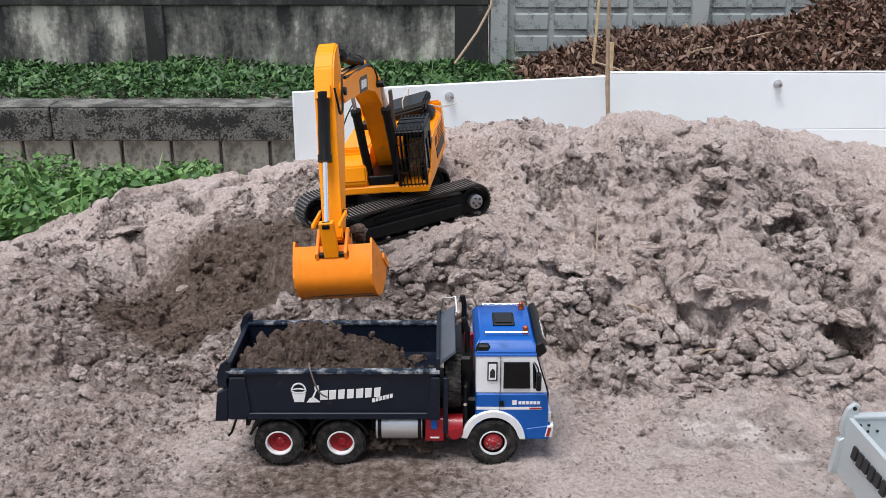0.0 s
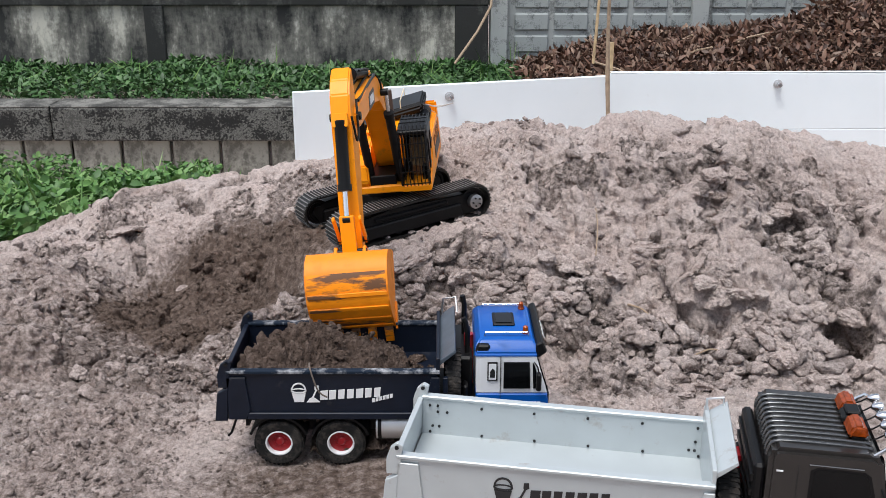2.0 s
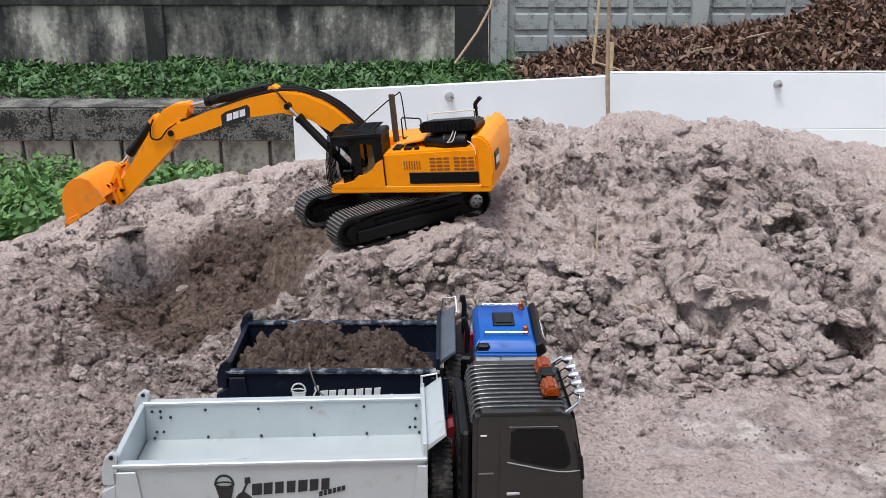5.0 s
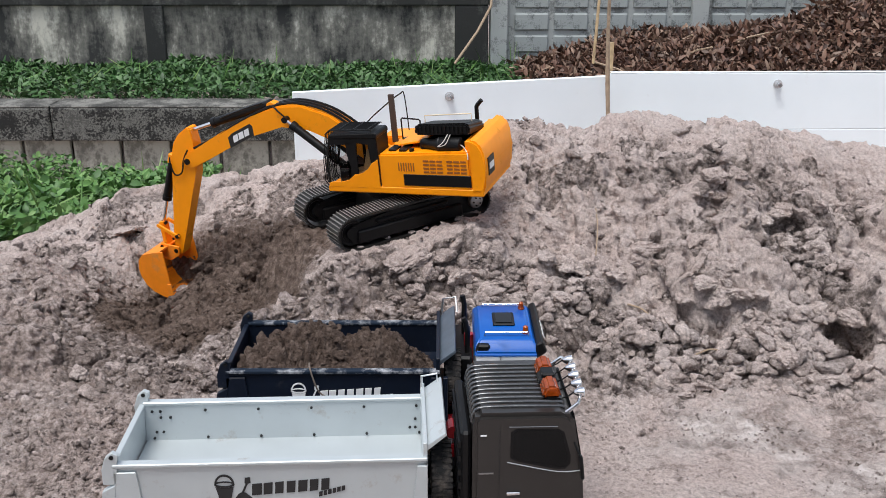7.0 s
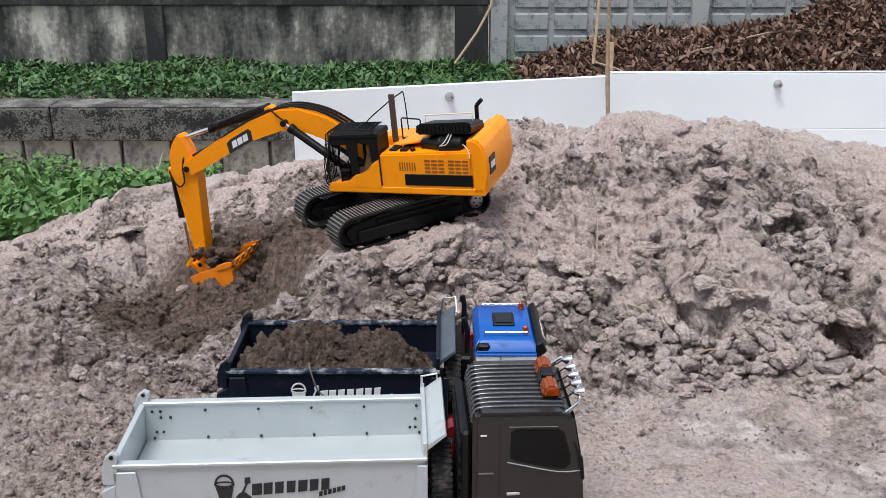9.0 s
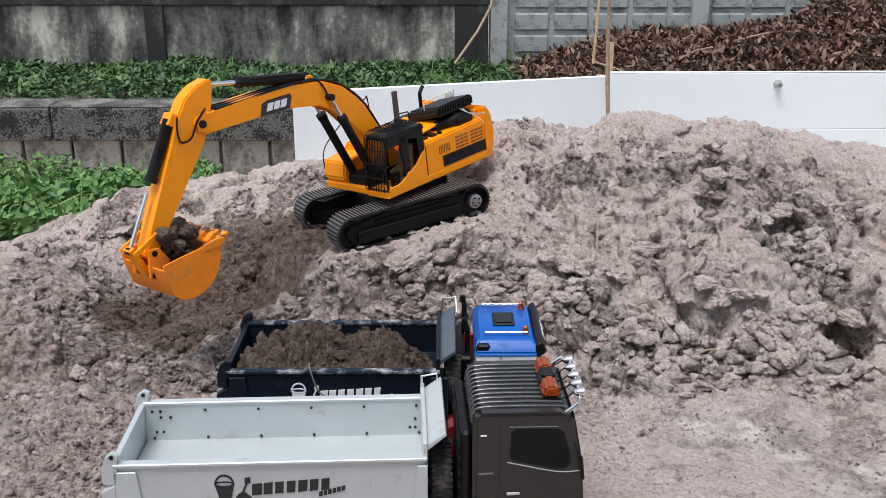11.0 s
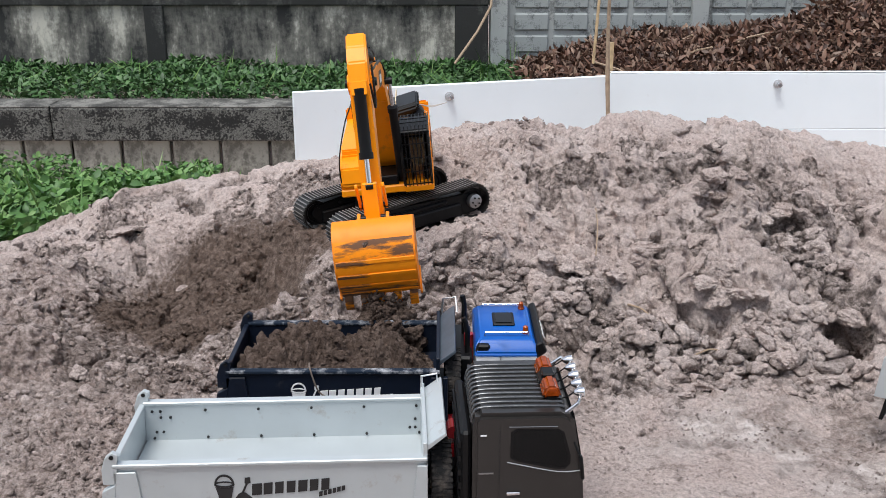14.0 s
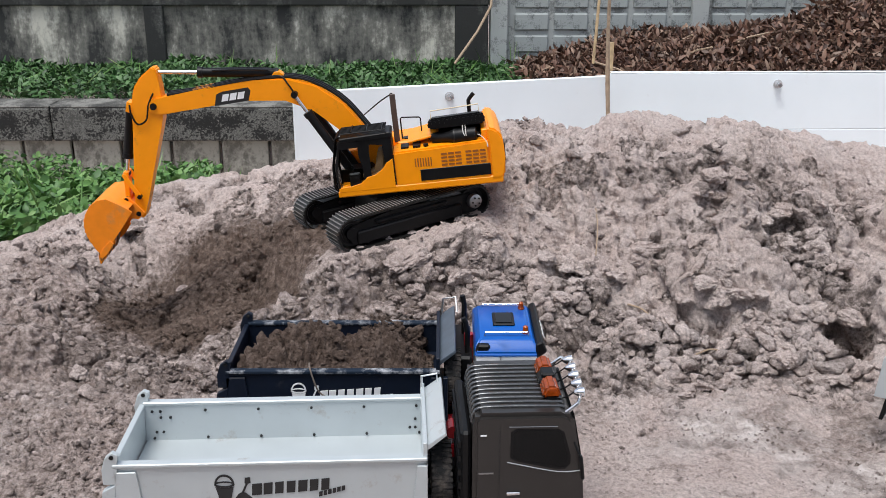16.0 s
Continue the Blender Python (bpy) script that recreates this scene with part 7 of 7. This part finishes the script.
# seconds, swing, boom, stick, bucket (degrees)
ARM = [
    (0, 55.6, 28.6, -61.3, -133.0),
    (0.5, 56.9, 26.8, -63.7, -121.0),
    (1, 58.5, 25.0, -67.5, -93.0),
    (1.5, 58.7, 23.6, -65.7, -72.0),
    (2, 58.5, 23.6, -65.9, -54.0),
    (2.5, 52.6, 23.9, -67.1, -54.0),
    (3, 31.5, 23.3, -55.1, -45.0),
    (3.5, -0.1, 22.4, -41.3, -12.6),
    (4, -30.2, 17.6, -32.4, -8.7),
    (6.5, -51.0, -1.1, -66.0, -60.7),
    (7, -49.6, -1.8, -71.0, -87.3),
    (7.5, -48.7, -3.4, -72.9, -120.4),
    (8, -48.4, -4.0, -76.0, -141.4),
    (8.5, -48.5, -3.8, -81.9, -171.0),
    (9, -48.4, -3.5, -87.4, -194.5),
    (11.5, 37.0, 28.2, -48.5, -171.6),
    (12, 49.5, 30.4, -59.6, -164.5),
    (12.5, 57.6, 30.2, -70.0, -139.6),
    (13, 60.5, 30.3, -70.6, -119.4),
    (13.5, 61.0, 30.4, -71.2, -86.0),
    (14, 61.1, 30.3, -71.3, -57.0),
    (14.5, 61.1, 30.6, -71.3, -58.0),
    (15, 46.9, 31.3, -69.0, -60.0),
    (15.5, 7.3, 31.2, -62.7, -39.0),
    (16, -29.5, 19.6, -71.2, -42.5),
]
# the machine settles and rocks a little as it works
STANCE = [(0, 0), (4.0, 0), (6.0, 1), (9.2, 1), (11.3, 2), (16.0, 2)]
STANCES = (EXC, stance(-0.1162, 2.2984, 0.1490, -150.26, 5.80, -0.30), stance(-0.1178, 2.2977, 0.1440, -149.82, 5.72, 1.49))
# seconds, x, y, heading of the reversing truck's far rear corner
BACKING = [
    (0.0, 0.585, 1.255, 3.0), (0.5, 0.434, 1.236, 1.9), (1.0, 0.267, 1.244, -3.6), (1.5, 0.130, 1.292, -8.7), (2.0, -0.030, 1.318, -10.5), (2.5, -0.193, 1.313, 0.0),
    (3.0, -0.347, 1.309, 3.3), (3.3, -0.420, 1.299, 2.9), (3.5, -0.4395, 1.2952, 2.5), (16.0, -0.4395, 1.2952, 2.5),
]


def rot_y(a):
    return Matrix.Rotation(radians(-a), 4, "Y")


def along(p, q):
    """A pose at p whose x axis points to q, in the plane of the arm."""
    d = q - p
    x = d.normalized()
    y = Vector((0, 1, 0))
    y = (y - y.dot(x) * x).normalized()
    z = x.cross(y)
    m = Matrix((x, y, z)).transposed().to_4x4()
    m.translation = p
    return m


def arm_poses(t):
    """Poses of the moving parts in the machine's space."""
    sw, bo, sk, bu = (interp(ARM, c, t) for c in (1, 2, 3, 4))
    S = Matrix.Rotation(radians(sw), 4, "Z")
    foot = Matrix.Translation((BX, 0, BZ)) @ rot_y(bo)
    b2 = foot @ Vector((LB, 0, 0))
    stick = Matrix.Translation(b2) @ rot_y(sk)
    s2 = stick @ Vector((LS, 0, 0))
    buck = Matrix.Translation(s2) @ rot_y(bu)
    out = {"house": S, "boom": S @ foot, "stick": S @ stick, "bucket": S @ buck}
    for sg in (-1, 1):
        off = Vector((0, sg * 0.034, 0))
        a, b = Vector((0.072, 0, 0.118)) + off, foot @ Vector((0.2446, 0, 0.107)) + off
        out["bb", sg], out["br", sg] = S @ along(a, b), S @ along(b, b + (b - a))
    a, b = foot @ Vector((0.293, 0, 0.140)), stick @ Vector((-0.0735, 0, 0.0166))
    out["sb"], out["sr"] = S @ along(a, b), S @ along(b, b + (b - a))
    # four-bar linkage of the bucket
    g, h = stick @ Vector((LS - 0.041, 0, 0.004)), buck @ Vector((-0.008, 0, 0.0423))
    d = (h - g).length
    r1, r2 = 0.060, 0.0583
    d = min(d, r1 + r2 - 1e-4)
    u = (h - g).normalized()
    w = Vector((-u.z, 0, u.x))
    e = (d * d + r1 * r1 - r2 * r2) / (2 * d)
    f = math.sqrt(max(r1 * r1 - e * e, 0))
    c1, c2 = g + u * e + w * f, g + u * e - w * f
    away = stick.to_3x3() @ Vector((-0.35, 0, 1))
    link = c1 if (c1 - g).dot(away) > (c2 - g).dot(away) else c2
    a = stick @ Vector((0.018, 0, 0.057))
    out["kb"], out["kr"] = S @ along(a, link), S @ along(link, link + (link - a))
    out["l1", 1] = out["l1", -1] = S @ along(g, link)
    out["l2"] = S @ along(link, h)
    return out


def standing(t):
    """The machine's pose between two of its stances."""
    for (t0, a), (t1, b) in zip(STANCE, STANCE[1:]):
        if t <= t1:
            return STANCES[a].lerp(STANCES[b], (t - t0) / (t1 - t0))
    return STANCES[-1]


def motions():
    walk(excavator, [(t, STANCES[k]) for t, k in STANCE])
    steps = [round(0.1 * k, 2) for k in range(161)]
    table = [arm_poses(t) for t in steps]
    for key, ob in moving.items():
        walk(ob, [(t, row[key]) for t, row in zip(steps, table)])
    rows = []
    for t in [round(0.1 * k, 2) for k in range(37)] + [16.0]:
        rows.append((t, pose(interp(BACKING, 1, t), interp(BACKING, 2, t), 0, 0, 0, interp(BACKING, 3, t))))
    walk(silver_truck, rows)
    for w in silver_wheels:
        rest = w.location.copy()
        spin = []
        for k in range(73):
            t = 0.05 * k
            x = interp(BACKING, 1, t)
            spin.append((t, Matrix.Translation(rest) @ Matrix.Rotation((x - BACKING[0][1]) / 0.043, 4, "Y")))
        walk(w, spin + [(16.0, spin[-1][1])])
    # a third truck backs in at the edge of the yard
    park = pose(0.790, 1.538, 0, 0, 0, -35)
    walk(white_truck, [(t, park @ Matrix.Translation((d, 0, 0))) for t, d in ((0, 0.7), (9.4, 0.7), (10.6, 0.3), (11.3, 0.06), (11.6, 0.012), (11.8, 0.0), (16.0, 0.0))])
    soil_motions(table, steps)


motions()
